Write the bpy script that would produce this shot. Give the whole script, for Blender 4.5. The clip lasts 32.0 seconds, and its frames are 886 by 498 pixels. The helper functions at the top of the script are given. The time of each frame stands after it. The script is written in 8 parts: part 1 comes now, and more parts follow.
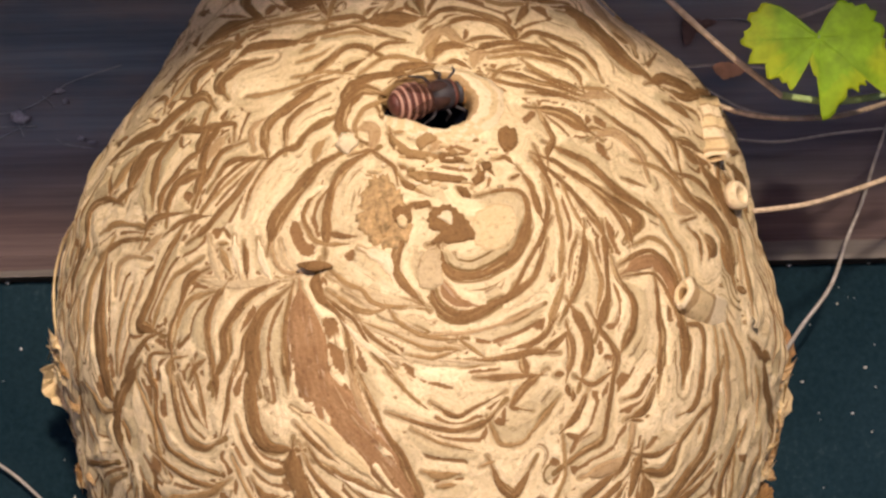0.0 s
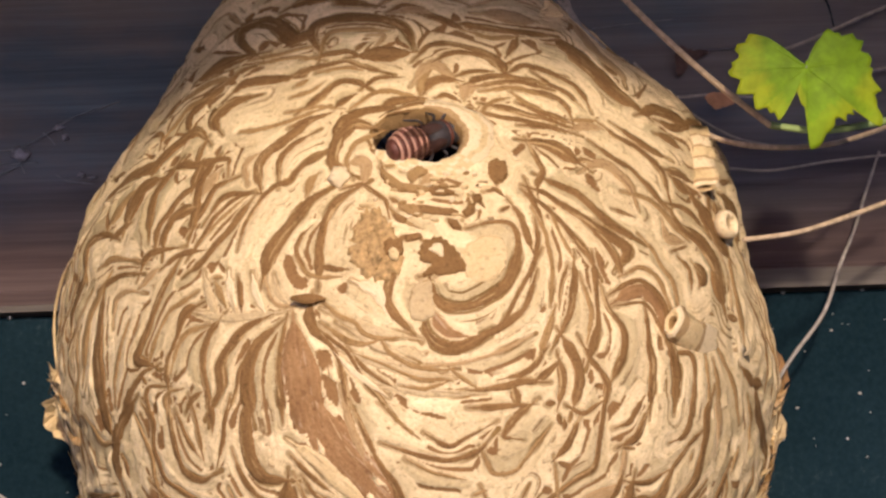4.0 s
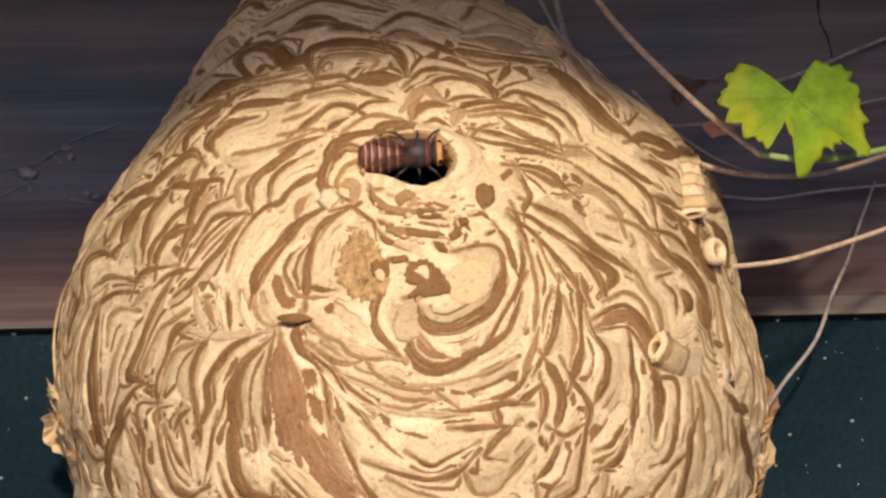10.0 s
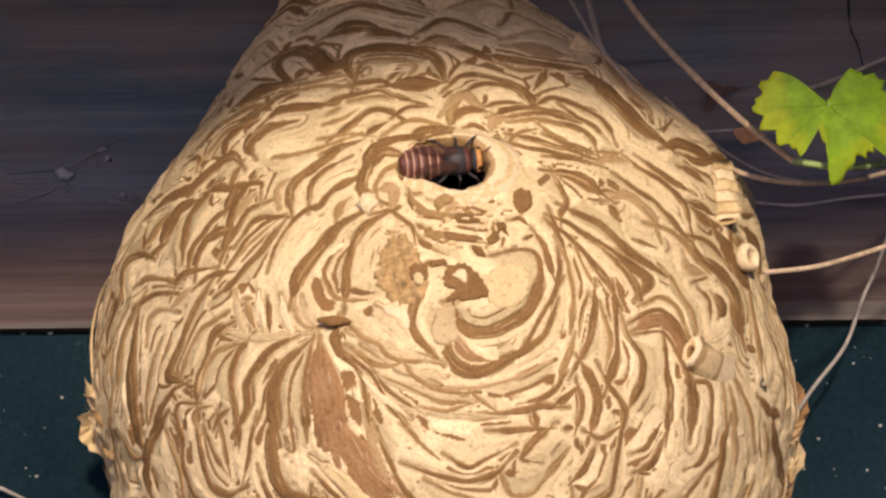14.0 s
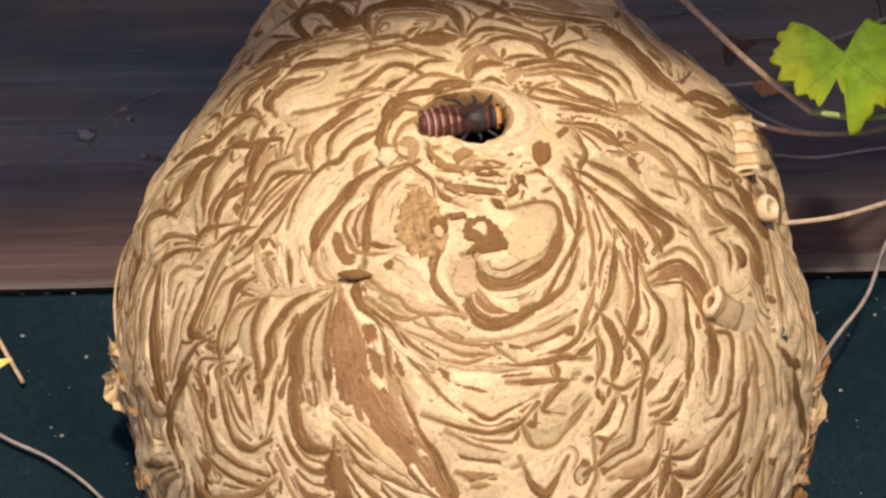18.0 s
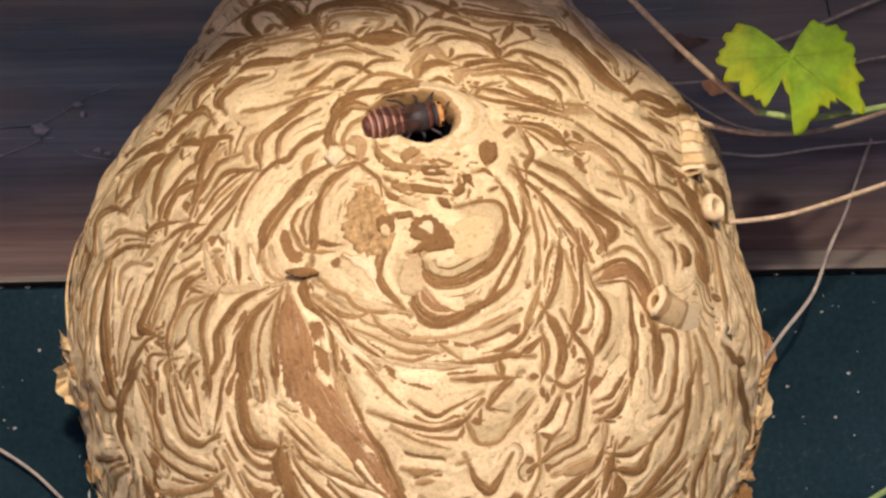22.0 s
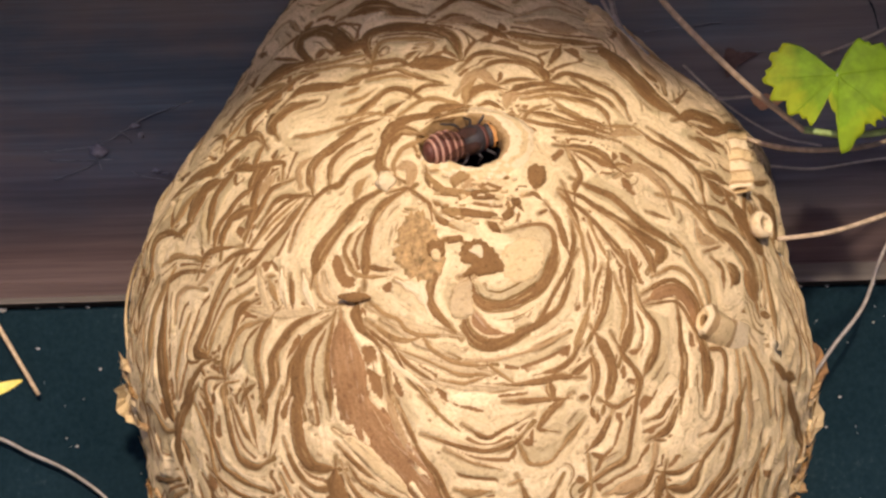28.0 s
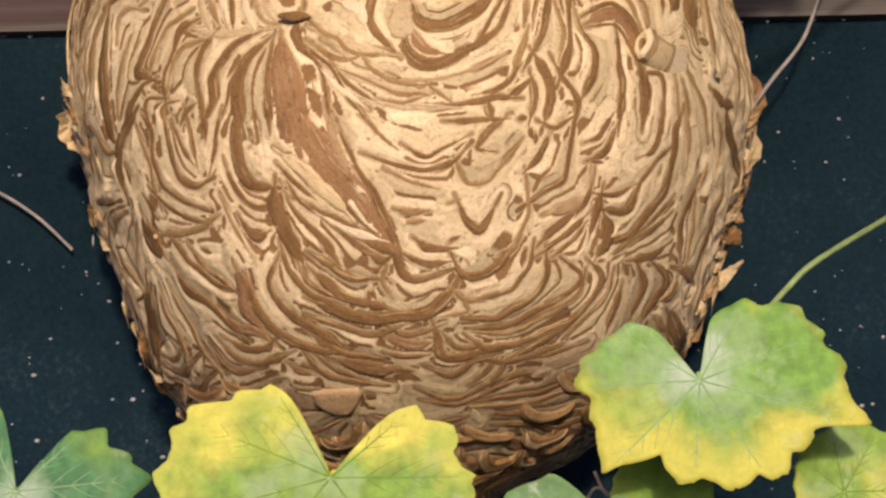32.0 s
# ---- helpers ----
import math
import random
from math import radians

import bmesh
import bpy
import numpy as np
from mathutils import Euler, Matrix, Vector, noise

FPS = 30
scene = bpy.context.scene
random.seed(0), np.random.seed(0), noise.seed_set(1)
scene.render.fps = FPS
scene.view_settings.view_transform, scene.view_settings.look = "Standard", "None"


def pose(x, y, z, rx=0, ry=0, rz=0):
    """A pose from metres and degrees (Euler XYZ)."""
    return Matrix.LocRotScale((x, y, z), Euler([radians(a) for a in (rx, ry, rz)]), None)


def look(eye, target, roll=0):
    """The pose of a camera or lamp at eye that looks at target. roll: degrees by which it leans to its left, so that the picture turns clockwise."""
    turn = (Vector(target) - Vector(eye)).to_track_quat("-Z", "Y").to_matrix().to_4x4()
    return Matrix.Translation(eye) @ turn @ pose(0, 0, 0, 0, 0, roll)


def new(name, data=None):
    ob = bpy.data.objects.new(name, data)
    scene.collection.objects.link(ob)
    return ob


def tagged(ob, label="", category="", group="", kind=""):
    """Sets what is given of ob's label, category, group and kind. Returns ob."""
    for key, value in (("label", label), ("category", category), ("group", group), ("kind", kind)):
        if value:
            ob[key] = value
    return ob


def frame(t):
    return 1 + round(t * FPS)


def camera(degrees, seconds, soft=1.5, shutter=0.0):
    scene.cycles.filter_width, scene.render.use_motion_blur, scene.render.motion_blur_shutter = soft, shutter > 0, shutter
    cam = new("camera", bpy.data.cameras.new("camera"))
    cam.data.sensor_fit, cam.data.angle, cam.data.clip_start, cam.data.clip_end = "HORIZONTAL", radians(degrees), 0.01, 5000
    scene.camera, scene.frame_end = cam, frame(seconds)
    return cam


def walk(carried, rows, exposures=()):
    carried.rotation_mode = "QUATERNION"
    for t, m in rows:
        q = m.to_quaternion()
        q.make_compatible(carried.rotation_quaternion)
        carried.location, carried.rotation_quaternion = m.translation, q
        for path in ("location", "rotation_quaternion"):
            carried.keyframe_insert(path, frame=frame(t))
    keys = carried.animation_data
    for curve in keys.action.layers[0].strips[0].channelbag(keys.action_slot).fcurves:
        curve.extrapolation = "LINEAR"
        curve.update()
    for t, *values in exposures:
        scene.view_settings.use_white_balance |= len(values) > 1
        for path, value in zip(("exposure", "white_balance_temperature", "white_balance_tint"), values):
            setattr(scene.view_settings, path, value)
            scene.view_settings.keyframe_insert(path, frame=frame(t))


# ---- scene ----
from mathutils import kdtree

cam = camera(16.0, 32.0, soft=2.6)
PATH = [
    (0, (-0.0328, -1.2792, -0.1669), (0.01970, 0.00444, 0.03200), -1.62),
    (0.5, (-0.0310, -1.2718, -0.1753), (0.02207, 0.01030, 0.03279), -1.60),
    (1, (-0.0350, -1.2779, -0.1683), (0.02203, 0.00448, 0.03706), -1.66),
    (1.5, (-0.0326, -1.2836, -0.1691), (0.02278, -0.00144, 0.03852), -1.60),
    (2, (-0.0291, -1.2782, -0.1783), (0.02366, 0.00285, 0.03613), -1.64),
    (2.5, (-0.0291, -1.2787, -0.1792), (0.02412, 0.00231, 0.03585), -1.71),
    (3, (-0.0289, -1.2782, -0.1767), (0.02410, 0.00273, 0.03850), -2.06),
    (3.5, (-0.0249, -1.2841, -0.1735), (0.02221, -0.00268, 0.04036), -2.28),
    (4, (-0.0207, -1.2935, -0.1675), (0.02133, -0.01126, 0.04251), -2.13),
    (4.5, (-0.0247, -1.2996, -0.1642), (0.01996, -0.01728, 0.04451), -2.13),
    (6.5, (-0.0097, -1.3034, -0.1672), (0.01780, -0.02092, 0.04389), -1.77),
    (7, (-0.0058, -1.3020, -0.1699), (0.01769, -0.01994, 0.04382), -1.65),
    (7.5, (-0.0022, -1.3034, -0.1728), (0.01909, -0.02187, 0.04478), -1.51),
    (8, (-0.0037, -1.3052, -0.1721), (0.01898, -0.02337, 0.04336), -1.48),
    (8.5, (0.0015, -1.3076, -0.1717), (0.01905, -0.02563, 0.04351), -1.34),
    (9, (0.0099, -1.3124, -0.1688), (0.02049, -0.03007, 0.04451), -1.23),
    (9.5, (0.0100, -1.3160, -0.1658), (0.02414, -0.03379, 0.04777), -1.18),
    (10, (0.0079, -1.3108, -0.1729), (0.02328, -0.02997, 0.04897), -1.11),
    (10.5, (0.0060, -1.3137, -0.1744), (0.02055, -0.03218, 0.04369), -1.07),
    (11, (0.0058, -1.3168, -0.1708), (0.01747, -0.03466, 0.04388), -0.97),
    (11.5, (0.0090, -1.3214, -0.1667), (0.01727, -0.03886, 0.04564), -0.99),
    (12, (0.0120, -1.3264, -0.1659), (0.01761, -0.04377, 0.04599), -0.95),
    (12.5, (0.0077, -1.3257, -0.1658), (0.01611, -0.04325, 0.04718), -0.92),
    (13, (-0.0040, -1.3239, -0.1667), (0.01341, -0.04248, 0.05167), -0.95),
    (13.5, (-0.0046, -1.3231, -0.1733), (0.01121, -0.04235, 0.04915), -0.81),
    (15.5, (-0.0002, -1.3274, -0.1726), (0.01124, -0.04570, 0.04449), -0.60),
    (16, (0.0038, -1.3277, -0.1749), (0.01117, -0.04611, 0.04313), -0.80),
    (16.5, (0.0019, -1.3250, -0.1794), (0.00797, -0.04305, 0.03661), -1.18),
    (17, (0.0008, -1.3243, -0.1804), (0.00491, -0.04166, 0.03119), -1.31),
    (17.5, (-0.0020, -1.3282, -0.1805), (0.00141, -0.04518, 0.02875), -1.31),
    (18, (-0.0011, -1.3265, -0.1814), (-0.00008, -0.04368, 0.02959), -1.22),
    (18.5, (0.0058, -1.3261, -0.1819), (0.00188, -0.04360, 0.03068), -1.12),
    (19, (0.0110, -1.3246, -0.1843), (0.00385, -0.04246, 0.03008), -1.02),
    (19.5, (0.0119, -1.3315, -0.1779), (0.00752, -0.04840, 0.03089), -1.00),
    (20, (0.0147, -1.3326, -0.1829), (0.01206, -0.04989, 0.02866), -0.93),
    (20.5, (0.0165, -1.3325, -0.1820), (0.01710, -0.04962, 0.02853), -0.91),
    (21, (0.0176, -1.3314, -0.1838), (0.02084, -0.04872, 0.02761), -0.87),
    (21.5, (0.0141, -1.3317, -0.1824), (0.02279, -0.04869, 0.02690), -0.94),
    (22, (0.0095, -1.3387, -0.1771), (0.02087, -0.05468, 0.02614), -1.03),
    (22.5, (0.0084, -1.3466, -0.1710), (0.01749, -0.06146, 0.02471), -1.08),
    (23, (0.0065, -1.3456, -0.1765), (0.01448, -0.06083, 0.02174), -1.38),
    (23.5, (0.0016, -1.3464, -0.1756), (0.01105, -0.06138, 0.02067), -1.52),
    (24, (-0.0028, -1.3438, -0.1788), (0.00696, -0.05862, 0.01674), -1.75),
    (24.5, (-0.0057, -1.3438, -0.1794), (0.00154, -0.05833, 0.01405), -1.98),
    (26.5, (0.0020, -1.3452, -0.1703), (-0.00974, -0.05979, 0.02361), -1.72),
    (27, (0.0059, -1.3522, -0.1621), (-0.00730, -0.06684, 0.03177), -1.61),
    (27.5, (0.0120, -1.3588, -0.1563), (-0.00531, -0.07322, 0.03612), -1.54),
    (28, (0.0198, -1.3577, -0.1603), (-0.00046, -0.07216, 0.03220), -1.50),
    (28.5, (0.0275, -1.3546, -0.1664), (0.00626, -0.06933, 0.02787), -1.39),
    (29, (0.0227, -1.3511, -0.1767), (0.00836, -0.06337, 0.00105), -1.38),
    (29.5, (0.0177, -1.3443, -0.1964), (0.00825, -0.05278, -0.04810), -1.29),
    (30, (0.0119, -1.3438, -0.2074), (0.00661, -0.05031, -0.07764), -1.25),
    (30.5, (0.0155, -1.3418, -0.2183), (0.00580, -0.04661, -0.10723), -1.23),
    (31, (0.0151, -1.3424, -0.2214), (0.00632, -0.04641, -0.11986), -1.21),
    (31.5, (0.0172, -1.3472, -0.2158), (0.01242, -0.05084, -0.11804), -1.12),
    (32, (0.0248, -1.3606, -0.1923), (0.02163, -0.06537, -0.08141), -1.11),
]
EXPOSURES = [(0, 0.43, 5480, 7), (28.8, 0.43, 5480, 7), (30.2, 0.29, 5560, 7.5), (32, 0.29, 5560, 7.5)]
walk(cam, [(t, look(eye, target, roll)) for t, eye, target, roll in PATH], EXPOSURES)

# ---- light: a low warm sun behind the viewer, blue sky, an eave that shades the top ----
SUN_ELEVATION, SUN_SIDE = 15.0, 2.4
world = bpy.data.worlds.new("sky")
scene.world = world
world.use_nodes = True
sky = world.node_tree.nodes.new("ShaderNodeTexSky")
sky.sky_type = "NISHITA"
sky.sun_disc = False
sky.sun_elevation = radians(SUN_ELEVATION)
sky.sun_rotation = radians(180 + SUN_SIDE)
clear = world.node_tree.nodes.new("ShaderNodeMix")
clear.data_type, clear.blend_type = "RGBA", "MULTIPLY"
clear.inputs[0].default_value = 1.0
clear.inputs[7].default_value = (0.88, 0.86, 1.40, 1)
world.node_tree.links.new(sky.outputs[0], clear.inputs[6])
world.node_tree.links.new(clear.outputs[2], world.node_tree.nodes["Background"].inputs[0])
world.node_tree.nodes["Background"].inputs[1].default_value = 0.15
sun = new("sun", bpy.data.lights.new("sun", "SUN"))
sun.data.energy, sun.data.angle, sun.data.color = 3.35, radians(3.5), (1.0, 0.77, 0.505)
sun.matrix_world = look((0.1, -2.4, 0.645), (0, 0, 0))


# ---- material helpers ----
def material(name, rough=0.7, spec=0.3):
    m = bpy.data.materials.new(name)
    m.use_nodes = True
    b = m.node_tree.nodes["Principled BSDF"]
    b.inputs["Roughness"].default_value = rough
    b.inputs["Specular IOR Level"].default_value = spec
    return m, m.node_tree, b


def node(tree, kind, **values):
    n = tree.nodes.new(kind)
    for key, value in values.items():
        n.inputs[key].default_value = value
    return n


def ramp(tree, fac, stops):
    r = tree.nodes.new("ShaderNodeValToRGB")
    e = r.color_ramp.elements
    while len(e) < len(stops):
        e.new(0.5)
    for k, (pos, col) in enumerate(stops):
        e[k].position, e[k].color = pos, (*col, 1)
    tree.links.new(fac, r.inputs[0])
    return r.outputs[0]


def mix(tree, fac, a, b, kind="MIX"):
    m = tree.nodes.new("ShaderNodeMix")
    m.data_type, m.blend_type = "RGBA", kind
    for s, v in ((0, fac), (6, a), (7, b)):
        if hasattr(v, "links"):
            tree.links.new(v, m.inputs[s])
        else:
            m.inputs[s].default_value = v if s == 0 else (*v, 1)
    return m.outputs[2]


def coords(tree, scale=(1, 1, 1)):
    c = tree.nodes.new("ShaderNodeTexCoord")
    mp = tree.nodes.new("ShaderNodeMapping")
    mp.inputs["Scale"].default_value = scale
    tree.links.new(c.outputs["Object"], mp.inputs[0])
    return mp.outputs[0]


def noise_out(tree, vec, scale, detail=4, rough=0.55):
    n = node(tree, "ShaderNodeTexNoise", Scale=scale, Detail=detail, Roughness=rough)
    tree.links.new(vec, n.inputs["Vector"])
    return n.outputs["Fac"]


def bump(tree, bsdf, height, distance, strength=0.6):
    b = node(tree, "ShaderNodeBump", Strength=strength, Distance=distance)
    tree.links.new(height, b.inputs["Height"])
    tree.links.new(b.outputs[0], bsdf.inputs["Normal"])


def paper(name, dark, mid, light, line=None, stretch=(110, 1300), toned=False):
    """Chewed wood-pulp paper: fibres along the strip, flecks, slow drift of tone, a few darker lines of other wood."""
    m, t, b = material(name, 0.85, 0.15)
    v = coords(t)
    flow = t.nodes.new("ShaderNodeAttribute")
    flow.attribute_name = "flow"

    def along(u, w):
        n = t.nodes.new("ShaderNodeVectorMath")
        n.operation = "MULTIPLY"
        n.inputs[1].default_value = (u, w, 1)
        t.links.new(flow.outputs["Vector"], n.inputs[0])
        return n.outputs[0]

    fine = noise_out(t, v, 900, 3, 0.7)
    slow = noise_out(t, v, 70, 3)
    fibre = noise_out(t, along(*stretch), 1.0, 3, 0.6)
    drift = mix(t, 0.45, mix(t, 0.45, fine, slow), fibre)
    col = ramp(t, drift, [(0.36, dark), (0.5, mid), (0.64, light)])
    if line:
        thin = noise_out(t, along(38, 420), 1.0, 4, 0.65)
        col = mix(t, ramp(t, thin, [(0.37, (0.8, 0.8, 0.8)), (0.42, (0, 0, 0))]), col, line)
    info = t.nodes.new("ShaderNodeNewGeometry")
    tone = ramp(t, info.outputs["Random Per Island"], [(0.0, (0.84, 0.83, 0.82)), (1.0, (1.08, 1.06, 1.02))])
    if toned:
        own = t.nodes.new("ShaderNodeAttribute")
        own.attribute_name = "tone"
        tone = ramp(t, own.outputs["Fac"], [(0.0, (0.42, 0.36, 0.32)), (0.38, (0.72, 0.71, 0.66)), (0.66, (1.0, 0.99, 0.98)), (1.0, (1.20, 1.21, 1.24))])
        sway = noise_out(t, along(45, 160), 1.0, 3, 0.6)
        apart = t.nodes.new("ShaderNodeSeparateXYZ")
        t.links.new(flow.outputs["Vector"], apart.inputs[0])
        bent = t.nodes.new("ShaderNodeMath")
        bent.operation = "MULTIPLY_ADD"
        t.links.new(sway, bent.inputs[0])
        bent.inputs[1].default_value = 0.0022
        t.links.new(apart.outputs["Y"], bent.inputs[2])
        turns = t.nodes.new("ShaderNodeMath")
        turns.operation = "PINGPONG"
        t.links.new(bent.outputs[0], turns.inputs[0])
        turns.inputs[1].default_value = 0.0017
        scaled = t.nodes.new("ShaderNodeMath")
        scaled.operation = "MULTIPLY"
        t.links.new(turns.outputs[0], scaled.inputs[0])
        scaled.inputs[1].default_value = 1 / 0.0017
        growth = ramp(t, scaled.outputs[0], [(0.63, (0, 0, 0)), (0.77, (0.95, 0.95, 0.95))])
        some = ramp(t, noise_out(t, along(30, 55), 1.0, 2, 0.5), [(0.43, (0, 0, 0)), (0.51, (1, 1, 1))])
        col = mix(t, mix(t, 1.0, growth, some, "MULTIPLY"), col, (0.22, 0.122, 0.038))
        join = t.nodes.new("ShaderNodeAttribute")
        join.attribute_name = "seam"
        col = mix(t, ramp(t, mix(t, 0.3, join.outputs["Fac"], fine), [(0.42, (0, 0, 0)), (0.58, (1, 1, 1))]), col, line)
    col = mix(t, 1.0, col, tone, "MULTIPLY")
    t.links.new(col, b.inputs["Base Color"])
    pulp = noise_out(t, v, 360, 4, 0.7)
    pits = ramp(t, noise_out(t, v, 520, 3, 0.6), [(0.33, (0.74, 0.72, 0.68)), (0.43, (1, 1, 1))])
    t.links.new(mix(t, 1.0, col, pits, "MULTIPLY"), b.inputs["Base Color"])
    bump(t, b, mix(t, 0.55, mix(t, 0.4, fine, fibre), pulp), 0.0016, 0.7)
    return m


PAPER = {
    "c": paper("cream_paper", (0.49, 0.345, 0.165), (0.65, 0.475, 0.25), (0.76, 0.585, 0.335), (0.30, 0.185, 0.085)),
    "p": paper("pale_paper", (0.62, 0.47, 0.275), (0.75, 0.585, 0.36), (0.83, 0.675, 0.445), (0.46, 0.33, 0.17)),
    "b": paper("brown_paper", (0.148, 0.077, 0.027), (0.220, 0.119, 0.043), (0.31, 0.176, 0.07), (0.50, 0.34, 0.16), (70, 620)),
    "t": paper("tan_paper", (0.32, 0.20, 0.09), (0.42, 0.27, 0.128), (0.51, 0.345, 0.178), (0.25, 0.14, 0.06)),
    "g": paper("grey_paper", (0.40, 0.285, 0.15), (0.55, 0.405, 0.222), (0.64, 0.49, 0.285), (0.29, 0.19, 0.09)),
    "r": paper("red_brown_paper", (0.215, 0.112, 0.045), (0.295, 0.16, 0.068), (0.40, 0.232, 0.108), (0.47, 0.32, 0.19), (70, 620)),
    "y": paper("ochre_paper", (0.25, 0.145, 0.055), (0.325, 0.195, 0.078), (0.41, 0.265, 0.115)),
}
SKIN = paper("cream_skin", (0.54, 0.392, 0.205), (0.675, 0.508, 0.282), (0.775, 0.61, 0.362), (0.235, 0.125, 0.047), toned=True)
PAPER_ORDER = "cpbtgyr"


def plain(name, colour, rough=0.7, spec=0.3, grain=200, spread=0.25, relief=0.0004):
    m, t, b = material(name, rough, spec)
    v = coords(t)
    f = noise_out(t, v, grain, 4, 0.65)
    lo = tuple(c * (1 - spread) for c in colour)
    hi = tuple(min(1, c * (1 + spread)) for c in colour)
    t.links.new(ramp(t, f, [(0.3, lo), (0.7, hi)]), b.inputs["Base Color"])
    bump(t, b, f, relief)
    return m


# ---- mesh helpers ----
def mesh_object(name, verts, faces, materials, indices=None, smooth=True):
    me = bpy.data.meshes.new(name)
    me.from_pydata(verts, [], faces)
    for m in materials:
        me.materials.append(m)
    if indices is not None:
        me.polygons.foreach_set("material_index", indices)
    if smooth:
        me.polygons.foreach_set("use_smooth", [True] * len(me.polygons))
    me.update()
    return new(name, me)


def child(ob, parent, label=""):
    ob.parent = parent
    return tagged(ob, label)


def part(name, bm, mat, parent=None, label="", smooth=True):
    me = bpy.data.meshes.new(name)
    bm.to_mesh(me)
    bm.free()
    me.materials.append(mat)
    if smooth:
        me.polygons.foreach_set("use_smooth", [True] * len(me.polygons))
    ob = new(name, me)
    ob.parent = parent
    return tagged(ob, label)


def box(sx, sy, sz, bevel=0.0, at=(0, 0, 0)):
    bm = bmesh.new()
    bmesh.ops.create_cube(bm, size=1)
    bmesh.ops.scale(bm, vec=(sx, sy, sz), verts=bm.verts)
    if bevel:
        bmesh.ops.bevel(bm, geom=bm.edges[:], offset=bevel, segments=2, affect="EDGES")
    bmesh.ops.translate(bm, vec=at, verts=bm.verts)
    return bm


def spline(points, steps=8):
    """Points along a smooth curve through the given ones."""
    p = [Vector(q) for q in points]
    p = [2 * p[0] - p[1]] + p + [2 * p[-1] - p[-2]]
    out = []
    for a, b, c, d in zip(p, p[1:], p[2:], p[3:]):
        for k in range(steps):
            t = k / steps
            out.append(0.5 * (2 * b + (c - a) * t + (2 * a - 5 * b + 4 * c - d) * t * t + (3 * b - a - 3 * c + d) * t**3))
    return out + [p[-2]]


def tube(name, points, r0, r1, mat, steps=8, sides=8, knots=0.0, seed=0):
    """A round stem along a curve, tapering from r0 to r1."""
    rnd = random.Random(seed)
    line = spline(points, steps)
    verts, faces = [], []
    for k, q in enumerate(line):
        ahead = (line[min(k + 1, len(line) - 1)] - line[max(k - 1, 0)]).normalized()
        u = ahead.cross(Vector((0, 1, 0.3))).normalized()
        w = ahead.cross(u)
        r = (r0 + (r1 - r0) * k / (len(line) - 1)) * (1 + knots * rnd.uniform(-1, 1))
        for s in range(sides):
            a = 2 * math.pi * s / sides
            verts.append(q + r * (math.cos(a) * u + math.sin(a) * w))
    for k in range(len(line) - 1):
        for s in range(sides):
            faces.append((k * sides + s, k * sides + (s + 1) % sides, (k + 1) * sides + (s + 1) % sides, (k + 1) * sides + s))
    faces += [tuple(range(sides))[::-1], tuple(range((len(line) - 1) * sides, len(line) * sides))]
    return mesh_object(name, verts, faces, [mat])


# ---- setting: wall boards, beam, eave, ground ----
def wood(name, dark, mid, light, scale=1.0):
    m, t, b = material(name, 0.85, 0.12)
    v = coords(t, (1.2 * scale, 30 * scale, 30 * scale))
    w = coords(t, (3 * scale, 160 * scale, 160 * scale))
    grain = noise_out(t, v, 2.2, 6, 0.65)
    fibre = noise_out(t, w, 2.0, 4, 0.7)
    f = mix(t, 0.4, grain, fibre)
    t.links.new(ramp(t, f, [(0.3, dark), (0.5, mid), (0.72, light)]), b.inputs["Base Color"])
    bump(t, b, f, 0.0015, 0.7)
    return m


BEAM = wood("dark_stained_wood", (0.038, 0.031, 0.034), (0.085, 0.064, 0.066), (0.155, 0.12, 0.12))
def weathered_shade_tinted(m):
    """Worn patches; bluish eave shade above and sunlit brown below are painted in."""
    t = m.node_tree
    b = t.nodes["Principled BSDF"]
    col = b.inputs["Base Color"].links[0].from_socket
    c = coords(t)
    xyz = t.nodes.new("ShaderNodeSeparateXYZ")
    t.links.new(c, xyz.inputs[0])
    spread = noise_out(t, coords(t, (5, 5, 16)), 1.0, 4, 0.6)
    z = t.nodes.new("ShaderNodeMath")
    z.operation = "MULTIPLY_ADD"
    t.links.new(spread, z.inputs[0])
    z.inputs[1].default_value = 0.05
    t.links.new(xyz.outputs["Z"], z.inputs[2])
    # the hue turns about where the eave's shadow edge falls
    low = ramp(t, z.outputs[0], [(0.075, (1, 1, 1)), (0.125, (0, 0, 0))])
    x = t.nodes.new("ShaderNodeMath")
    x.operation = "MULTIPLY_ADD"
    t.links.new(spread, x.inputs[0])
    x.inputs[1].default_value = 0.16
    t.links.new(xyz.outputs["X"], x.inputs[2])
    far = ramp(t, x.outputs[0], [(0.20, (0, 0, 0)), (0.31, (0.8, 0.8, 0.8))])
    # cool tint for the eave's shade, warm one for the sunlit lower part
    shade_tint = mix(t, 1.0, col, (0.80, 1.36, 1.75), "MULTIPLY")
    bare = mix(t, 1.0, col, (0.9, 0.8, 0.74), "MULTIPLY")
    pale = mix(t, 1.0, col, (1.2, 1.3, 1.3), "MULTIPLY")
    worn = mix(t, ramp(t, noise_out(t, coords(t, (7, 7, 20)), 1.0, 5, 0.62), [(0.38, (0, 0, 0)), (0.58, (0.95, 0.95, 0.95))]), mix(t, far, shade_tint, pale), mix(t, 0.5, mix(t, 1.0, col, (1.55, 1.75, 1.8), "MULTIPLY"), (0.105, 0.095, 0.095)))
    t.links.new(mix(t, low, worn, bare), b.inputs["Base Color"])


weathered_shade_tinted(BEAM)
WORN = wood("worn_grey_wood", (0.05, 0.042, 0.038), (0.10, 0.083, 0.074), (0.18, 0.15, 0.13))


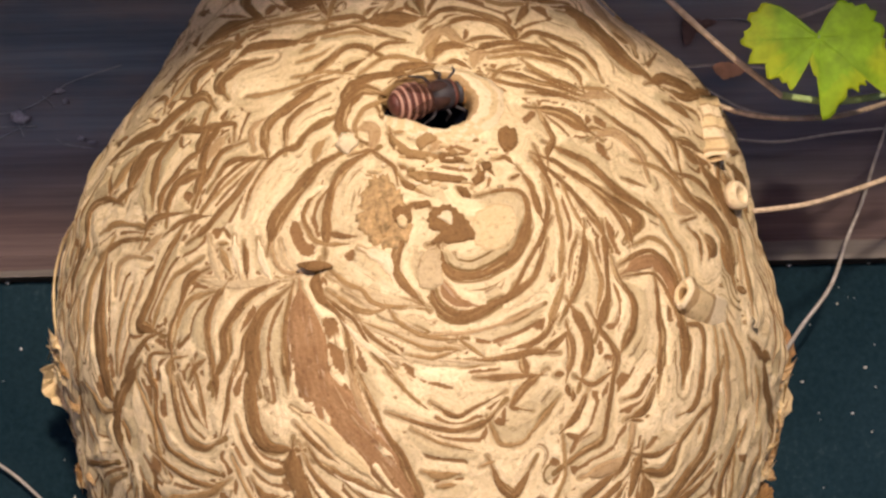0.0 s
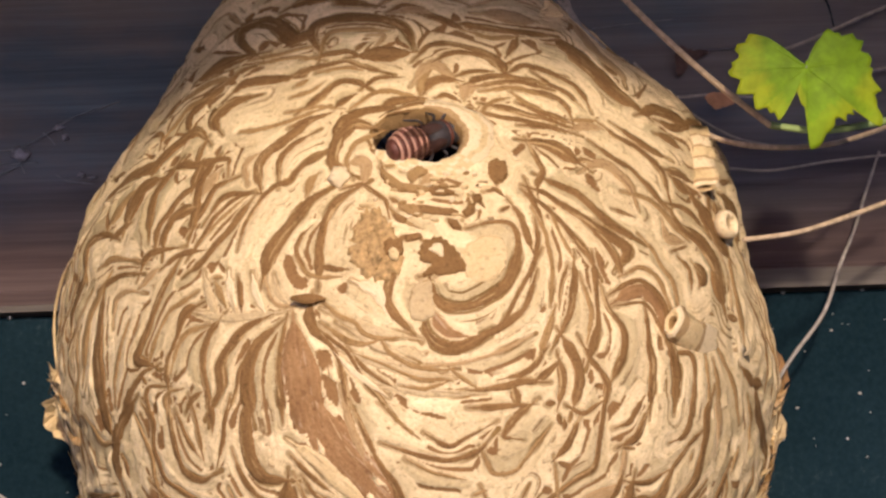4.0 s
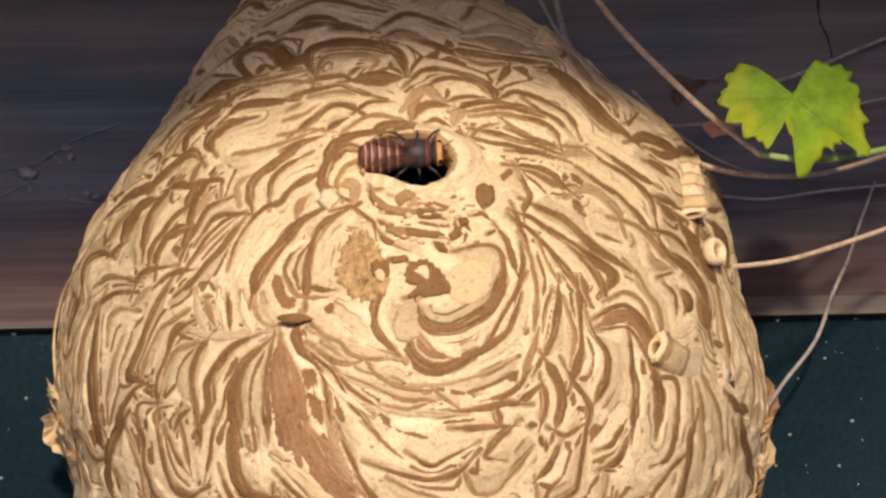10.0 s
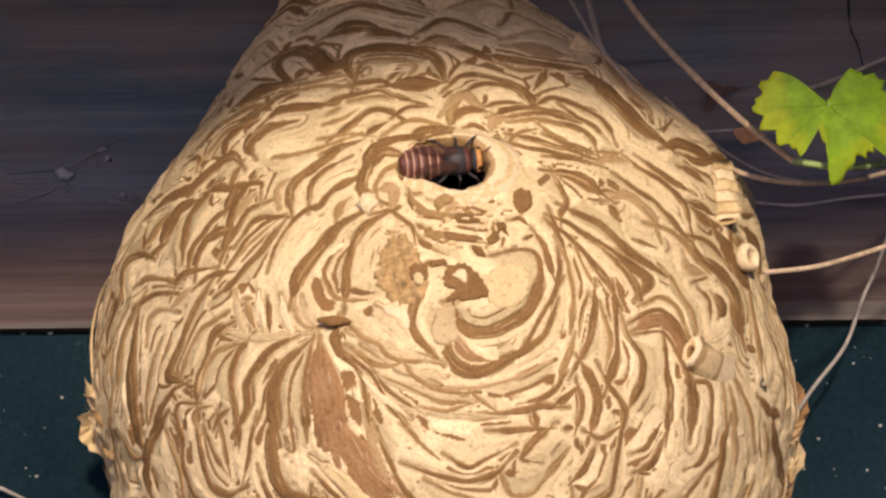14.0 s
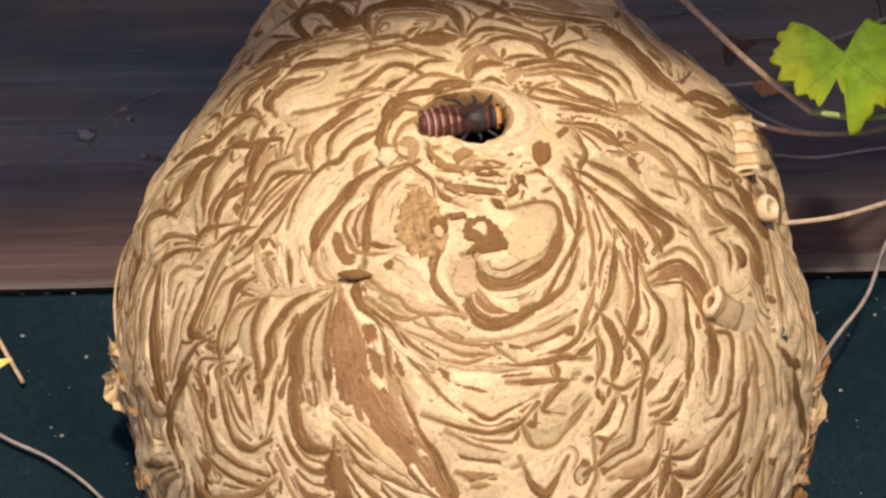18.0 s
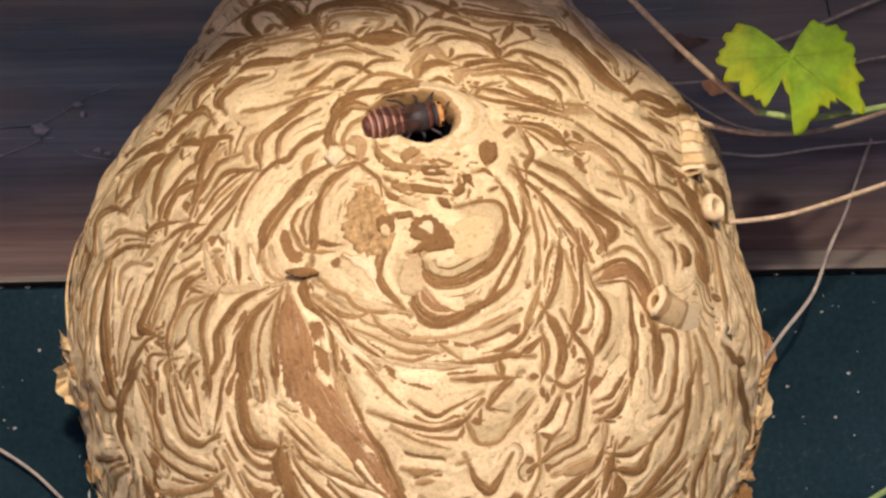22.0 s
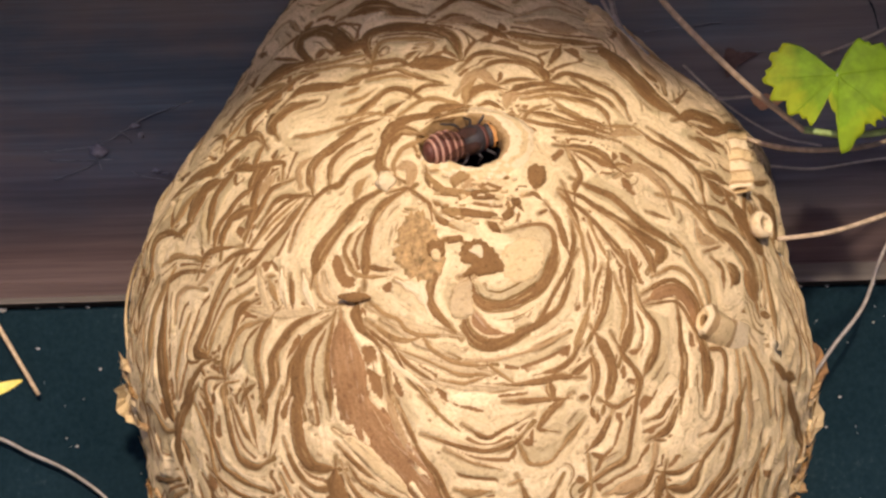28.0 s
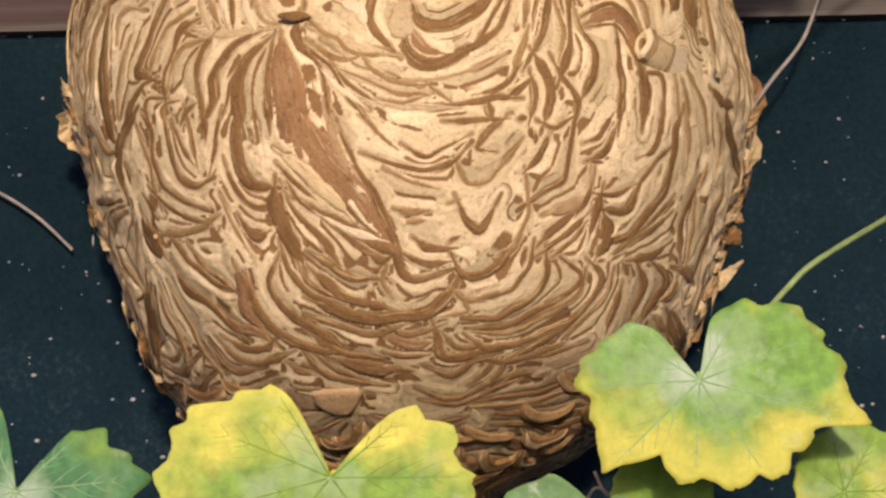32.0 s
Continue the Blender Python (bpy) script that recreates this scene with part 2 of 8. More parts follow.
def wall_paint():
    m, t, b = material("dark_teal_board", 0.92, 0.06)
    v = coords(t)
    f = noise_out(t, v, 420, 3, 0.7)
    s = noise_out(t, v, 12, 4)
    base = ramp(t, mix(t, 0.5, f, s), [(0.32, (0.003, 0.0092, 0.0134)), (0.6, (0.0095, 0.0200, 0.0275)), (0.82, (0.046, 0.06, 0.066))])
    t.links.new(base, b.inputs["Base Color"])
    bump(t, b, f, 0.0006, 0.6)
    return m


WALL = wall_paint()
ROOF = plain("dark_boards", (0.06, 0.045, 0.035), 0.8)
SOIL = plain("bare_soil", (0.06, 0.058, 0.05), 0.95, 0.1, 6, 0.4, 0.02)

WALL_Y, BEAM_Y, BEAM_LOW = 0.0565, 0.05, 0.031
wall = part("wall_south", box(6, 0.08, 2.6, at=(0, WALL_Y + 0.04, -0.4)), WALL)
tagged(wall, "dark teal painted wall board with dust specks", "wall", kind="structure")
bm = bmesh.new()
profile = [(WALL_Y, BEAM_LOW + 0.0), (BEAM_Y + 0.001, BEAM_LOW + 0.002), (BEAM_Y - 0.001, BEAM_LOW + 0.0085), (BEAM_Y, BEAM_LOW + 0.0095), (BEAM_Y, 0.262), (WALL_Y, 0.262)]
rings = []
for i in range(61):
    x = -3 + i * 0.1
    rings.append([bm.verts.new((x, y + 0.0006 * noise.noise((x * 9, 3 * n, 1)), z + 0.0012 * noise.noise((x * 14, 7 * n, 5)))) for n, (y, z) in enumerate(profile)])
for a, b in zip(rings, rings[1:]):
    for n in range(len(profile) - 1):
        bm.faces.new((a[n], a[n + 1], b[n + 1], b[n]))
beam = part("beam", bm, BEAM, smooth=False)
bm = bmesh.new()
edge = []
for i in range(241):
    x = -3 + i * 0.025
    low = BEAM_LOW - 0.0012 + 0.0008 * noise.noise((x * 40, 1, 2)) + 0.0005 * noise.noise((x * 160, 4, 2))
    high = BEAM_LOW + 0.0055 + 0.0028 * math.tanh(x * 12) + 0.0006 * noise.noise((x * 30, 8, 2))
    edge.append([bm.verts.new((x, y, z)) for y, z in ((WALL_Y, low), (BEAM_Y - 0.0015, low + 0.001), (BEAM_Y - 0.0022, high - 0.0006), (BEAM_Y + 0.0002, high))])
for a, b in zip(edge, edge[1:]):
    for n in range(3):
        bm.faces.new((a[n], a[n + 1], b[n + 1], b[n]))
lip = part("trim", bm, WORN, smooth=False)
tagged(lip, "worn grey lower edge of the wooden beam", "trim", kind="structure")
tagged(beam, "dark stained weathered wooden beam on the wall", "beam", kind="structure")
eave = part("ceiling", box(6, 0.925, 0.03, at=(0, -0.3635, 0.306)), ROOF)
tagged(eave, "dark boarded underside of the eave", "eave", kind="structure")
ground = part("ground", box(200, 200, 0.2, at=(0, -60, -1.8)), SOIL)
tagged(ground, "bare earth below the eave", "ground", kind="structure")

# ---- the nest ----
NEST_X = 0.008
LEVELS = [(-0.185, 0.012), (-0.18, 0.04), (-0.165, 0.072), (-0.14, 0.104), (-0.104, 0.128), (-0.06, 0.144), (-0.02, 0.149), (0.02, 0.146), (0.063, 0.131), (0.09, 0.116), (0.112, 0.101), (0.137, 0.081), (0.147, 0.066), (0.157, 0.05), (0.17, 0.045), (0.19, 0.043), (0.262, 0.05)]
LZ, LR = np.array(LEVELS).T
DEEP = 1.15


RADII = (sum(np.interp(np.arange(1000) * 0.0005 - 0.2 + d, LZ, LR) for d in (-0.012, -0.006, 0, 0.006, 0.012)) / 5).tolist()


def radius(z):
    """The nest's half width at a height, eased between the levels."""
    k = min(max((z + 0.2) / 0.0005, 0.0), 998.0)
    n = int(k)
    return RADII[n] + (RADII[n + 1] - RADII[n]) * (k - n)


# the flanks are not round: how far they lie to the viewer's right of a round nest, by height
SIDE_Z = [-0.15, -0.127, -0.115, -0.103, -0.09, -0.075, -0.06, -0.044, -0.032, -0.02, -0.005, 0.007, 0.018, 0.030, 0.046, 0.058, 0.070, 0.083, 0.095, 0.108, 0.120, 0.134, 0.15]
SIDE_LEFT = [-0.003, 0.003, 0.0072, 0.0085, 0.0098, 0.0098, 0.0093, 0.0090, 0.0078, 0.0040, 0.0024, 0.0024, 0.0022, 0.0010, -0.0004, 0.0006, 0.0029, 0.0044, 0.0052, 0.0048, 0.0036, 0.0022, 0.0]
SIDE_RIGHT = [0.0, 0.0, -0.0015, -0.0040, -0.0042, -0.0046, -0.0046, -0.0036, -0.0022, -0.0012, -0.0014, -0.0028, -0.0042, -0.0040, -0.0009, 0.0018, 0.0048, 0.0064, 0.0042, -0.006, -0.0086, -0.005, 0.0]


def side_shift(phi, z):
    if not SIDE_Z[0] < z < SIDE_Z[-1]:
        return 0.0
    n = max(k for k, low in enumerate(SIDE_Z[:-1]) if low <= z)
    shift = SIDE_RIGHT if phi > 0 else SIDE_LEFT
    return math.sin(phi) ** 2 * (shift[n] + (shift[n + 1] - shift[n]) * (z - SIDE_Z[n]) / (SIDE_Z[n + 1] - SIDE_Z[n]))


def middle(z):
    """The nest's axis leans to one side towards its neck."""
    return NEST_X - 0.018 * min(1.0, max(0.0, (z - 0.12) / 0.045))


def nest_point(phi, z, out=0.0):
    """A point of the nest's skin: phi in radians round from the side that faces the viewer, out metres proud of it."""
    r = radius(z)
    slope = (radius(z + 0.004) - radius(z - 0.004)) / 0.008
    n = Vector((math.sin(phi), -math.cos(phi) / DEEP, -slope)).normalized()
    wide = min(1.0, max(0.0, (abs(phi) - 0.7) / 0.5))
    out = float(out + wide * (0.0022 * noise.noise((phi * 5, z * 38, 3)) + 0.0008 * noise.noise((phi * 12, z * 120, 7))))
    p = Vector((middle(z) + r * math.sin(phi) + side_shift(phi, z), -DEEP * r * math.cos(phi), z)) + out * n
    p.y = min(p.y, BEAM_Y + 0.008)
    return p


HOLE_PHI, HOLE_Z, HOLE_W, HOLE_H = radians(0.3), 0.0612, 0.0178, 0.0118
nest = new("hornet_nest")
tagged(nest, "large striped cream and brown paper hornet nest under an eave", "nest")


def in_hole(phi, z, grow=1.0):
    return (((phi - HOLE_PHI) * 0.134) / (HOLE_W * grow)) ** 2 + ((z - HOLE_Z) / (HOLE_H * grow)) ** 2 < 1


def strip_mesh(bands, layer, line, widths):
    """A bundle of paper strips side by side along a curve on the nest. line: degrees round and mm of height; widths in mm;
    bands from the left of the way, a capital being twice as wide; layer: how far it lies over the others."""
    rnd = random.Random(len(bands) * 977 + int(line[0][0] * 131) + int(line[-1][1] * 17))
    off = rnd.uniform(0, 90)
    flat = [Vector((radians(p) * 0.15, z / 1000, 0)) for p, z in line]
    reach = sum((b - a).length for a, b in zip(flat, flat[1:]))
    way = spline(flat, max(7, min(20, int(reach / (len(flat) - 1) / 0.0011))))
    span = len(way) - 1
    unit = max(widths) / sum(2.0 if ch.isupper() else 1.0 for ch in bands)
    cells = []
    for k, ch in enumerate(bands):
        low = ch.lower()
        wide = (2.0 if ch.isupper() else 1.0) * rnd.uniform(0.8, 1.2)
        if k and low in "cpg" and bands[k - 1].lower() in "cpg":
            cells.append(("y", rnd.uniform(0.10, 0.22)))
        if wide * unit > 4.4 and low in "cpg":
            cut = rnd.uniform(0.35, 0.65)
            cells += [(low, wide * cut), (rnd.choice("yyg"), rnd.uniform(0.06, 0.13)), (rnd.choice("cpg" if low == "c" else "cpp" if low == "p" else "ggc"), wide * (1 - cut))]
        elif wide * unit > 5.5 and low == "b":
            cut = rnd.uniform(0.3, 0.7)
            cells += [("b", wide * cut), ("y", rnd.uniform(0.05, 0.1)), ("b", wide * (1 - cut))]
        else:
            cells.append((low, wide))
    total = sum(w for _, w in cells)
    cuts = [0.0]
    for _, w in cells:
        cuts.append(cuts[-1] + w / total)
    rows, mats = [(-0.02, -0.0024)], []
    for k, (ch, w) in enumerate(cells):
        a, b = cuts[k], cuts[k + 1]
        deep = -0.00012 if ch == "y" else 0.0
        rows += [(a + 0.02 * (b - a), deep), (a + 0.25 * (b - a), deep + 0.0003), (b - 0.02 * (b - a), deep - 0.0001)]
        mats += [ch, ch, ch]
    rows.append((1.02, -0.0024))
    mats = [cells[0][0]] + mats
    mats[-1] = cells[-1][0]
    verts, faces, mi, grain = [], [], [], []
    for i, q in enumerate(way):
        s = i / span
        phi, z = q.x / 0.15, q.y
        ahead = way[min(i + 1, span)] - way[max(i - 1, 0)]
        r = radius(z) * (0.5 + 0.5 * DEEP)
        slope = (radius(z + 0.006) - radius(z - 0.006)) / 0.012
        rise = math.sqrt(1 + slope * slope)
        dx, dy = ahead.x / 0.15 * r, ahead.y * rise
        size = math.hypot(dx, dy) or 1
        nx, ny = -dy / size, dx / size
        u = s * (len(widths) - 1)
        k = min(int(u), len(widths) - 2)
        width = (widths[k] + (widths[k + 1] - widths[k]) * (u - k)) / 1000
        tip = min(1.0, 0.6 + 2.6 * min(s, 1 - s))
        width *= tip
        end = (1 - min(1.0, 5 * min(s, 1 - s))) ** 2
        for c, h in rows:
            inner = 1 if 0 < c < 1 else 0
            run = s * reach
            shift = inner * (0.045 * noise.noise((run * 60 + off, c * 3, 1)) + 0.042 * noise.noise((run * 260 + off, c * 9, 4)) + 0.028 * noise.noise((run * 700 + off, c * 9, 6)))
            side = (0.5 - (c + shift)) * width
            lift = 0.0006 * layer + h + min(0.0008, width * 0.05) * (1 - (2 * c - 1) ** 2) - 0.0022 * end
            lift += 0.0003 * noise.noise((s * 9 + off, c * 6, 8))
            verts.append(nest_point(phi + nx * side / r, z + ny * side / rise, lift))
            grain.append((run + off, side + off, 0))
    cols = len(rows)
    for i in range(span):
        for c in range(cols - 1):
            k = i * cols + c
            faces.append((k, k + 1, k + cols + 1, k + cols))
            mi.append(PAPER_ORDER.index(mats[c]))
    return verts, faces, mi, grain


def paper_object(name, verts, faces, mi, grain):
    used = sorted(set(mi))
    ob = mesh_object(name, verts, faces, [PAPER[PAPER_ORDER[m]] for m in used], [used.index(m) for m in mi])
    att = ob.data.attributes.new("flow", "FLOAT_VECTOR", "POINT")
    att.data.foreach_set("vector", [c for g in grain for c in g])
    ob.parent = nest
    return ob


def strips(bands, layer, line, widths):
    return paper_object("paper_strip", *strip_mesh(bands, layer, line, widths))


STROKES = []


def stroke(ch, line, widths):
    """A dark or tinted strip of paper, to be laid with cream paper on both its sides. line: degrees round and mm of height; widths in mm."""
    STROKES.append((ch, line, widths))


def stroke_path(line, widths):
    """Even samples along a strip on the nest's skin, a little longer than the strip itself: place, way, side and half width."""
    flat = [Vector((radians(p) * 0.15, z / 1000, 0)) for p, z in line]
    way = spline(flat, 6)
    u = np.linspace(0, len(widths) - 1, len(way))
    low = line[0][1]
    stout, more = (1.0, 0.0001) if low > 40 else (0.88, 0.00004) if low > -75 else (1.06, 0.0001)
    wide = np.interp(u, range(len(widths)), widths) * stout / 2000 + more
    spot = np.array([nest_point(q.x / 0.15, q.y, 0.0) for q in way])
    gone = np.concatenate([[0], np.cumsum(np.linalg.norm(np.diff(spot, axis=0), axis=1))])
    reach = gone[-1]
    tail = min(0.0065, 0.32 * reach)
    s = np.linspace(-tail, reach + tail, max(8, min(80, int((reach + 2 * tail) / 0.0008))))
    xy = np.array([(q.x, q.y) for q in way])
    near = np.clip(s, 0, reach)
    at = np.stack([np.interp(near, gone, xy[:, k]) for k in (0, 1)], 1)
    for end, k in ((0, 1), (-1, -2)):
        slope = (xy[end] - xy[k]) / (abs(gone[end] - gone[k]) + 1e-9)
        past = np.maximum(0, -s if end == 0 else s - reach)
        at += past[:, None] * slope
    half = np.interp(near, gone, wide)
    past = np.maximum(-s, s - reach) / tail
    body = half * np.minimum(1, 0.42 + np.minimum(s, reach - s) / (2.4 * half + 1e-6))
    half = np.where(past > 0, np.minimum(0.4 * half, 0.00036) * np.maximum(0, 1 - past) ** 0.7, body)
    return at, s, half


SAMPLES = []
LAID = {"g": -0.00012, "r": -0.00008, "t": -0.00006, "y": 0.00003, "c": 0.0001, "p": 0.0001}


def lay_strokes():
    """The tinted strips, each with a soft uneven edge that dips under the cream paper beside it."""
    for n, (ch, line, widths) in enumerate(STROKES):
        at, s, half = stroke_path(line, widths)
        off = random.Random(n * 31 + 5).uniform(0, 90)
        verts, faces, mi, grain = [], [], [], []
        e = 0.0006
        for i in range(len(s)):
            u, v = at[i]
            p = nest_point(u / 0.15, v)
            du = (nest_point((u + e) / 0.15, v) - nest_point((u - e) / 0.15, v)) / (2 * e)
            dv = (nest_point(u / 0.15, v + e) - nest_point(u / 0.15, v - e)) / (2 * e)
            k, m = (i + 1, i) if i == 0 else (i, i - 1)
            ahead = du * (at[k][0] - at[m][0]) + dv * (at[k][1] - at[m][1])
            side = du.cross(dv).cross(ahead).normalized()
            a, b, c = du.dot(du), du.dot(dv), dv.dot(dv)
            x, y = du.dot(side), dv.dot(side)
            det = a * c - b * b + 1e-9
            turn = ((c * x - b * y) / det, (a * y - b * x) / det)
            h = half[i]
            SAMPLES.append((p, n, h, s[i], side))
            run = s[i]
            rough = min(0.0005, 0.35 * h)
            e1, e2 = (h + rough * (noise.noise((run * 90 + off, q, 1)) + 0.8 * noise.noise((run * 320 + off, q, 4)) + 0.5 * noise.noise((run * 800 + off, q, 6))) for q in (1, 5))
            end = min(1.0, min(i, len(s) - 1 - i) / 2)
            for c, up in ((e1 + 0.00025, -0.0005), (e1, -0.00005), (0.5 * e1, 0.00004), (0.0, 0.00006), (-0.5 * e2, 0.00004), (-e2, -0.00005), (-e2 - 0.00025, -0.0005)):
                lift = 0.0011 + up + LAID.get(ch, 0.0) + 0.00012 * noise.noise((run * 200 + off, c * 400, 8)) - 0.0006 * (1 - end)
                verts.append(nest_point((u + c * turn[0]) / 0.15, v + c * turn[1], lift))
                grain.append((run + off, c + off, 0))
        for i in range(len(s) - 1):
            for c in range(6):
                k = i * 7 + c
                faces.append((k, k + 7, k + 8, k + 1))
                mi.append(PAPER_ORDER.index(ch))
        paper_object("paper_strip", verts, faces, mi, grain)


def build_envelope():
    """The cream paper between the strips: it swells beside each strip in growth lines that run along it, and a step divides it from the next one's."""
    near = [q for q in SAMPLES if q[2] > 0]
    tree = kdtree.KDTree(len(near))
    for k, q in enumerate(near):
        tree.insert(q[0], k)
    tree.balance()
    rnd = random.Random(4)
    step = [rnd.uniform(-0.0003, 0.0003) for _ in range(2 * len(STROKES))]
    tone = [rnd.random() for _ in range(2 * len(STROKES))]
    dark = [rnd.random() for _ in range(2 * len(STROKES))]
    cols, rows = 840, 740
    zs = np.linspace(-0.185, 0.262, rows).tolist()
    phis = np.linspace(-radians(112), radians(112), cols).tolist()
    verts, faces, grain, tones, seams = [], [], [], [], []
    for z in zs:
        # browner paper low down, with the underside's shade put into its tone
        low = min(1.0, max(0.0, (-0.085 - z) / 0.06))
        for p in phis:
            base = nest_point(p, z)
            found = tree.find_n(base, 12)
            spot, k, far = found[0]
            _, n, half, run, side = near[k]
            d = far - half
            level = abs((base - spot).dot(side)) > 0.7 * far
            rest = [(f - near[q][2] - d, q, level and abs((base - c).dot(near[q][4])) > 0.7 * f) for c, q, f in found if near[q][1] != n]
            edge = min(1.0, min([r[0] for r in rest] or [0.02]) / 0.0018)
            other, m = min([(r[0], near[r[1]][1]) for r in rest if r[2]] or [(0.02, n)])
            seamed = dark[min(n, m)] > (0.68 if z > -0.06 else 0.4)
            n = 2 * n + ((base - spot).dot(side) > 0)
            seam = seamed * max(0.0, 1 - other / 0.0031) * min(1.0, max(0.0, (d - 0.0009) / 0.0008))
            under = min(1.0, max(0.0, -d / 0.0008))
            beside = min(1.0, max(0.0, (d - 0.0007) / 0.0014))
            wide = min(1.0, max(0.0, (abs(p) - 0.8) / 0.4))
            lift = 0.00082 - 0.0006 * under + beside * (0.0003 * min(1.0, d / 0.003) + step[n] * edge) - 0.0004 * seam
            lift += (0.00035 + 0.0011 * wide) * noise.noise(base * (60 + 60 * wide)) * beside + 0.0002 * noise.noise(base * 260)
            verts.append(nest_point(p, z, lift))
            grain.append((run, d, 0))
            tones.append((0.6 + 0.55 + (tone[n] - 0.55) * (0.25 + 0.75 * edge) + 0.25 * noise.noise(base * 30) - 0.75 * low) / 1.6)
            seams.append(seam)
    for i in range(rows - 1):
        for j in range(cols - 1):
            if not in_hole((phis[j] + phis[j + 1]) / 2, (zs[i] + zs[i + 1]) / 2, 1.06):
                k = i * cols + j
                faces.append((k, k + 1, k + cols + 1, k + cols))
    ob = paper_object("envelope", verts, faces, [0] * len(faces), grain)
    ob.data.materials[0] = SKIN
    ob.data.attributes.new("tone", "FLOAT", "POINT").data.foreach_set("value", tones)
    ob.data.attributes.new("seam", "FLOAT", "POINT").data.foreach_set("value", seams)
    tagged(ob, "cream paper skin in swelling growth lines")


stroke("b", [(-35.6, 106.6), (-42.3, 114.4), (-44.9, 120.8), (-40.9, 122.6), (-35.1, 121.4), (-29.5, 115.5), (-26.7, 110.9), (-21.7, 110.1)], [1.9, 3.6, 6.6, 4.3, 4.5, 6.4, 7.1, 3.2])
stroke("b", [(-51.0, 102.1), (-46.0, 104.7), (-40.8, 105.8), (-34.5, 106.2)], [9.1, 11.7, 5.0, 2.4])
stroke("b", [(-67.7, 122.2), (-59.9, 118.4)], [1.9, 3.3])
stroke("b", [(-45.0, 77.1), (-46.8, 83.3), (-45.2, 87.0), (-43.4, 91.3), (-41.0, 94.2), (-39.2, 96.4), (-37.6, 98.9), (-35.5, 100.0)], [2.5, 4.3, 5.5, 7.1, 6.6, 4.7, 3.6, 1.9])
stroke("y", [(-51.3, 79.5), (-50.3, 83.5), (-49.2, 87.6), (-45.3, 89.5), (-43.5, 90.3)], [3.3, 3.3, 3.9, 3.0, 2.3])
stroke("y", [(-55.3, 93.8), (-51.7, 94.7), (-47.9, 96.4), (-45.0, 97.8), (-41.1, 97.1)], [2.6, 3.3, 3.9, 2.9, 1.9])
stroke("b", [(-36.6, 73.7), (-38.5, 77.6), (-38.3, 81.7), (-36.5, 84.4), (-34.0, 85.5), (-31.3, 85.9)], [2.0, 5.5, 10.7, 8.3, 4.3, 1.6])
stroke("b", [(-36.6, 90.3), (-35.1, 92.8), (-31.5, 92.9), (-27.3, 92.1), (-23.4, 91.8)], [5.8, 5.5, 4.8, 4.5, 1.4])
stroke("y", [(-33.5, 104.0), (-29.0, 103.9), (-24.9, 104.7), (-20.9, 105.3)], [1.8, 1.7, 1.6, 1.2])
stroke("y", [(-30.5, 101.2), (-24.3, 101.3), (-20.1, 99.4)], [1.7, 1.5, 1.4])
stroke("b", [(-22.8, 92.2), (-21.1, 93.3), (-19.5, 94.8)], [2.3, 3.3, 3.6])
stroke("b", [(-60.8, 89.5), (-58.7, 92.3), (-56.6, 95.9)], [5.2, 5.9, 3.3])
stroke("y", [(-26.8, 70.5), (-22.5, 71.8), (-17.4, 75.1)], [1.4, 1.3, 1.3])
stroke("b", [(-20.9, 69.7), (-17.2, 72.6)], [2.6, 2.5])
stroke("b", [(-28.2, 127.3), (-23.1, 129.9), (-18.3, 129.4), (-13.9, 126.2), (-8.6, 123.4)], [6.6, 10.4, 7.7, 3.2, 1.4])
stroke("b", [(-14.9, 124.5), (-7.4, 122.4)], [1.9, 1.9])
stroke("b", [(-19.1, 103.5), (-21.4, 110.1), (-21.2, 115.6), (-15.9, 117.8), (-9.0, 116.8), (-4.9, 115.2), (-1.7, 111.9), (-0.3, 108.5), (0.3, 104.3)], [1.8, 3.6, 6.7, 4.8, 4.2, 2.9, 2.7, 2.1, 0.9])
stroke("b", [(-25.8, 110.6), (-21.7, 111.8)], [8.6, 9.2])
stroke("y", [(-18.5, 101.8), (-18.4, 108.0), (-17.1, 111.3), (-12.5, 111.6), (-7.3, 110.4)], [1.8, 1.7, 2.0, 1.9, 1.1])
stroke("t", [(-7.2, 108.2), (-5.4, 108.0), (-5.9, 105.2), (-7.0, 102.6)], [2.9, 2.3, 2.1, 1.3])
stroke("b", [(-10.3, 98.4), (-6.8, 98.8), (-3.4, 98.5), (-0.2, 98.9)], [3.4, 8.9, 8.2, 3.4])
stroke("b", [(-11.1, 101.2), (-10.3, 103.0), (-8.9, 104.5)], [2.6, 2.1, 1.4])
stroke("b", [(-3.5, 120.0), (-0.5, 122.2), (2.6, 121.3)], [1.5, 1.9, 1.2])
stroke("t", [(-1.7, 119.1), (2.3, 119.5), (5.5, 117.0)], [3.9, 5.5, 3.0])
stroke("b", [(3.5, 116.9), (7.3, 114.7), (11.5, 110.2)], [3.0, 4.5, 2.2])
stroke("b", [(1.7, 98.0), (3.5, 101.5), (6.5, 103.0), (10.0, 102.1), (13.8, 99.4), (16.3, 96.5), (17.8, 93.3), (17.8, 90.7)], [1.2, 2.0, 2.9, 2.2, 2.9, 3.6, 3.4, 1.4])
stroke("b", [(5.7, 96.2), (7.3, 98.1), (10.2, 98.8), (13.6, 97.5), (15.6, 95.6), (16.8, 91.8)], [1.8, 2.3, 2.1, 2.2, 3.5, 4.0])
stroke("b", [(11.7, 112.5), (16.9, 111.4), (22.4, 110.4), (28.3, 110.3), (33.3, 110.8)], [3.9, 4.0, 3.4, 2.7, 2.0])
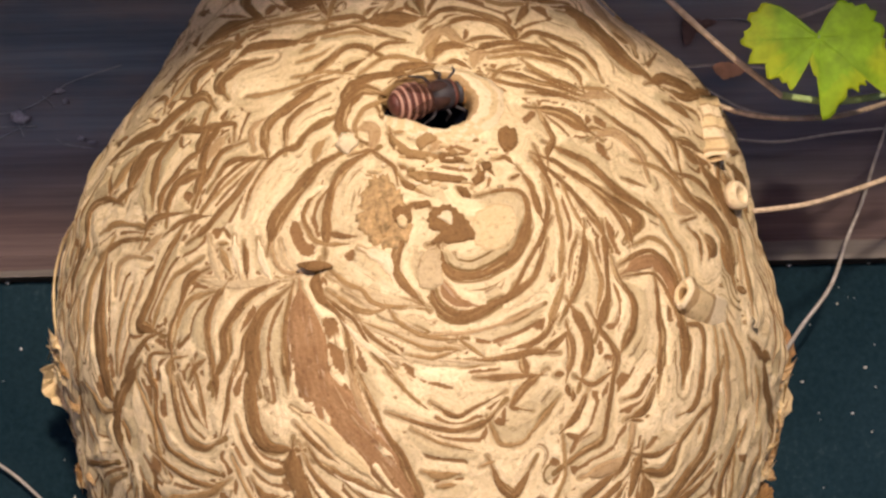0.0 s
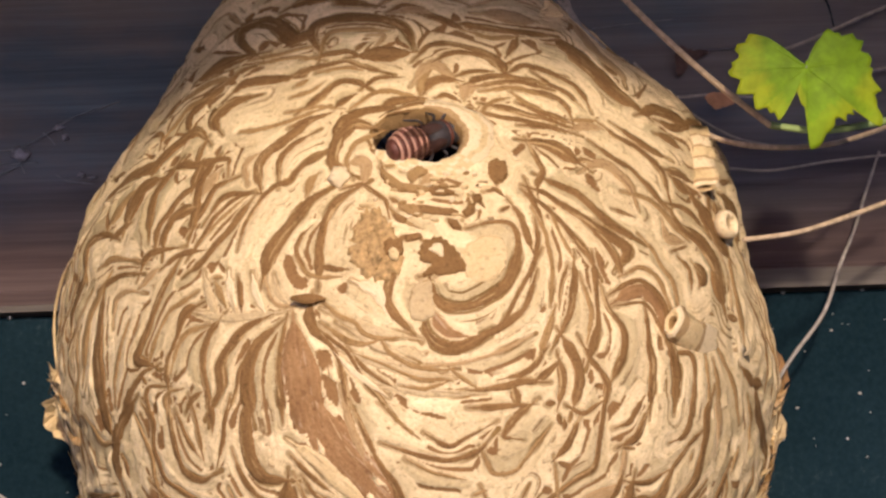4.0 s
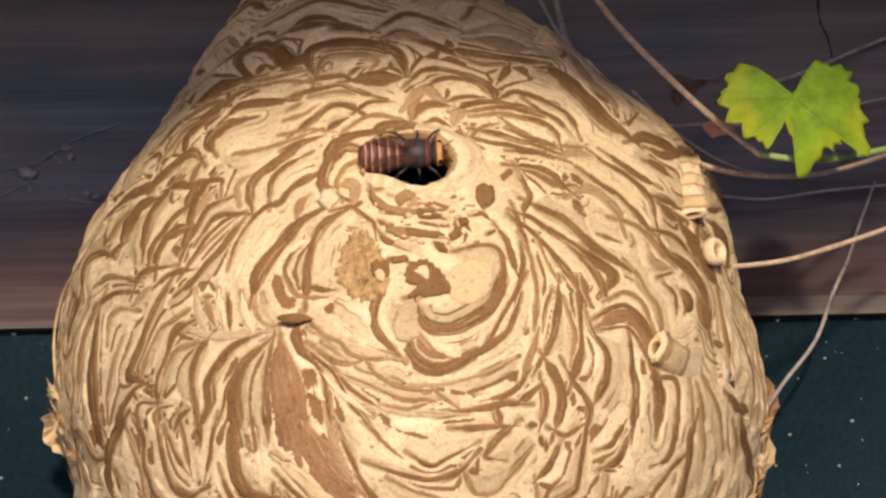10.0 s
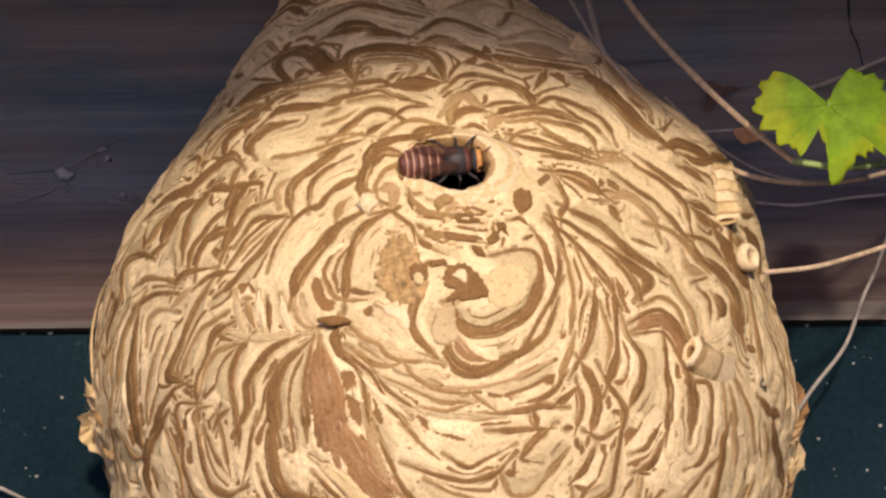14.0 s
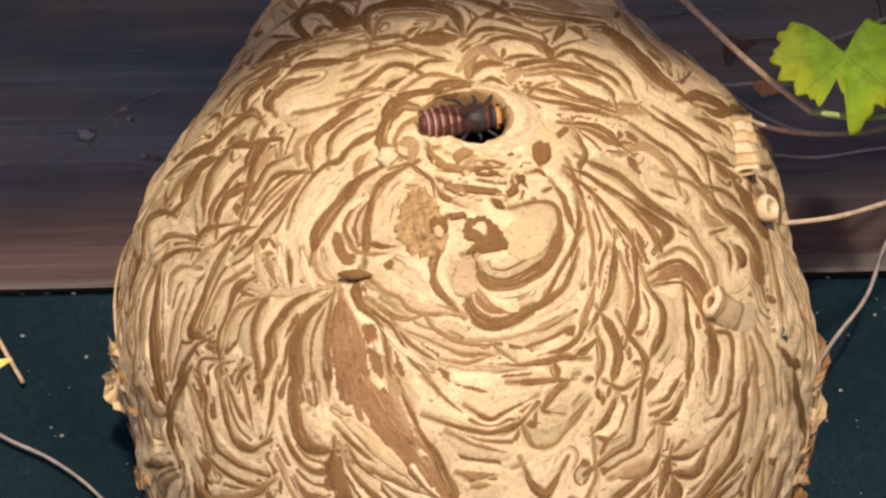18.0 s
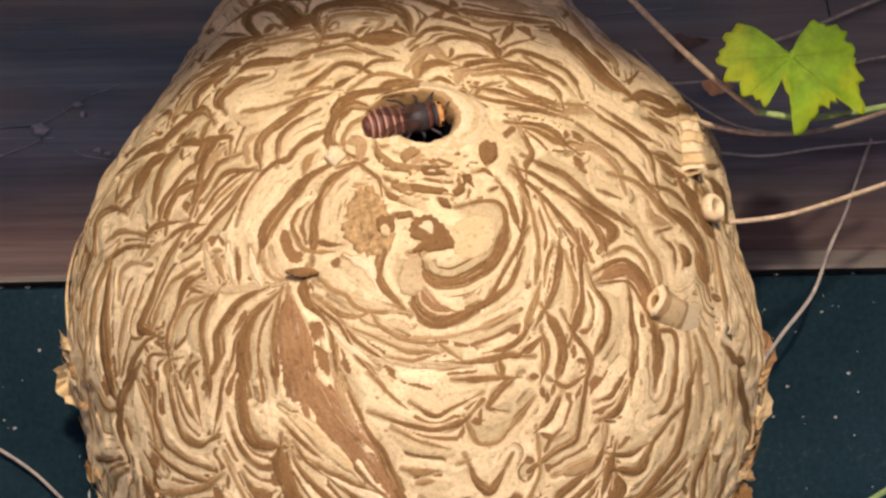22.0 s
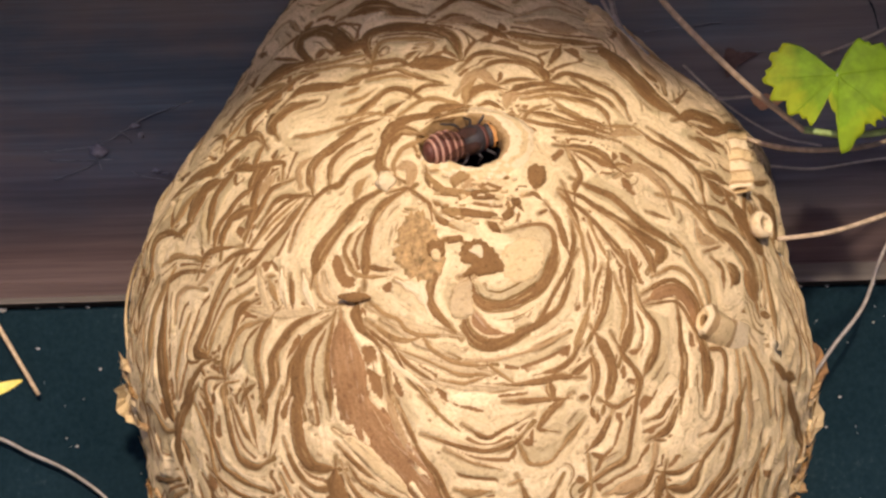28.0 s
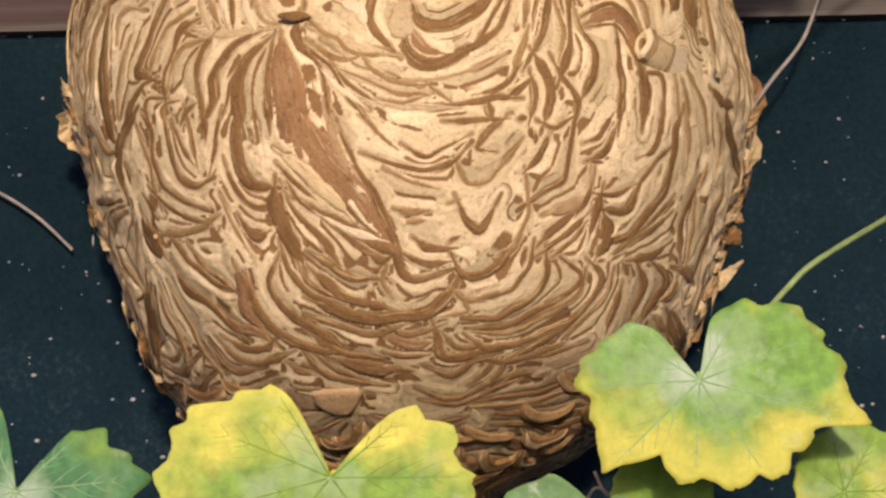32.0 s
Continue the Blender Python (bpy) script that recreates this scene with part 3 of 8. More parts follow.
stroke("y", [(13.8, 108.2), (17.4, 106.2), (23.1, 107.5)], [1.9, 2.4, 2.1])
stroke("b", [(23.5, 106.4), (21.2, 101.9), (19.3, 98.1)], [2.7, 2.7, 1.2])
stroke("t", [(18.2, 118.1), (24.2, 117.8), (31.6, 117.3)], [5.1, 9.3, 8.3])
stroke("b", [(18.9, 90.8), (21.7, 93.7), (24.5, 92.9), (27.8, 91.3)], [1.5, 2.1, 3.1, 2.0])
stroke("b", [(8.9, 88.4), (11.2, 90.1), (14.4, 90.2)], [1.8, 2.0, 1.3])
stroke("b", [(10.5, 85.1), (12.5, 86.9), (15.9, 88.3), (19.1, 87.7), (23.4, 86.4)], [3.6, 2.8, 2.3, 2.4, 2.6])
stroke("b", [(12.2, 83.5), (15.5, 85.1), (19.4, 86.2), (23.1, 84.5)], [1.8, 1.9, 2.4, 2.9])
stroke("y", [(14.1, 81.8), (18.5, 83.2), (22.5, 80.8)], [1.6, 1.7, 2.1])
stroke("t", [(8.8, 78.1), (9.8, 82.0), (11.7, 83.4)], [4.0, 5.7, 4.2])
stroke("t", [(0.9, 87.0), (2.6, 91.7), (4.8, 92.7), (6.8, 88.3), (8.0, 85.2)], [2.1, 4.7, 5.9, 3.6, 2.4])
stroke("b", [(2.4, 81.8), (3.5, 85.1), (5.6, 86.7), (8.0, 85.8)], [2.5, 4.0, 3.8, 2.6])
stroke("y", [(1.3, 80.5), (1.7, 85.1), (3.1, 89.3)], [2.2, 2.8, 1.5])
stroke("b", [(4.3, 78.4), (5.8, 79.2), (7.7, 76.8)], [1.5, 2.2, 1.5])
stroke("b", [(-23.0, 93.0), (-19.5, 94.8), (-16.0, 95.9), (-12.5, 96.6), (-9.4, 93.5), (-6.0, 90.8)], [3.8, 2.9, 2.1, 1.7, 1.8, 1.3])
stroke("b", [(-18.3, 100.4), (-15.3, 101.1), (-12.3, 101.1), (-10.5, 98.7)], [2.2, 2.9, 2.4, 1.2])
stroke("y", [(-22.1, 99.9), (-18.2, 99.5)], [1.5, 1.4])
stroke("y", [(-16.9, 92.9), (-12.3, 93.7), (-10.5, 92.6)], [1.4, 1.3, 1.0])
stroke("b", [(-18.8, 77.9), (-16.9, 81.0), (-15.0, 85.3), (-13.0, 87.5), (-10.2, 86.6), (-8.5, 84.3)], [4.0, 3.9, 2.6, 2.7, 2.5, 1.7])
stroke("b", [(-8.5, 84.5), (-6.5, 87.7), (-3.3, 87.7)], [1.5, 1.9, 1.0])
stroke("b", [(-13.5, 76.4), (-12.4, 78.4), (-10.6, 80.7)], [1.8, 2.8, 1.3])
stroke("y", [(-9.3, 77.5), (-7.3, 80.6), (-4.8, 81.8), (-1.7, 80.1), (0.3, 78.5)], [1.2, 1.6, 1.9, 1.5, 1.8])
stroke("b", [(-5.2, 75.3), (-3.2, 77.1), (-0.2, 78.0), (1.0, 78.0)], [2.9, 4.5, 3.0, 1.5])
stroke("y", [(-22.2, 87.6), (-20.1, 89.7)], [2.2, 1.8])
stroke("y", [(-21.6, 83.1), (-18.9, 84.3), (-17.4, 86.5)], [1.7, 1.7, 1.4])
stroke("b", [(-20.2, 70.3), (-17.2, 72.1), (-15.0, 73.4)], [2.6, 2.5, 1.2])
stroke("y", [(-20.8, 76.4), (-16.5, 76.9), (-13.3, 75.6)], [1.3, 1.3, 0.9])
stroke("y", [(1.3, 74.9), (3.7, 75.4), (6.1, 74.7)], [2.4, 3.0, 1.8])
stroke("b", [(7.6, 74.3), (9.5, 72.6), (11.0, 68.8)], [1.5, 1.8, 1.4])
stroke("y", [(11.4, 71.3), (12.4, 74.6), (14.3, 77.0), (15.9, 78.0)], [0.9, 1.2, 1.4, 0.9])
stroke("b", [(13.6, 74.7), (16.5, 73.3), (19.4, 71.2), (21.9, 70.4), (25.3, 67.9)], [1.8, 3.1, 2.5, 1.9, 1.3])
stroke("b", [(11.9, 71.3), (14.7, 69.8), (18.1, 68.8), (21.5, 67.2), (26.0, 64.9)], [1.5, 1.8, 1.8, 2.2, 1.0])
stroke("y", [(18.1, 79.6), (19.4, 76.7), (22.2, 73.7)], [1.3, 2.3, 1.6])
stroke("b", [(34.0, 105.8), (36.5, 105.2), (37.7, 100.2), (38.8, 92.9), (40.6, 85.5), (44.3, 79.4)], [11.4, 17.7, 15.7, 11.6, 10.9, 6.1])
stroke("t", [(50.9, 120.4), (48.1, 111.2), (47.7, 104.3), (45.3, 93.6)], [13.0, 9.1, 9.1, 5.0])
stroke("b", [(43.3, 98.7), (44.1, 95.2)], [5.2, 6.5])
stroke("b", [(24.3, 88.4), (25.5, 85.8), (28.4, 82.6), (29.7, 78.9)], [3.0, 2.3, 1.9, 1.9])
stroke("b", [(26.5, 91.0), (29.1, 88.8), (31.0, 86.4), (31.9, 82.0), (32.0, 79.5)], [1.6, 2.0, 2.1, 3.1, 1.5])
stroke("b", [(20.5, 82.0), (23.7, 81.3), (26.2, 79.3), (27.4, 75.8), (27.5, 72.8)], [2.0, 2.5, 2.2, 2.8, 1.6])
stroke("b", [(19.7, 74.8), (22.1, 72.7), (24.6, 71.2), (26.7, 69.2)], [1.9, 2.6, 2.7, 1.7])
stroke("b", [(44.1, 77.8), (49.0, 81.2), (53.3, 80.6), (58.8, 79.2)], [2.5, 5.7, 7.3, 5.2])
stroke("y", [(27.7, 70.4), (31.8, 70.9)], [1.6, 1.3])
stroke("b", [(-69.2, 68.2), (-64.9, 68.1)], [3.9, 3.9])
stroke("b", [(-60.3, 79.4), (-57.9, 80.7), (-53.7, 78.6), (-52.8, 76.0)], [2.6, 3.3, 1.4, 3.3])
stroke("b", [(-38.4, 70.0), (-41.0, 74.3), (-43.4, 75.0), (-44.8, 73.4), (-47.5, 70.1), (-49.6, 66.6), (-50.7, 63.7), (-55.9, 63.8), (-60.3, 62.4), (-64.2, 59.4), (-66.3, 56.4)], [1.2, 3.0, 5.9, 6.5, 5.4, 6.3, 7.3, 3.9, 3.9, 4.6, 3.9])
stroke("b", [(-38.6, 69.5), (-39.0, 65.6), (-38.6, 60.7)], [2.7, 3.0, 2.8])
stroke("b", [(-31.6, 57.1), (-32.0, 59.6), (-34.4, 60.1), (-36.2, 59.8), (-38.7, 59.7), (-41.8, 61.3), (-43.8, 60.9)], [0.9, 1.4, 2.6, 3.9, 3.3, 2.9, 2.1])
stroke("b", [(-43.8, 60.9), (-44.9, 57.1), (-46.1, 54.0), (-46.7, 50.8), (-46.4, 46.0), (-46.1, 40.0), (-45.8, 36.3)], [3.4, 3.8, 4.4, 3.8, 4.0, 3.4, 2.1])
stroke("b", [(-37.3, 59.0), (-37.7, 54.9), (-37.8, 49.8)], [7.9, 5.7, 4.4])
stroke("b", [(-35.0, 58.2), (-36.2, 53.9), (-36.5, 48.8), (-36.3, 42.3), (-36.2, 35.2), (-36.4, 31.9)], [3.8, 3.7, 3.5, 4.0, 3.7, 2.0])
stroke("t", [(-33.3, 54.1), (-34.6, 51.0), (-35.2, 47.0)], [8.5, 7.9, 4.9])
stroke("b", [(-31.0, 50.3), (-32.8, 49.0), (-33.8, 45.9), (-34.5, 41.7), (-35.3, 38.2), (-35.9, 35.2)], [1.6, 2.3, 2.4, 2.7, 2.8, 1.8])
stroke("b", [(-37.8, 49.8), (-39.5, 48.3), (-40.7, 45.7), (-41.8, 41.8), (-43.1, 38.6), (-43.8, 35.4), (-43.7, 31.0)], [2.9, 3.0, 2.8, 2.8, 2.9, 3.3, 2.4])
stroke("b", [(-36.8, 41.5), (-38.7, 41.0), (-40.6, 39.1), (-41.4, 35.9), (-41.9, 32.6), (-41.8, 28.0)], [5.6, 6.1, 3.8, 3.6, 3.5, 3.0])
stroke("b", [(-47.0, 57.4), (-50.2, 56.4), (-51.7, 52.8), (-52.1, 48.3), (-52.4, 44.2), (-52.6, 41.4)], [3.7, 7.0, 11.2, 11.5, 10.9, 5.5])
stroke("b", [(-51.8, 41.1), (-53.8, 39.6), (-56.0, 37.7)], [3.9, 3.6, 2.8])
stroke("y", [(-57.6, 44.0), (-56.6, 47.8), (-55.5, 51.6), (-53.4, 55.4)], [9.1, 7.8, 4.6, 2.5])
stroke("b", [(-55.2, 37.3), (-57.5, 39.3), (-61.0, 40.3), (-63.8, 38.7), (-64.5, 34.8), (-64.2, 31.1), (-63.6, 27.4)], [1.1, 2.0, 4.2, 5.2, 5.2, 4.6, 3.9])
stroke("y", [(-57.1, 27.5), (-54.5, 28.7), (-50.0, 26.5), (-46.8, 24.2)], [3.1, 2.8, 1.4, 0.9])
stroke("b", [(-46.3, 21.8), (-45.7, 24.9), (-44.1, 26.6), (-41.7, 26.9), (-39.2, 26.7)], [2.5, 3.2, 3.4, 2.3, 1.4])
stroke("b", [(-40.6, 20.9), (-38.4, 23.5), (-36.4, 24.0), (-34.6, 23.9)], [2.0, 2.4, 2.9, 1.5])
stroke("b", [(-35.2, 17.0), (-34.0, 18.6), (-32.6, 21.8), (-31.4, 25.2), (-30.0, 28.4), (-28.7, 31.8), (-27.9, 35.0), (-26.7, 38.9)], [4.1, 3.5, 2.7, 3.0, 3.6, 3.0, 2.7, 1.5])
stroke("b", [(-35.3, 24.8), (-34.2, 28.3), (-33.2, 32.0), (-32.2, 36.3), (-30.8, 39.3), (-29.5, 42.0), (-28.0, 43.2)], [1.9, 2.0, 2.0, 2.3, 1.9, 1.9, 1.2])
stroke("b", [(-33.1, 37.9), (-31.7, 42.8), (-29.7, 44.6), (-26.2, 43.8)], [1.7, 2.9, 2.3, 1.8])
stroke("y", [(-33.3, 29.8), (-31.5, 34.2), (-29.7, 37.8), (-28.0, 40.9)], [1.3, 1.3, 1.2, 1.2])
stroke("b", [(-27.1, 26.9), (-26.7, 31.3), (-25.5, 36.7), (-24.3, 41.0), (-23.1, 44.2), (-21.7, 46.2), (-19.9, 46.9), (-19.1, 50.3), (-17.8, 53.5), (-16.5, 55.1), (-14.7, 57.1)], [1.1, 1.7, 1.7, 2.0, 2.0, 2.5, 1.9, 1.9, 2.2, 2.5, 1.7])
stroke("b", [(-21.9, 49.3), (-22.1, 55.6), (-21.2, 59.4), (-19.5, 62.8), (-18.1, 64.5)], [1.5, 2.2, 2.4, 2.1, 1.5])
stroke("b", [(-25.1, 47.7), (-25.7, 52.6), (-25.6, 56.5), (-24.4, 60.2), (-22.6, 62.9), (-20.8, 66.0), (-18.8, 69.0)], [3.5, 3.5, 4.3, 4.4, 5.1, 4.4, 3.1])
stroke("t", [(-27.5, 50.0), (-28.3, 54.9), (-27.8, 57.8), (-26.8, 59.2)], [1.3, 2.6, 2.7, 1.3])
stroke("y", [(-30.3, 70.6), (-27.9, 70.4), (-25.7, 71.0)], [1.7, 1.7, 1.3])
stroke("b", [(-22.9, 11.7), (-22.1, 19.1), (-20.4, 25.1), (-19.0, 29.5), (-17.8, 33.8), (-16.4, 38.1), (-13.6, 42.0)], [5.5, 7.7, 6.7, 5.7, 5.3, 3.7, 1.6])
stroke("b", [(-16.8, 12.6), (-17.8, 17.1), (-18.0, 20.5), (-17.3, 24.7), (-16.7, 26.2)], [1.3, 1.5, 1.9, 1.5, 1.0])
stroke("y", [(-16.8, 41.7), (-16.5, 45.8), (-15.5, 48.4)], [3.4, 3.1, 1.6])
stroke("b", [(-6.9, 66.3), (-9.9, 68.2), (-11.7, 65.3), (-12.7, 61.6), (-13.1, 57.3), (-13.1, 53.6), (-12.1, 50.1), (-11.0, 48.6)], [2.2, 5.2, 6.1, 5.1, 4.3, 3.9, 3.1, 1.4])
stroke("y", [(-6.9, 62.9), (-9.4, 60.4), (-10.4, 56.9), (-11.0, 53.5), (-10.6, 50.4)], [1.7, 1.9, 1.5, 1.4, 0.9])
stroke("t", [(-10.1, 52.2), (-8.7, 52.7), (-7.7, 50.0), (-8.1, 43.8)], [3.2, 5.0, 4.3, 3.1])
stroke("b", [(-14.6, 9.1), (-14.5, 14.4), (-14.6, 18.8), (-14.2, 25.3), (-13.6, 30.8), (-12.4, 36.3), (-10.9, 39.5), (-9.3, 41.6)], [4.5, 4.0, 3.6, 3.2, 2.9, 3.0, 2.5, 1.5])
stroke("b", [(-9.6, 42.8), (-8.3, 43.1), (-6.5, 39.7), (-4.9, 36.5), (-4.6, 33.5)], [2.0, 1.4, 1.6, 1.3, 1.3])
stroke("b", [(-5.3, 49.3), (-5.0, 45.8), (-3.9, 42.9), (-2.6, 40.5), (-0.9, 39.8)], [1.3, 2.2, 2.3, 2.2, 1.2])
stroke("y", [(-4.7, 50.0), (-2.6, 50.5), (-0.4, 50.9)], [1.0, 1.0, 1.0])
stroke("t", [(-0.9, 47.9), (0.9, 47.6), (1.7, 44.3), (0.4, 41.5)], [2.0, 3.9, 3.4, 1.9])
stroke("b", [(1.7, 40.8), (3.4, 39.2), (5.3, 37.8)], [2.5, 3.0, 1.3])
stroke("b", [(-4.1, 36.9), (-3.0, 35.3)], [1.4, 1.9])
stroke("y", [(-3.9, 31.9), (-3.2, 29.6), (-1.8, 27.3), (-0.8, 25.9)], [1.8, 1.8, 1.4, 0.9])
stroke("b", [(-0.9, 32.8), (0.8, 32.8), (2.9, 32.1), (5.0, 30.9), (5.5, 30.3)], [2.0, 2.5, 1.5, 1.9, 1.4])
stroke("b", [(6.6, 28.7), (7.5, 31.7), (8.3, 34.0)], [1.3, 3.0, 1.7])
stroke("b", [(8.3, 37.4), (9.1, 35.1), (9.7, 32.9)], [2.5, 2.0, 1.0])
stroke("b", [(10.4, 39.1), (11.8, 39.9), (12.8, 37.7)], [1.5, 2.1, 1.6])
stroke("b", [(4.3, 27.1), (5.3, 24.9), (5.9, 23.8)], [1.2, 2.3, 1.2])
stroke("b", [(12.6, 49.8), (12.9, 45.8), (12.3, 42.3)], [4.3, 5.4, 3.4])
stroke("y", [(5.8, 47.1), (7.1, 47.1)], [1.3, 1.3])
stroke("b", [(-3.0, 20.8), (-1.8, 21.8), (-0.2, 21.7), (0.4, 19.9)], [1.8, 1.9, 1.6, 1.1])
stroke("b", [(8.7, 25.7), (10.4, 26.8), (12.6, 27.0), (13.8, 25.3), (14.3, 22.0), (14.3, 17.6), (13.8, 12.2), (12.0, 3.5), (9.0, -1.9), (6.1, -5.0), (3.3, -4.5), (1.9, -1.5), (1.3, 4.5)], [0.9, 1.4, 1.5, 1.8, 2.2, 2.6, 3.9, 4.4, 3.4, 2.8, 3.7, 3.0, 1.7])
stroke("b", [(12.3, 31.5), (13.7, 33.2)], [1.1, 1.2])
stroke("b", [(14.2, 33.2), (15.3, 28.8), (15.7, 23.3), (16.2, 17.8)], [1.5, 3.0, 3.3, 1.9])
stroke("b", [(16.7, 12.4), (15.4, 7.0), (14.0, 1.5), (12.6, -5.0), (11.5, -9.3)], [2.2, 1.5, 1.3, 1.7, 1.3])
stroke("b", [(16.0, 3.8), (15.2, -1.6), (14.3, -5.9), (12.6, -9.2), (10.9, -12.4), (8.8, -15.0), (6.4, -18.3), (4.0, -19.8), (2.0, -18.3), (0.8, -15.6), (0.2, -12.4), (0.2, -8.7)], [1.8, 2.2, 2.1, 2.9, 2.9, 2.9, 4.6, 5.0, 4.2, 2.9, 2.5, 1.0])
stroke("r", [(1.6, -7.3), (2.4, -11.5), (3.6, -14.2), (5.6, -15.5)], [3.4, 5.1, 4.2, 1.7])
stroke("b", [(16.3, 39.2), (17.1, 37.0), (18.0, 33.2)], [1.6, 2.1, 2.1])
stroke("b", [(18.5, 60.1), (20.9, 59.3), (23.3, 57.6), (25.1, 54.6), (26.6, 52.3)], [2.3, 4.1, 6.7, 7.4, 3.1])
stroke("b", [(19.0, 66.7), (21.5, 66.7), (24.0, 65.9), (26.0, 64.9)], [2.3, 2.1, 1.6, 1.0])
stroke("b", [(18.7, 57.1), (19.6, 51.3), (20.0, 47.8), (18.8, 43.0), (18.6, 40.6)], [1.4, 2.2, 2.1, 2.2, 1.4])
stroke("b", [(20.4, 44.4), (22.2, 42.4), (25.0, 39.8), (26.7, 36.2), (28.0, 33.0), (30.3, 28.5), (32.2, 26.0), (34.4, 23.6)], [1.7, 2.5, 2.9, 3.3, 3.1, 3.1, 3.1, 1.5])
stroke("b", [(18.2, 40.1), (20.0, 38.5), (21.7, 35.3), (23.9, 32.2), (26.2, 28.6), (28.9, 24.2), (31.3, 21.3), (32.7, 18.3), (31.0, 13.5)], [1.4, 1.7, 2.5, 2.9, 3.5, 4.3, 4.2, 4.1, 2.9])
stroke("b", [(26.9, 24.9), (28.6, 20.8), (30.1, 15.6), (30.2, 11.2)], [1.7, 3.5, 4.4, 2.8])
stroke("b", [(17.3, 40.0), (17.8, 36.6), (19.2, 33.8), (20.5, 30.5), (21.7, 27.4), (22.9, 23.1), (24.1, 19.5), (25.3, 15.8), (26.0, 11.5)], [1.0, 1.3, 2.2, 1.9, 2.2, 2.7, 2.7, 2.7, 2.1])
stroke("b", [(17.2, 38.6), (17.6, 35.4), (18.2, 31.4), (18.5, 28.0)], [1.3, 1.8, 1.5, 1.0])
stroke("y", [(18.0, 28.0), (18.7, 23.6), (18.9, 18.1), (19.1, 13.8), (19.1, 7.3), (18.7, 0.9)], [0.8, 1.5, 1.7, 1.7, 1.6, 1.2])
stroke("y", [(20.4, 29.4), (21.0, 23.9), (21.9, 18.5), (22.4, 15.3)], [1.1, 1.0, 1.3, 1.0])
stroke("b", [(17.4, 24.5), (17.4, 20.1), (16.6, 13.5), (16.0, 8.1)], [2.3, 1.8, 1.8, 1.3])
stroke("t", [(27.3, 66.4), (29.7, 68.4), (32.5, 67.9)], [2.6, 4.2, 2.6])
stroke("b", [(26.5, 52.5), (27.6, 53.5), (29.2, 53.2)], [2.0, 2.2, 1.2])
stroke("t", [(28.1, 50.5), (30.0, 52.6), (32.4, 52.3), (33.9, 49.6), (35.4, 46.5), (36.2, 43.2), (36.4, 39.8)], [1.8, 3.2, 4.5, 4.7, 5.6, 5.0, 2.8])
stroke("b", [(34.2, 67.7), (35.7, 65.2), (38.5, 62.9), (40.7, 60.0), (42.9, 56.4), (44.5, 52.9), (44.6, 48.2), (44.7, 45.1)], [2.2, 2.2, 2.3, 2.8, 3.3, 3.1, 2.5, 1.7])
stroke("b", [(37.4, 68.6), (40.1, 65.1), (43.0, 61.9), (45.9, 60.1)], [2.3, 2.8, 3.2, 2.5])
stroke("b", [(31.5, 59.2), (33.9, 55.5), (37.1, 52.2), (38.6, 48.6), (40.7, 44.6), (42.2, 40.3), (43.9, 37.3), (44.7, 34.8)], [1.4, 2.1, 1.8, 2.2, 2.3, 2.4, 2.1, 1.7])
stroke("y", [(36.0, 41.5), (38.4, 40.8), (40.7, 38.7), (42.3, 35.7), (43.9, 31.5), (45.3, 29.0)], [1.6, 2.0, 2.3, 2.9, 2.4, 1.7])
stroke("b", [(31.8, 33.9), (33.4, 33.1), (34.9, 32.3)], [2.1, 1.8, 1.2])
stroke("t", [(41.6, 29.7), (42.1, 25.7), (45.1, 25.0)], [5.6, 7.6, 2.6])
stroke("b", [(46.5, 69.3), (49.5, 68.4), (51.7, 66.1)], [2.6, 4.3, 2.7])
stroke("b", [(46.2, 54.2), (49.2, 53.9), (52.0, 52.3)], [2.6, 3.3, 1.9])
stroke("b", [(46.8, 51.3), (48.5, 48.8), (50.8, 46.6)], [3.6, 5.4, 2.8])
stroke("b", [(44.2, 39.8), (47.2, 39.6), (50.0, 37.1), (51.9, 33.1)], [1.3, 2.4, 3.4, 2.1])
stroke("b", [(51.4, 45.9), (53.2, 40.6), (55.1, 35.5), (57.3, 30.5), (59.7, 24.4)], [5.3, 10.2, 13.6, 14.3, 10.4])
stroke("b", [(44.2, 33.9), (46.6, 30.1), (49.9, 26.6), (52.4, 21.8), (54.0, 15.5), (52.9, 8.4), (53.1, 3.3)], [2.5, 4.3, 8.4, 9.9, 14.4, 18.4, 8.5])
stroke("b", [(59.2, 45.4), (59.6, 42.0), (60.3, 39.7)], [9.1, 10.4, 5.2])
stroke("b", [(63.9, 49.8), (69.9, 46.4), (72.7, 41.6), (69.1, 35.3)], [6.5, 9.1, 9.1, 3.9])
stroke("b", [(42.4, 20.4), (45.8, 23.0)], [1.3, 1.1])
stroke("y", [(36.9, 21.6), (37.9, 19.1), (39.0, 13.2), (40.5, 9.2), (41.0, 4.9), (41.0, 0.5)], [1.4, 1.7, 1.7, 2.2, 2.1, 1.4])
stroke("b", [(62.6, 55.2), (70.5, 59.2)], [1.8, 2.2])
stroke("b", [(49.0, 75.6), (53.0, 74.8), (61.6, 79.9), (72.1, 80.7)], [4.1, 3.6, 3.9, 2.6])
stroke("b", [(-64.2, 28.8), (-64.5, 24.3), (-66.8, 20.7), (-68.4, 15.6), (-68.8, 8.4)], [5.2, 5.2, 6.5, 7.8, 7.8])
stroke("y", [(-56.0, 19.8), (-58.3, 13.8), (-60.2, 7.8), (-60.9, 1.3), (-61.1, -5.4), (-62.0, -11.8)], [3.3, 4.3, 5.2, 5.9, 5.2, 3.3])
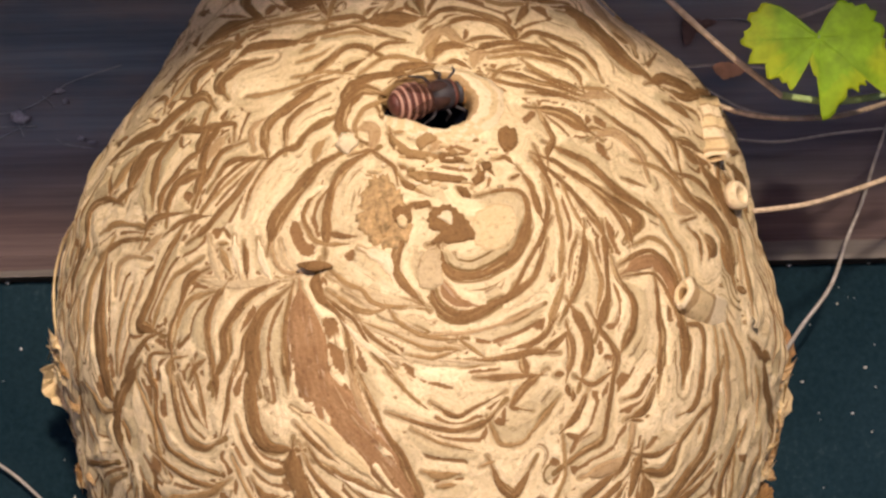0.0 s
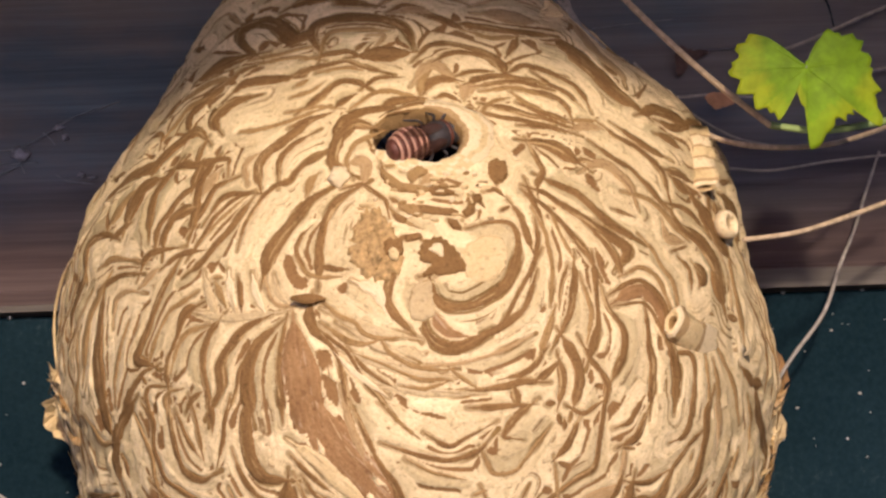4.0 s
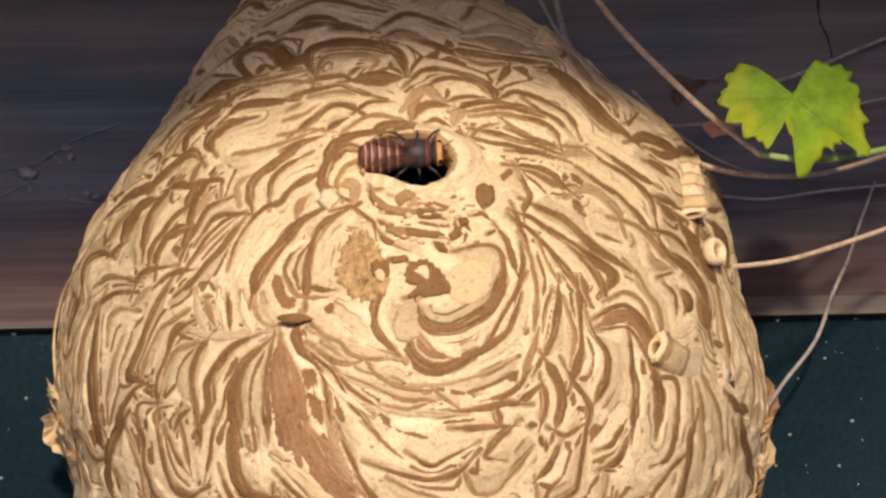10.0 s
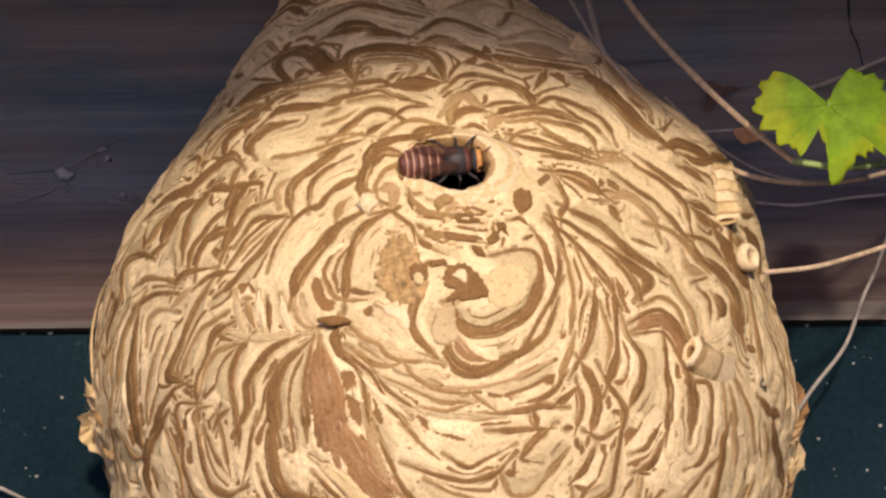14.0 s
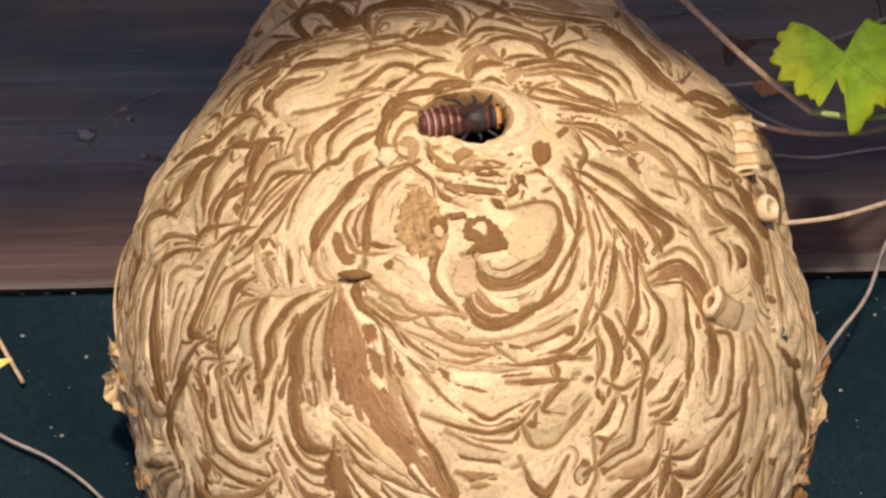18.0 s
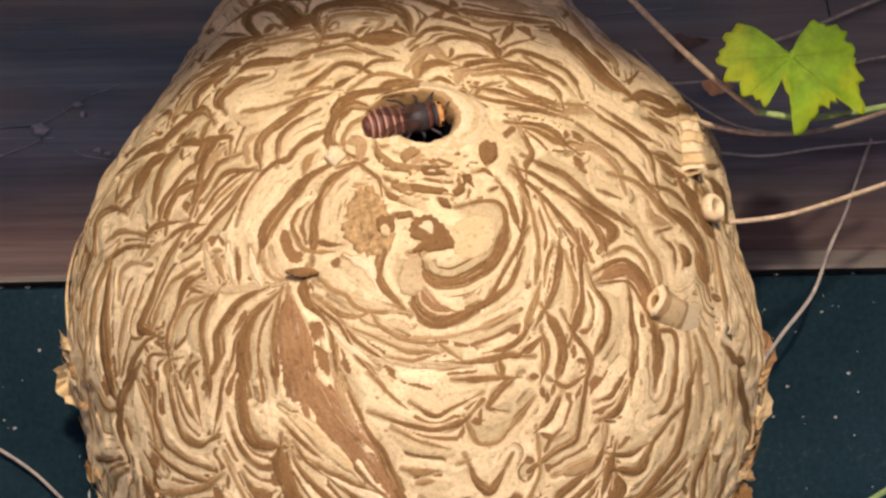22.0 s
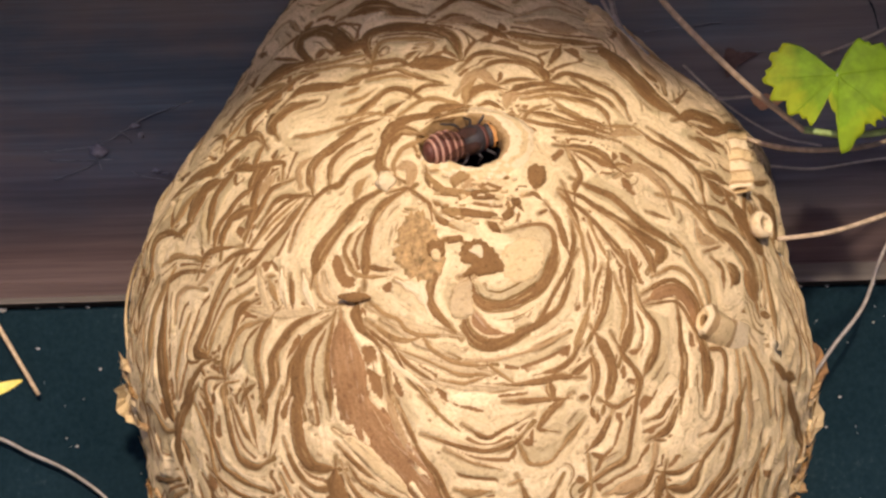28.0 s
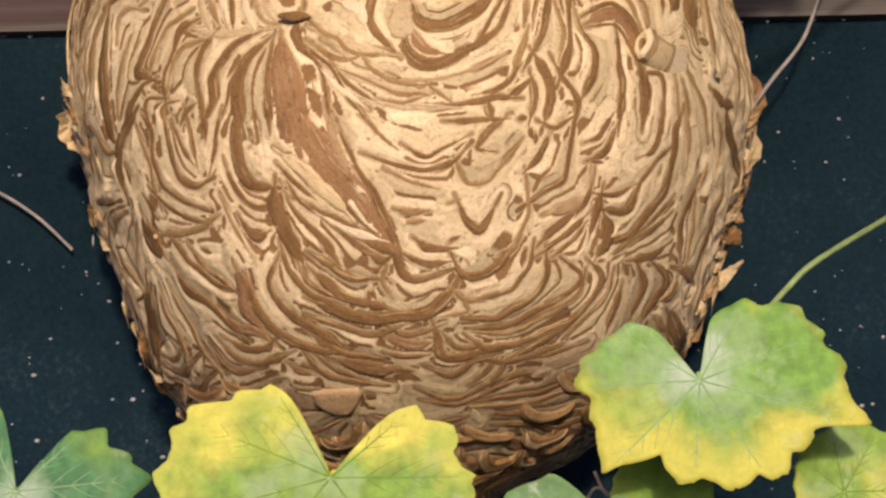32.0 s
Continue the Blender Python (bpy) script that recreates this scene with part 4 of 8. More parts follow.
stroke("b", [(-56.5, 18.8), (-54.2, 20.2), (-51.8, 21.1), (-49.4, 20.6), (-47.6, 19.9)], [3.7, 2.6, 2.0, 2.1, 1.5])
stroke("t", [(-46.0, 14.5), (-44.2, 17.4), (-42.8, 19.4)], [2.3, 3.6, 3.5])
stroke("b", [(-56.3, 14.2), (-56.6, 8.7), (-56.6, -0.2), (-57.0, -9.1), (-57.0, -17.9), (-58.2, -28.6)], [2.9, 4.6, 6.8, 10.0, 10.0, 8.1])
stroke("t", [(-52.5, 6.2), (-52.5, 11.3), (-51.1, 13.4), (-48.8, 13.7), (-46.4, 12.4)], [2.9, 3.9, 3.0, 1.5, 0.7])
stroke("y", [(-64.3, -2.0), (-64.5, -10.9), (-68.2, -25.5)], [3.3, 3.3, 3.3])
stroke("y", [(-49.3, -2.7), (-50.6, -8.9), (-51.9, -15.1), (-53.4, -23.0)], [1.7, 2.2, 2.3, 1.9])
stroke("b", [(-38.7, 19.2), (-40.7, 12.5), (-41.7, 8.0), (-42.8, 2.9), (-43.7, -2.3), (-44.8, -6.4), (-45.9, -10.4), (-46.3, -13.3), (-43.6, -16.3)], [2.7, 3.4, 3.5, 3.2, 2.9, 2.9, 3.7, 5.8, 1.2])
stroke("y", [(-35.9, 6.3), (-37.5, 4.6), (-39.2, 2.9), (-40.6, -1.1), (-42.0, -6.2), (-42.9, -10.7)], [2.2, 1.9, 1.5, 1.7, 1.7, 1.4])
stroke("b", [(-34.4, 2.8), (-36.1, 1.3), (-37.1, -2.1), (-37.8, -7.3), (-39.0, -12.4), (-39.9, -16.4), (-40.4, -21.7), (-40.5, -24.8)], [2.1, 5.2, 3.4, 1.9, 1.9, 2.6, 2.6, 2.0])
stroke("y", [(-33.7, -5.6), (-35.6, -6.4), (-36.7, -8.3), (-37.9, -11.6), (-38.8, -16.7)], [1.9, 2.1, 2.3, 1.8, 1.9])
stroke("b", [(-30.4, -4.3), (-31.7, -7.8), (-32.8, -12.9), (-33.3, -18.1), (-33.4, -24.4), (-33.3, -30.7), (-33.5, -35.9)], [2.7, 2.8, 3.1, 3.4, 3.1, 2.3, 1.7])
stroke("b", [(-23.1, -5.0), (-25.1, -6.8), (-26.5, -9.0), (-28.0, -12.5), (-29.5, -16.8), (-30.3, -20.9), (-30.4, -26.1), (-31.1, -30.1), (-32.7, -34.6)], [1.6, 3.3, 3.9, 4.1, 4.1, 4.8, 4.8, 3.1, 1.8])
stroke("b", [(-21.3, -8.8), (-23.9, -13.8), (-25.5, -20.8), (-26.4, -30.0), (-26.0, -38.0)], [1.6, 4.6, 5.9, 6.8, 6.5])
stroke("b", [(-26.2, -19.7), (-27.3, -23.6), (-28.1, -29.7), (-29.4, -35.3)], [1.2, 1.7, 1.8, 1.5])
stroke("b", [(-27.0, 9.8), (-26.7, 5.0), (-26.5, 0.2)], [3.0, 2.5, 1.8])
stroke("y", [(-30.7, 9.2), (-30.1, 5.8), (-29.3, 1.9)], [3.1, 3.0, 1.2])
stroke("y", [(-31.3, 12.6), (-29.8, 12.2)], [1.6, 1.6])
stroke("t", [(-22.5, 7.3), (-22.0, 2.9), (-20.6, -0.6), (-18.0, -1.5)], [1.4, 1.6, 1.5, 1.1])
stroke("r", [(-18.4, -7.4), (-18.2, -15.8), (-17.9, -23.2), (-17.7, -31.4), (-17.5, -38.7), (-16.8, -46.4)], [4.1, 10.4, 15.8, 18.5, 19.4, 17.9])
stroke("b", [(-19.7, -8.2), (-20.5, -16.5), (-21.1, -26.8), (-21.1, -38.2)], [1.2, 2.3, 2.8, 2.8])
stroke("b", [(-43.4, -17.6), (-45.4, -18.8), (-47.4, -21.9), (-49.6, -25.6), (-52.2, -30.7)], [1.3, 1.8, 2.7, 3.7, 3.7])
stroke("b", [(-45.7, -19.6), (-45.0, -23.0)], [2.1, 1.8])
stroke("b", [(-41.7, -24.9), (-44.4, -24.2), (-45.7, -27.3), (-45.7, -33.1)], [0.9, 1.2, 3.0, 2.3])
stroke("y", [(-41.8, -33.4), (-41.8, -29.8), (-40.5, -27.4), (-38.5, -27.0)], [2.4, 2.7, 1.5, 0.9])
stroke("b", [(-37.5, -34.4), (-36.4, -31.3), (-34.7, -29.4)], [2.3, 2.6, 1.7])
stroke("b", [(-15.9, -2.1), (-16.1, -5.6), (-15.6, -9.9), (-14.6, -13.2), (-13.3, -16.1), (-12.5, -19.3), (-11.8, -23.9), (-11.5, -30.1), (-11.1, -38.4)], [4.1, 5.3, 3.9, 2.1, 1.5, 1.5, 1.7, 1.7, 1.9])
stroke("b", [(-14.0, -12.3), (-12.5, -15.6), (-10.9, -18.9), (-10.1, -22.1), (-9.3, -26.3), (-8.2, -31.5), (-6.6, -35.7), (-5.6, -39.3)], [1.0, 1.3, 1.3, 1.3, 1.1, 1.2, 1.7, 1.2])
stroke("b", [(-9.7, -21.1), (-8.5, -25.3), (-6.5, -29.6), (-4.8, -32.4)], [0.8, 1.5, 1.3, 0.8])
stroke("y", [(-13.3, -2.8), (-11.7, -6.3), (-9.6, -9.0), (-8.4, -12.9), (-6.4, -15.2), (-3.2, -15.4)], [1.3, 2.5, 1.9, 1.7, 1.7, 0.6])
stroke("y", [(-12.9, -11.3), (-10.5, -15.8), (-8.0, -17.1), (-6.4, -16.2)], [1.7, 2.5, 1.5, 0.8])
stroke("y", [(-5.6, -17.3), (-4.8, -20.5), (-3.2, -23.6), (-1.7, -25.8), (0.7, -27.3), (2.3, -27.4)], [1.3, 1.7, 1.7, 1.7, 1.5, 1.0])
stroke("y", [(-8.9, -21.2), (-6.5, -23.8), (-3.3, -27.7), (-0.9, -30.5), (1.5, -31.0)], [0.8, 1.0, 1.2, 1.5, 1.2])
stroke("y", [(-2.5, -33.3), (-0.1, -34.0), (2.3, -32.3)], [1.0, 1.5, 0.8])
stroke("b", [(-3.9, 9.4), (-4.5, 4.8), (-4.9, 0.5), (-4.6, -3.8), (-3.5, -8.1), (-2.4, -11.3), (-1.7, -13.4)], [3.4, 3.8, 3.8, 3.3, 2.9, 2.1, 1.0])
stroke("g", [(0.8, 4.5), (-0.5, 1.3), (-1.0, -2.9), (-0.6, -7.2)], [1.7, 4.6, 5.0, 2.9])
stroke("b", [(16.7, -22.5), (15.4, -26.7), (13.7, -29.3), (11.6, -30.6)], [1.7, 2.6, 2.1, 1.0])
stroke("b", [(15.8, -32.1), (13.7, -32.0), (12.1, -33.2), (9.2, -34.3), (6.7, -34.8)], [3.1, 3.1, 2.9, 1.7, 1.0])
stroke("b", [(12.5, -34.0), (13.1, -40.2)], [4.3, 5.2])
stroke("y", [(3.9, -28.0), (5.5, -31.1), (7.0, -33.8)], [0.8, 1.3, 1.0])
stroke("t", [(1.5, -25.9), (3.9, -25.6), (6.3, -24.5), (8.8, -22.9), (11.2, -20.7), (13.7, -17.5)], [1.0, 1.3, 1.0, 1.2, 1.2, 1.3])
stroke("b", [(1.0, 7.4), (2.6, 8.5), (5.0, 9.5), (6.7, 10.6)], [1.3, 2.0, 2.0, 1.1])
stroke("y", [(-17.3, 13.8), (-16.4, 10.4), (-14.6, 8.4), (-12.5, 8.1)], [1.7, 1.5, 1.3, 1.1])
stroke("b", [(-13.8, 12.2), (-12.1, 10.9), (-10.7, 10.7)], [2.6, 1.7, 1.1])
stroke("b", [(21.2, 8.7), (20.3, 3.2), (19.8, -3.3)], [1.6, 1.8, 1.1])
stroke("b", [(22.7, 11.0), (22.5, 5.6), (21.8, -2.0), (21.2, -7.4), (20.2, -11.8), (19.1, -16.5)], [2.2, 3.1, 3.1, 2.7, 1.8, 1.1])
stroke("b", [(26.0, 11.5), (26.0, 7.2), (25.9, 0.7), (25.8, -4.7), (25.7, -11.1), (24.9, -16.5), (24.2, -21.8)], [2.6, 2.6, 1.8, 1.8, 2.5, 3.9, 3.8])
stroke("b", [(27.0, 0.2), (27.5, -4.4), (28.6, -7.5), (29.8, -11.5), (30.1, -15.7), (29.7, -21.1), (28.9, -25.4), (27.9, -30.1)], [1.9, 2.1, 2.1, 2.7, 3.8, 3.2, 3.0, 1.7])
stroke("y", [(23.8, 3.7), (24.5, -2.7), (24.8, -7.0), (24.1, -13.9)], [1.0, 1.8, 2.2, 1.7])
stroke("b", [(30.6, 15.2), (30.7, 9.6)], [2.6, 2.6])
stroke("b", [(29.6, 3.1), (31.2, 5.3), (33.9, 7.0), (36.0, 4.8), (37.5, 0.8), (38.3, -4.5), (38.2, -11.0), (39.0, -19.5), (39.9, -26.7), (39.9, -36.7)], [2.6, 1.7, 1.9, 2.6, 3.2, 3.3, 4.5, 5.2, 5.2, 3.9])
stroke("r", [(29.6, -0.8), (31.5, 1.7), (34.2, 2.9), (36.2, -0.6), (37.1, -5.9), (37.4, -10.8)], [4.7, 5.6, 6.0, 5.3, 4.1, 2.2])
stroke("b", [(30.3, -2.7), (33.5, -1.4), (35.0, -3.3), (36.4, -8.4), (37.4, -12.7)], [0.9, 0.9, 1.5, 1.8, 1.6])
stroke("y", [(32.0, 9.8), (34.3, 12.1), (36.5, 10.8), (37.9, 7.5), (38.7, 2.2)], [1.3, 1.6, 2.4, 2.9, 1.7])
stroke("b", [(44.0, 16.8), (45.4, 13.9), (44.9, 7.8)], [2.0, 2.5, 2.0])
stroke("b", [(47.1, 16.0), (48.4, 12.6), (47.1, 8.4)], [7.2, 12.9, 4.6])
stroke("y", [(59.6, 22.1), (58.9, 15.0), (58.2, 7.9), (58.1, 1.1), (58.2, -6.1)], [3.3, 3.3, 3.9, 5.2, 5.7])
stroke("b", [(54.3, -1.9), (56.7, -2.1)], [3.1, 3.3])
stroke("b", [(34.3, -6.5), (34.4, -11.8), (34.5, -18.2), (35.1, -24.4), (35.0, -30.8), (35.0, -38.1)], [2.1, 1.8, 3.5, 4.1, 4.1, 4.7])
stroke("b", [(40.1, -19.2), (42.6, -18.9), (43.7, -22.7), (43.9, -29.1), (44.2, -35.9)], [1.3, 2.3, 2.5, 2.2, 2.2])
stroke("y", [(46.6, -21.6), (47.3, -28.4), (47.8, -35.1)], [1.6, 1.6, 1.6])
stroke("y", [(48.8, -22.8), (49.8, -27.8), (50.6, -34.5)], [2.5, 2.5, 2.6])
stroke("b", [(16.1, -31.0), (17.5, -28.7), (18.9, -25.2)], [2.8, 2.8, 1.3])
stroke("b", [(19.3, -24.4), (19.7, -28.5), (19.8, -33.6), (19.3, -39.3)], [2.3, 3.7, 3.7, 2.8])
stroke("b", [(20.2, -17.0), (21.0, -20.1), (21.9, -24.2), (22.4, -29.3), (22.3, -34.5), (21.7, -39.7)], [4.2, 4.7, 4.3, 4.3, 4.8, 3.8])
stroke("b", [(23.3, -19.4), (24.4, -23.9), (25.9, -27.9), (27.1, -32.9), (26.8, -39.2)], [1.2, 2.6, 1.9, 3.6, 4.1])
stroke("b", [(57.2, -21.5), (59.5, -23.8), (62.0, -26.0)], [2.8, 4.6, 4.4])
stroke("b", [(61.9, -25.1), (65.4, -25.2)], [5.5, 5.4])
stroke("y", [(18.6, -7.7), (17.7, -14.1), (16.6, -20.9)], [1.8, 3.1, 2.7])
stroke("b", [(-12.6, 62.5), (-12.5, 66.6), (-11.2, 70.8), (-9.1, 73.0), (-6.1, 73.9), (-2.7, 73.6)], [4.3, 5.2, 5.2, 3.8, 2.9, 1.5])
stroke("b", [(-2.2, 72.6), (1.2, 74.4), (4.7, 74.9), (7.6, 74.0)], [1.4, 2.3, 2.4, 1.5])
stroke("g", [(-32.8, 12.4), (-32.1, 5.7), (-30.8, -0.7)], [2.8, 3.7, 2.5])
stroke("p", [(-28.6, 11.7), (-28.3, 6.4), (-27.5, -0.2)], [2.6, 3.6, 2.0])
stroke("p", [(-24.6, 9.7), (-24.1, 4.2), (-23.0, -1.2)], [2.4, 3.3, 1.8])
stroke("g", [(-33.1, -0.4), (-29.0, -3.3), (-25.1, -3.6), (-21.3, -3.3)], [2.1, 3.5, 3.5, 1.8])
stroke("g", [(-21.2, 8.7), (-20.7, 3.5), (-19.2, -0.2)], [2.1, 2.4, 1.5])
stroke("g", [(-12.5, -5.5), (-7.2, -12.4), (-2.0, -15.5)], [2.9, 5.4, 2.1])
stroke("g", [(-10.1, -20.4), (-4.1, -26.1), (1.9, -29.4)], [2.5, 4.6, 2.5])
stroke("g", [(-5.7, -33.1), (0.7, -35.5), (6.3, -36.0)], [1.7, 3.5, 2.1])
stroke("g", [(-10.4, -11.6), (-6.4, -18.7), (-2.8, -22.7)], [1.7, 2.9, 1.7])
stroke("p", [(-8.8, 5.1), (-6.3, 1.7), (-5.5, -3.7)], [3.4, 5.4, 2.9])
stroke("p", [(-6.6, -33.7), (-9.8, -27.2), (-11.7, -21.9)], [1.7, 2.1, 1.1])
stroke("b", [(-56.9, -25.8), (-57.7, -30.7), (-57.8, -35.2), (-57.2, -37.9)], [7.9, 7.7, 7.3, 3.5])
stroke("b", [(-49.3, -28.8), (-51.6, -32.0), (-54.1, -35.5), (-56.0, -40.4), (-56.9, -45.7), (-57.3, -52.2), (-57.0, -56.1)], [5.1, 5.6, 6.2, 8.9, 10.8, 8.5, 3.0])
stroke("y", [(-63.6, -32.9), (-62.3, -37.9), (-60.8, -40.8), (-57.7, -41.3)], [3.3, 3.9, 2.7, 0.9])
stroke("b", [(-54.9, -48.2), (-54.1, -54.4)], [2.7, 3.2])
stroke("b", [(-46.6, -31.6), (-45.4, -36.4), (-45.5, -41.3)], [3.9, 3.1, 2.0])
stroke("y", [(-49.0, -37.4), (-48.1, -43.2), (-47.0, -49.1), (-47.1, -55.6), (-46.8, -61.1)], [2.1, 2.1, 2.5, 2.5, 2.5])
stroke("b", [(-46.0, -41.7), (-46.1, -47.2), (-45.4, -52.8), (-44.4, -58.6), (-42.0, -62.5), (-39.7, -65.8), (-37.3, -67.9)], [2.0, 2.4, 2.3, 2.2, 1.9, 1.4, 1.1])
stroke("b", [(-47.1, -61.0), (-45.4, -64.7), (-43.0, -68.6), (-40.6, -71.4), (-37.5, -73.6)], [1.9, 2.1, 2.0, 2.3, 1.3])
stroke("b", [(-41.2, -34.6), (-41.5, -40.0), (-41.2, -46.6), (-40.7, -52.1), (-39.9, -56.6), (-38.2, -59.2), (-36.4, -60.5), (-34.8, -59.5)], [2.8, 2.8, 2.8, 2.8, 2.9, 2.4, 1.8, 1.1])
stroke("b", [(-39.5, -37.3), (-38.7, -43.0), (-37.7, -47.6), (-36.9, -50.2)], [1.3, 1.9, 2.1, 1.5])
stroke("b", [(-36.6, -33.3), (-36.3, -39.4), (-36.0, -46.0), (-35.8, -49.9)], [2.5, 2.5, 2.5, 1.6])
stroke("b", [(-33.3, -34.3), (-32.9, -38.2), (-33.2, -42.9)], [4.1, 2.6, 1.2])
stroke("b", [(-30.0, -35.8), (-30.9, -40.9), (-31.5, -47.2), (-32.5, -52.7)], [1.6, 1.9, 2.0, 1.4])
stroke("b", [(-34.4, -69.7), (-33.9, -71.1)], [3.5, 3.5])
stroke("y", [(-47.1, -76.6), (-42.5, -77.3), (-38.0, -76.2), (-35.0, -73.8)], [3.0, 2.3, 2.4, 1.8])
stroke("b", [(-74.6, -57.0), (-65.9, -59.6), (-61.4, -60.2)], [2.8, 1.9, 0.9])
stroke("b", [(-52.7, -68.7), (-52.6, -72.5), (-51.8, -78.6), (-49.9, -84.2)], [6.1, 11.2, 19.8, 16.3])
stroke("y", [(-68.1, -70.7), (-64.1, -67.0), (-60.0, -65.8)], [3.3, 3.0, 1.4])
stroke("b", [(-29.5, -55.7), (-29.0, -60.4), (-28.1, -64.4), (-26.8, -68.2), (-24.9, -70.6), (-22.8, -71.0)], [1.6, 2.7, 2.7, 2.6, 2.8, 3.1])
stroke("b", [(-26.9, -36.0), (-27.2, -41.9), (-27.3, -48.2), (-27.1, -54.6), (-26.1, -60.0), (-24.5, -62.8), (-21.8, -63.5)], [4.7, 5.8, 6.3, 6.9, 6.1, 3.7, 2.6])
stroke("b", [(-21.3, -64.4), (-21.7, -70.1), (-21.1, -75.4), (-20.5, -80.7), (-19.4, -86.0), (-18.5, -90.9)], [6.3, 7.9, 7.5, 7.5, 7.4, 6.3])
stroke("b", [(-28.4, -75.1), (-27.6, -78.6), (-25.9, -81.0), (-24.1, -80.1)], [1.4, 2.7, 5.7, 4.3])
stroke("y", [(-31.3, -68.3), (-30.7, -73.6), (-30.1, -77.9), (-29.0, -83.8)], [1.5, 1.4, 1.4, 1.1])
stroke("b", [(-45.6, -78.7), (-44.7, -82.2), (-44.1, -86.2)], [2.4, 2.4, 2.4])
stroke("b", [(-38.6, -84.2), (-36.8, -85.7)], [1.7, 1.7])
stroke("b", [(-19.5, -57.1), (-18.2, -60.8), (-16.5, -64.8), (-15.1, -67.5)], [1.6, 1.9, 1.8, 1.4])
stroke("b", [(-18.4, -64.5), (-17.2, -69.2), (-15.5, -72.7)], [0.9, 1.4, 1.2])
stroke("b", [(-19.5, -66.0), (-18.8, -70.6), (-17.6, -74.9), (-15.9, -79.2), (-14.2, -83.6), (-12.6, -89.6)], [1.0, 1.7, 2.6, 2.8, 3.3, 3.5])
stroke("r", [(-17.0, -34.6), (-16.1, -45.3), (-12.7, -55.1), (-9.5, -63.7), (-6.7, -72.1), (-4.3, -79.4), (-2.4, -87.8), (-0.9, -92.5)], [18.4, 23.5, 18.6, 16.4, 13.3, 10.5, 7.4, 4.0])
stroke("b", [(-10.6, -38.3), (-9.4, -45.6), (-8.3, -51.9), (-7.5, -56.5)], [1.5, 2.0, 1.9, 1.5])
stroke("t", [(-11.6, -36.5), (-11.1, -43.9), (-10.0, -52.3), (-9.3, -57.6)], [1.8, 3.1, 3.5, 1.3])
stroke("b", [(-7.7, -55.7), (-6.5, -62.0), (-4.9, -67.2), (-3.8, -74.4), (-3.0, -79.5), (-1.7, -86.4)], [1.3, 2.2, 3.0, 3.5, 3.9, 3.5])
stroke("c", [(-19.0, -52.0), (-16.6, -56.6), (-14.1, -63.1), (-11.6, -68.5), (-9.7, -73.6)], [4.1, 6.8, 7.3, 6.1, 2.7])
stroke("p", [(-13.1, -75.9), (-10.7, -79.3), (-7.6, -82.4), (-4.9, -84.3)], [1.2, 1.8, 3.4, 1.6])
stroke("t", [(-13.5, -44.6), (-12.1, -51.5), (-10.8, -56.6)], [1.1, 1.1, 0.9])
stroke("t", [(-10.6, -49.6), (-9.2, -53.1)], [1.1, 1.1])
stroke("t", [(-8.0, -67.9), (-7.2, -71.6), (-6.3, -75.2)], [0.7, 1.1, 0.7])
stroke("b", [(-16.2, -70.2), (-13.7, -73.8), (-11.5, -76.1), (-9.3, -79.0), (-7.3, -80.8)], [1.8, 1.8, 2.3, 1.8, 1.1])
stroke("b", [(-13.6, -74.8), (-12.1, -78.7), (-9.9, -83.0), (-7.7, -87.4), (-5.8, -89.8)], [1.4, 1.8, 2.7, 3.4, 3.6])
stroke("b", [(-7.2, -84.7), (-4.9, -86.6), (-2.7, -89.2)], [2.7, 4.0, 3.6])
stroke("y", [(-5.7, -40.4), (-4.5, -43.6), (-3.3, -46.8), (-1.9, -49.8)], [0.8, 1.3, 1.1, 0.8])
stroke("b", [(-4.7, -54.3), (-2.2, -56.6), (0.3, -58.4), (2.8, -59.5), (5.4, -58.5), (7.5, -56.1), (8.5, -53.5)], [1.1, 1.5, 1.7, 1.7, 1.7, 1.3, 0.7])
stroke("b", [(1.2, -52.3), (2.3, -54.0), (3.7, -54.4), (5.4, -52.0), (8.0, -48.7)], [1.3, 1.9, 1.7, 1.1, 0.6])
stroke("b", [(7.5, -41.2), (9.2, -41.2), (12.1, -40.5), (14.3, -40.2)], [1.7, 2.5, 2.1, 1.3])
stroke("b", [(14.7, -40.8), (13.0, -44.0), (11.7, -48.2), (10.9, -51.4), (12.2, -52.1)], [3.5, 3.5, 2.2, 1.5, 1.3])
stroke("y", [(8.4, -59.6), (9.3, -63.7), (10.6, -64.7), (12.8, -63.6), (14.1, -60.1), (15.3, -56.3), (16.7, -51.9)], [1.7, 1.7, 1.3, 1.3, 1.3, 1.3, 1.4])
stroke("b", [(8.5, -72.8), (9.5, -77.5), (10.9, -80.5), (11.9, -81.5), (13.1, -77.8), (14.0, -73.5)], [1.3, 2.6, 4.3, 5.0, 3.5, 0.9])
stroke("y", [(19.1, -63.3), (19.6, -69.4), (19.9, -75.5), (19.0, -81.7), (18.2, -86.9), (16.7, -91.1)], [1.4, 1.2, 1.2, 1.9, 1.9, 1.4])
stroke("b", [(17.3, -40.0), (18.7, -39.5)], [3.0, 2.6])
stroke("b", [(19.2, -43.6), (19.7, -47.3)], [2.8, 2.8])
stroke("y", [(-1.1, -73.7), (0.6, -74.8), (2.8, -74.3)], [1.8, 3.1, 2.2])
stroke("y", [(0.6, -78.5), (2.8, -78.0)], [1.6, 1.5])
stroke("b", [(1.9, -85.9), (3.2, -88.0), (5.5, -88.7), (7.2, -88.5)], [1.8, 3.1, 2.2, 1.6])
stroke("b", [(6.9, -86.3), (8.5, -84.0)], [1.4, 1.1])
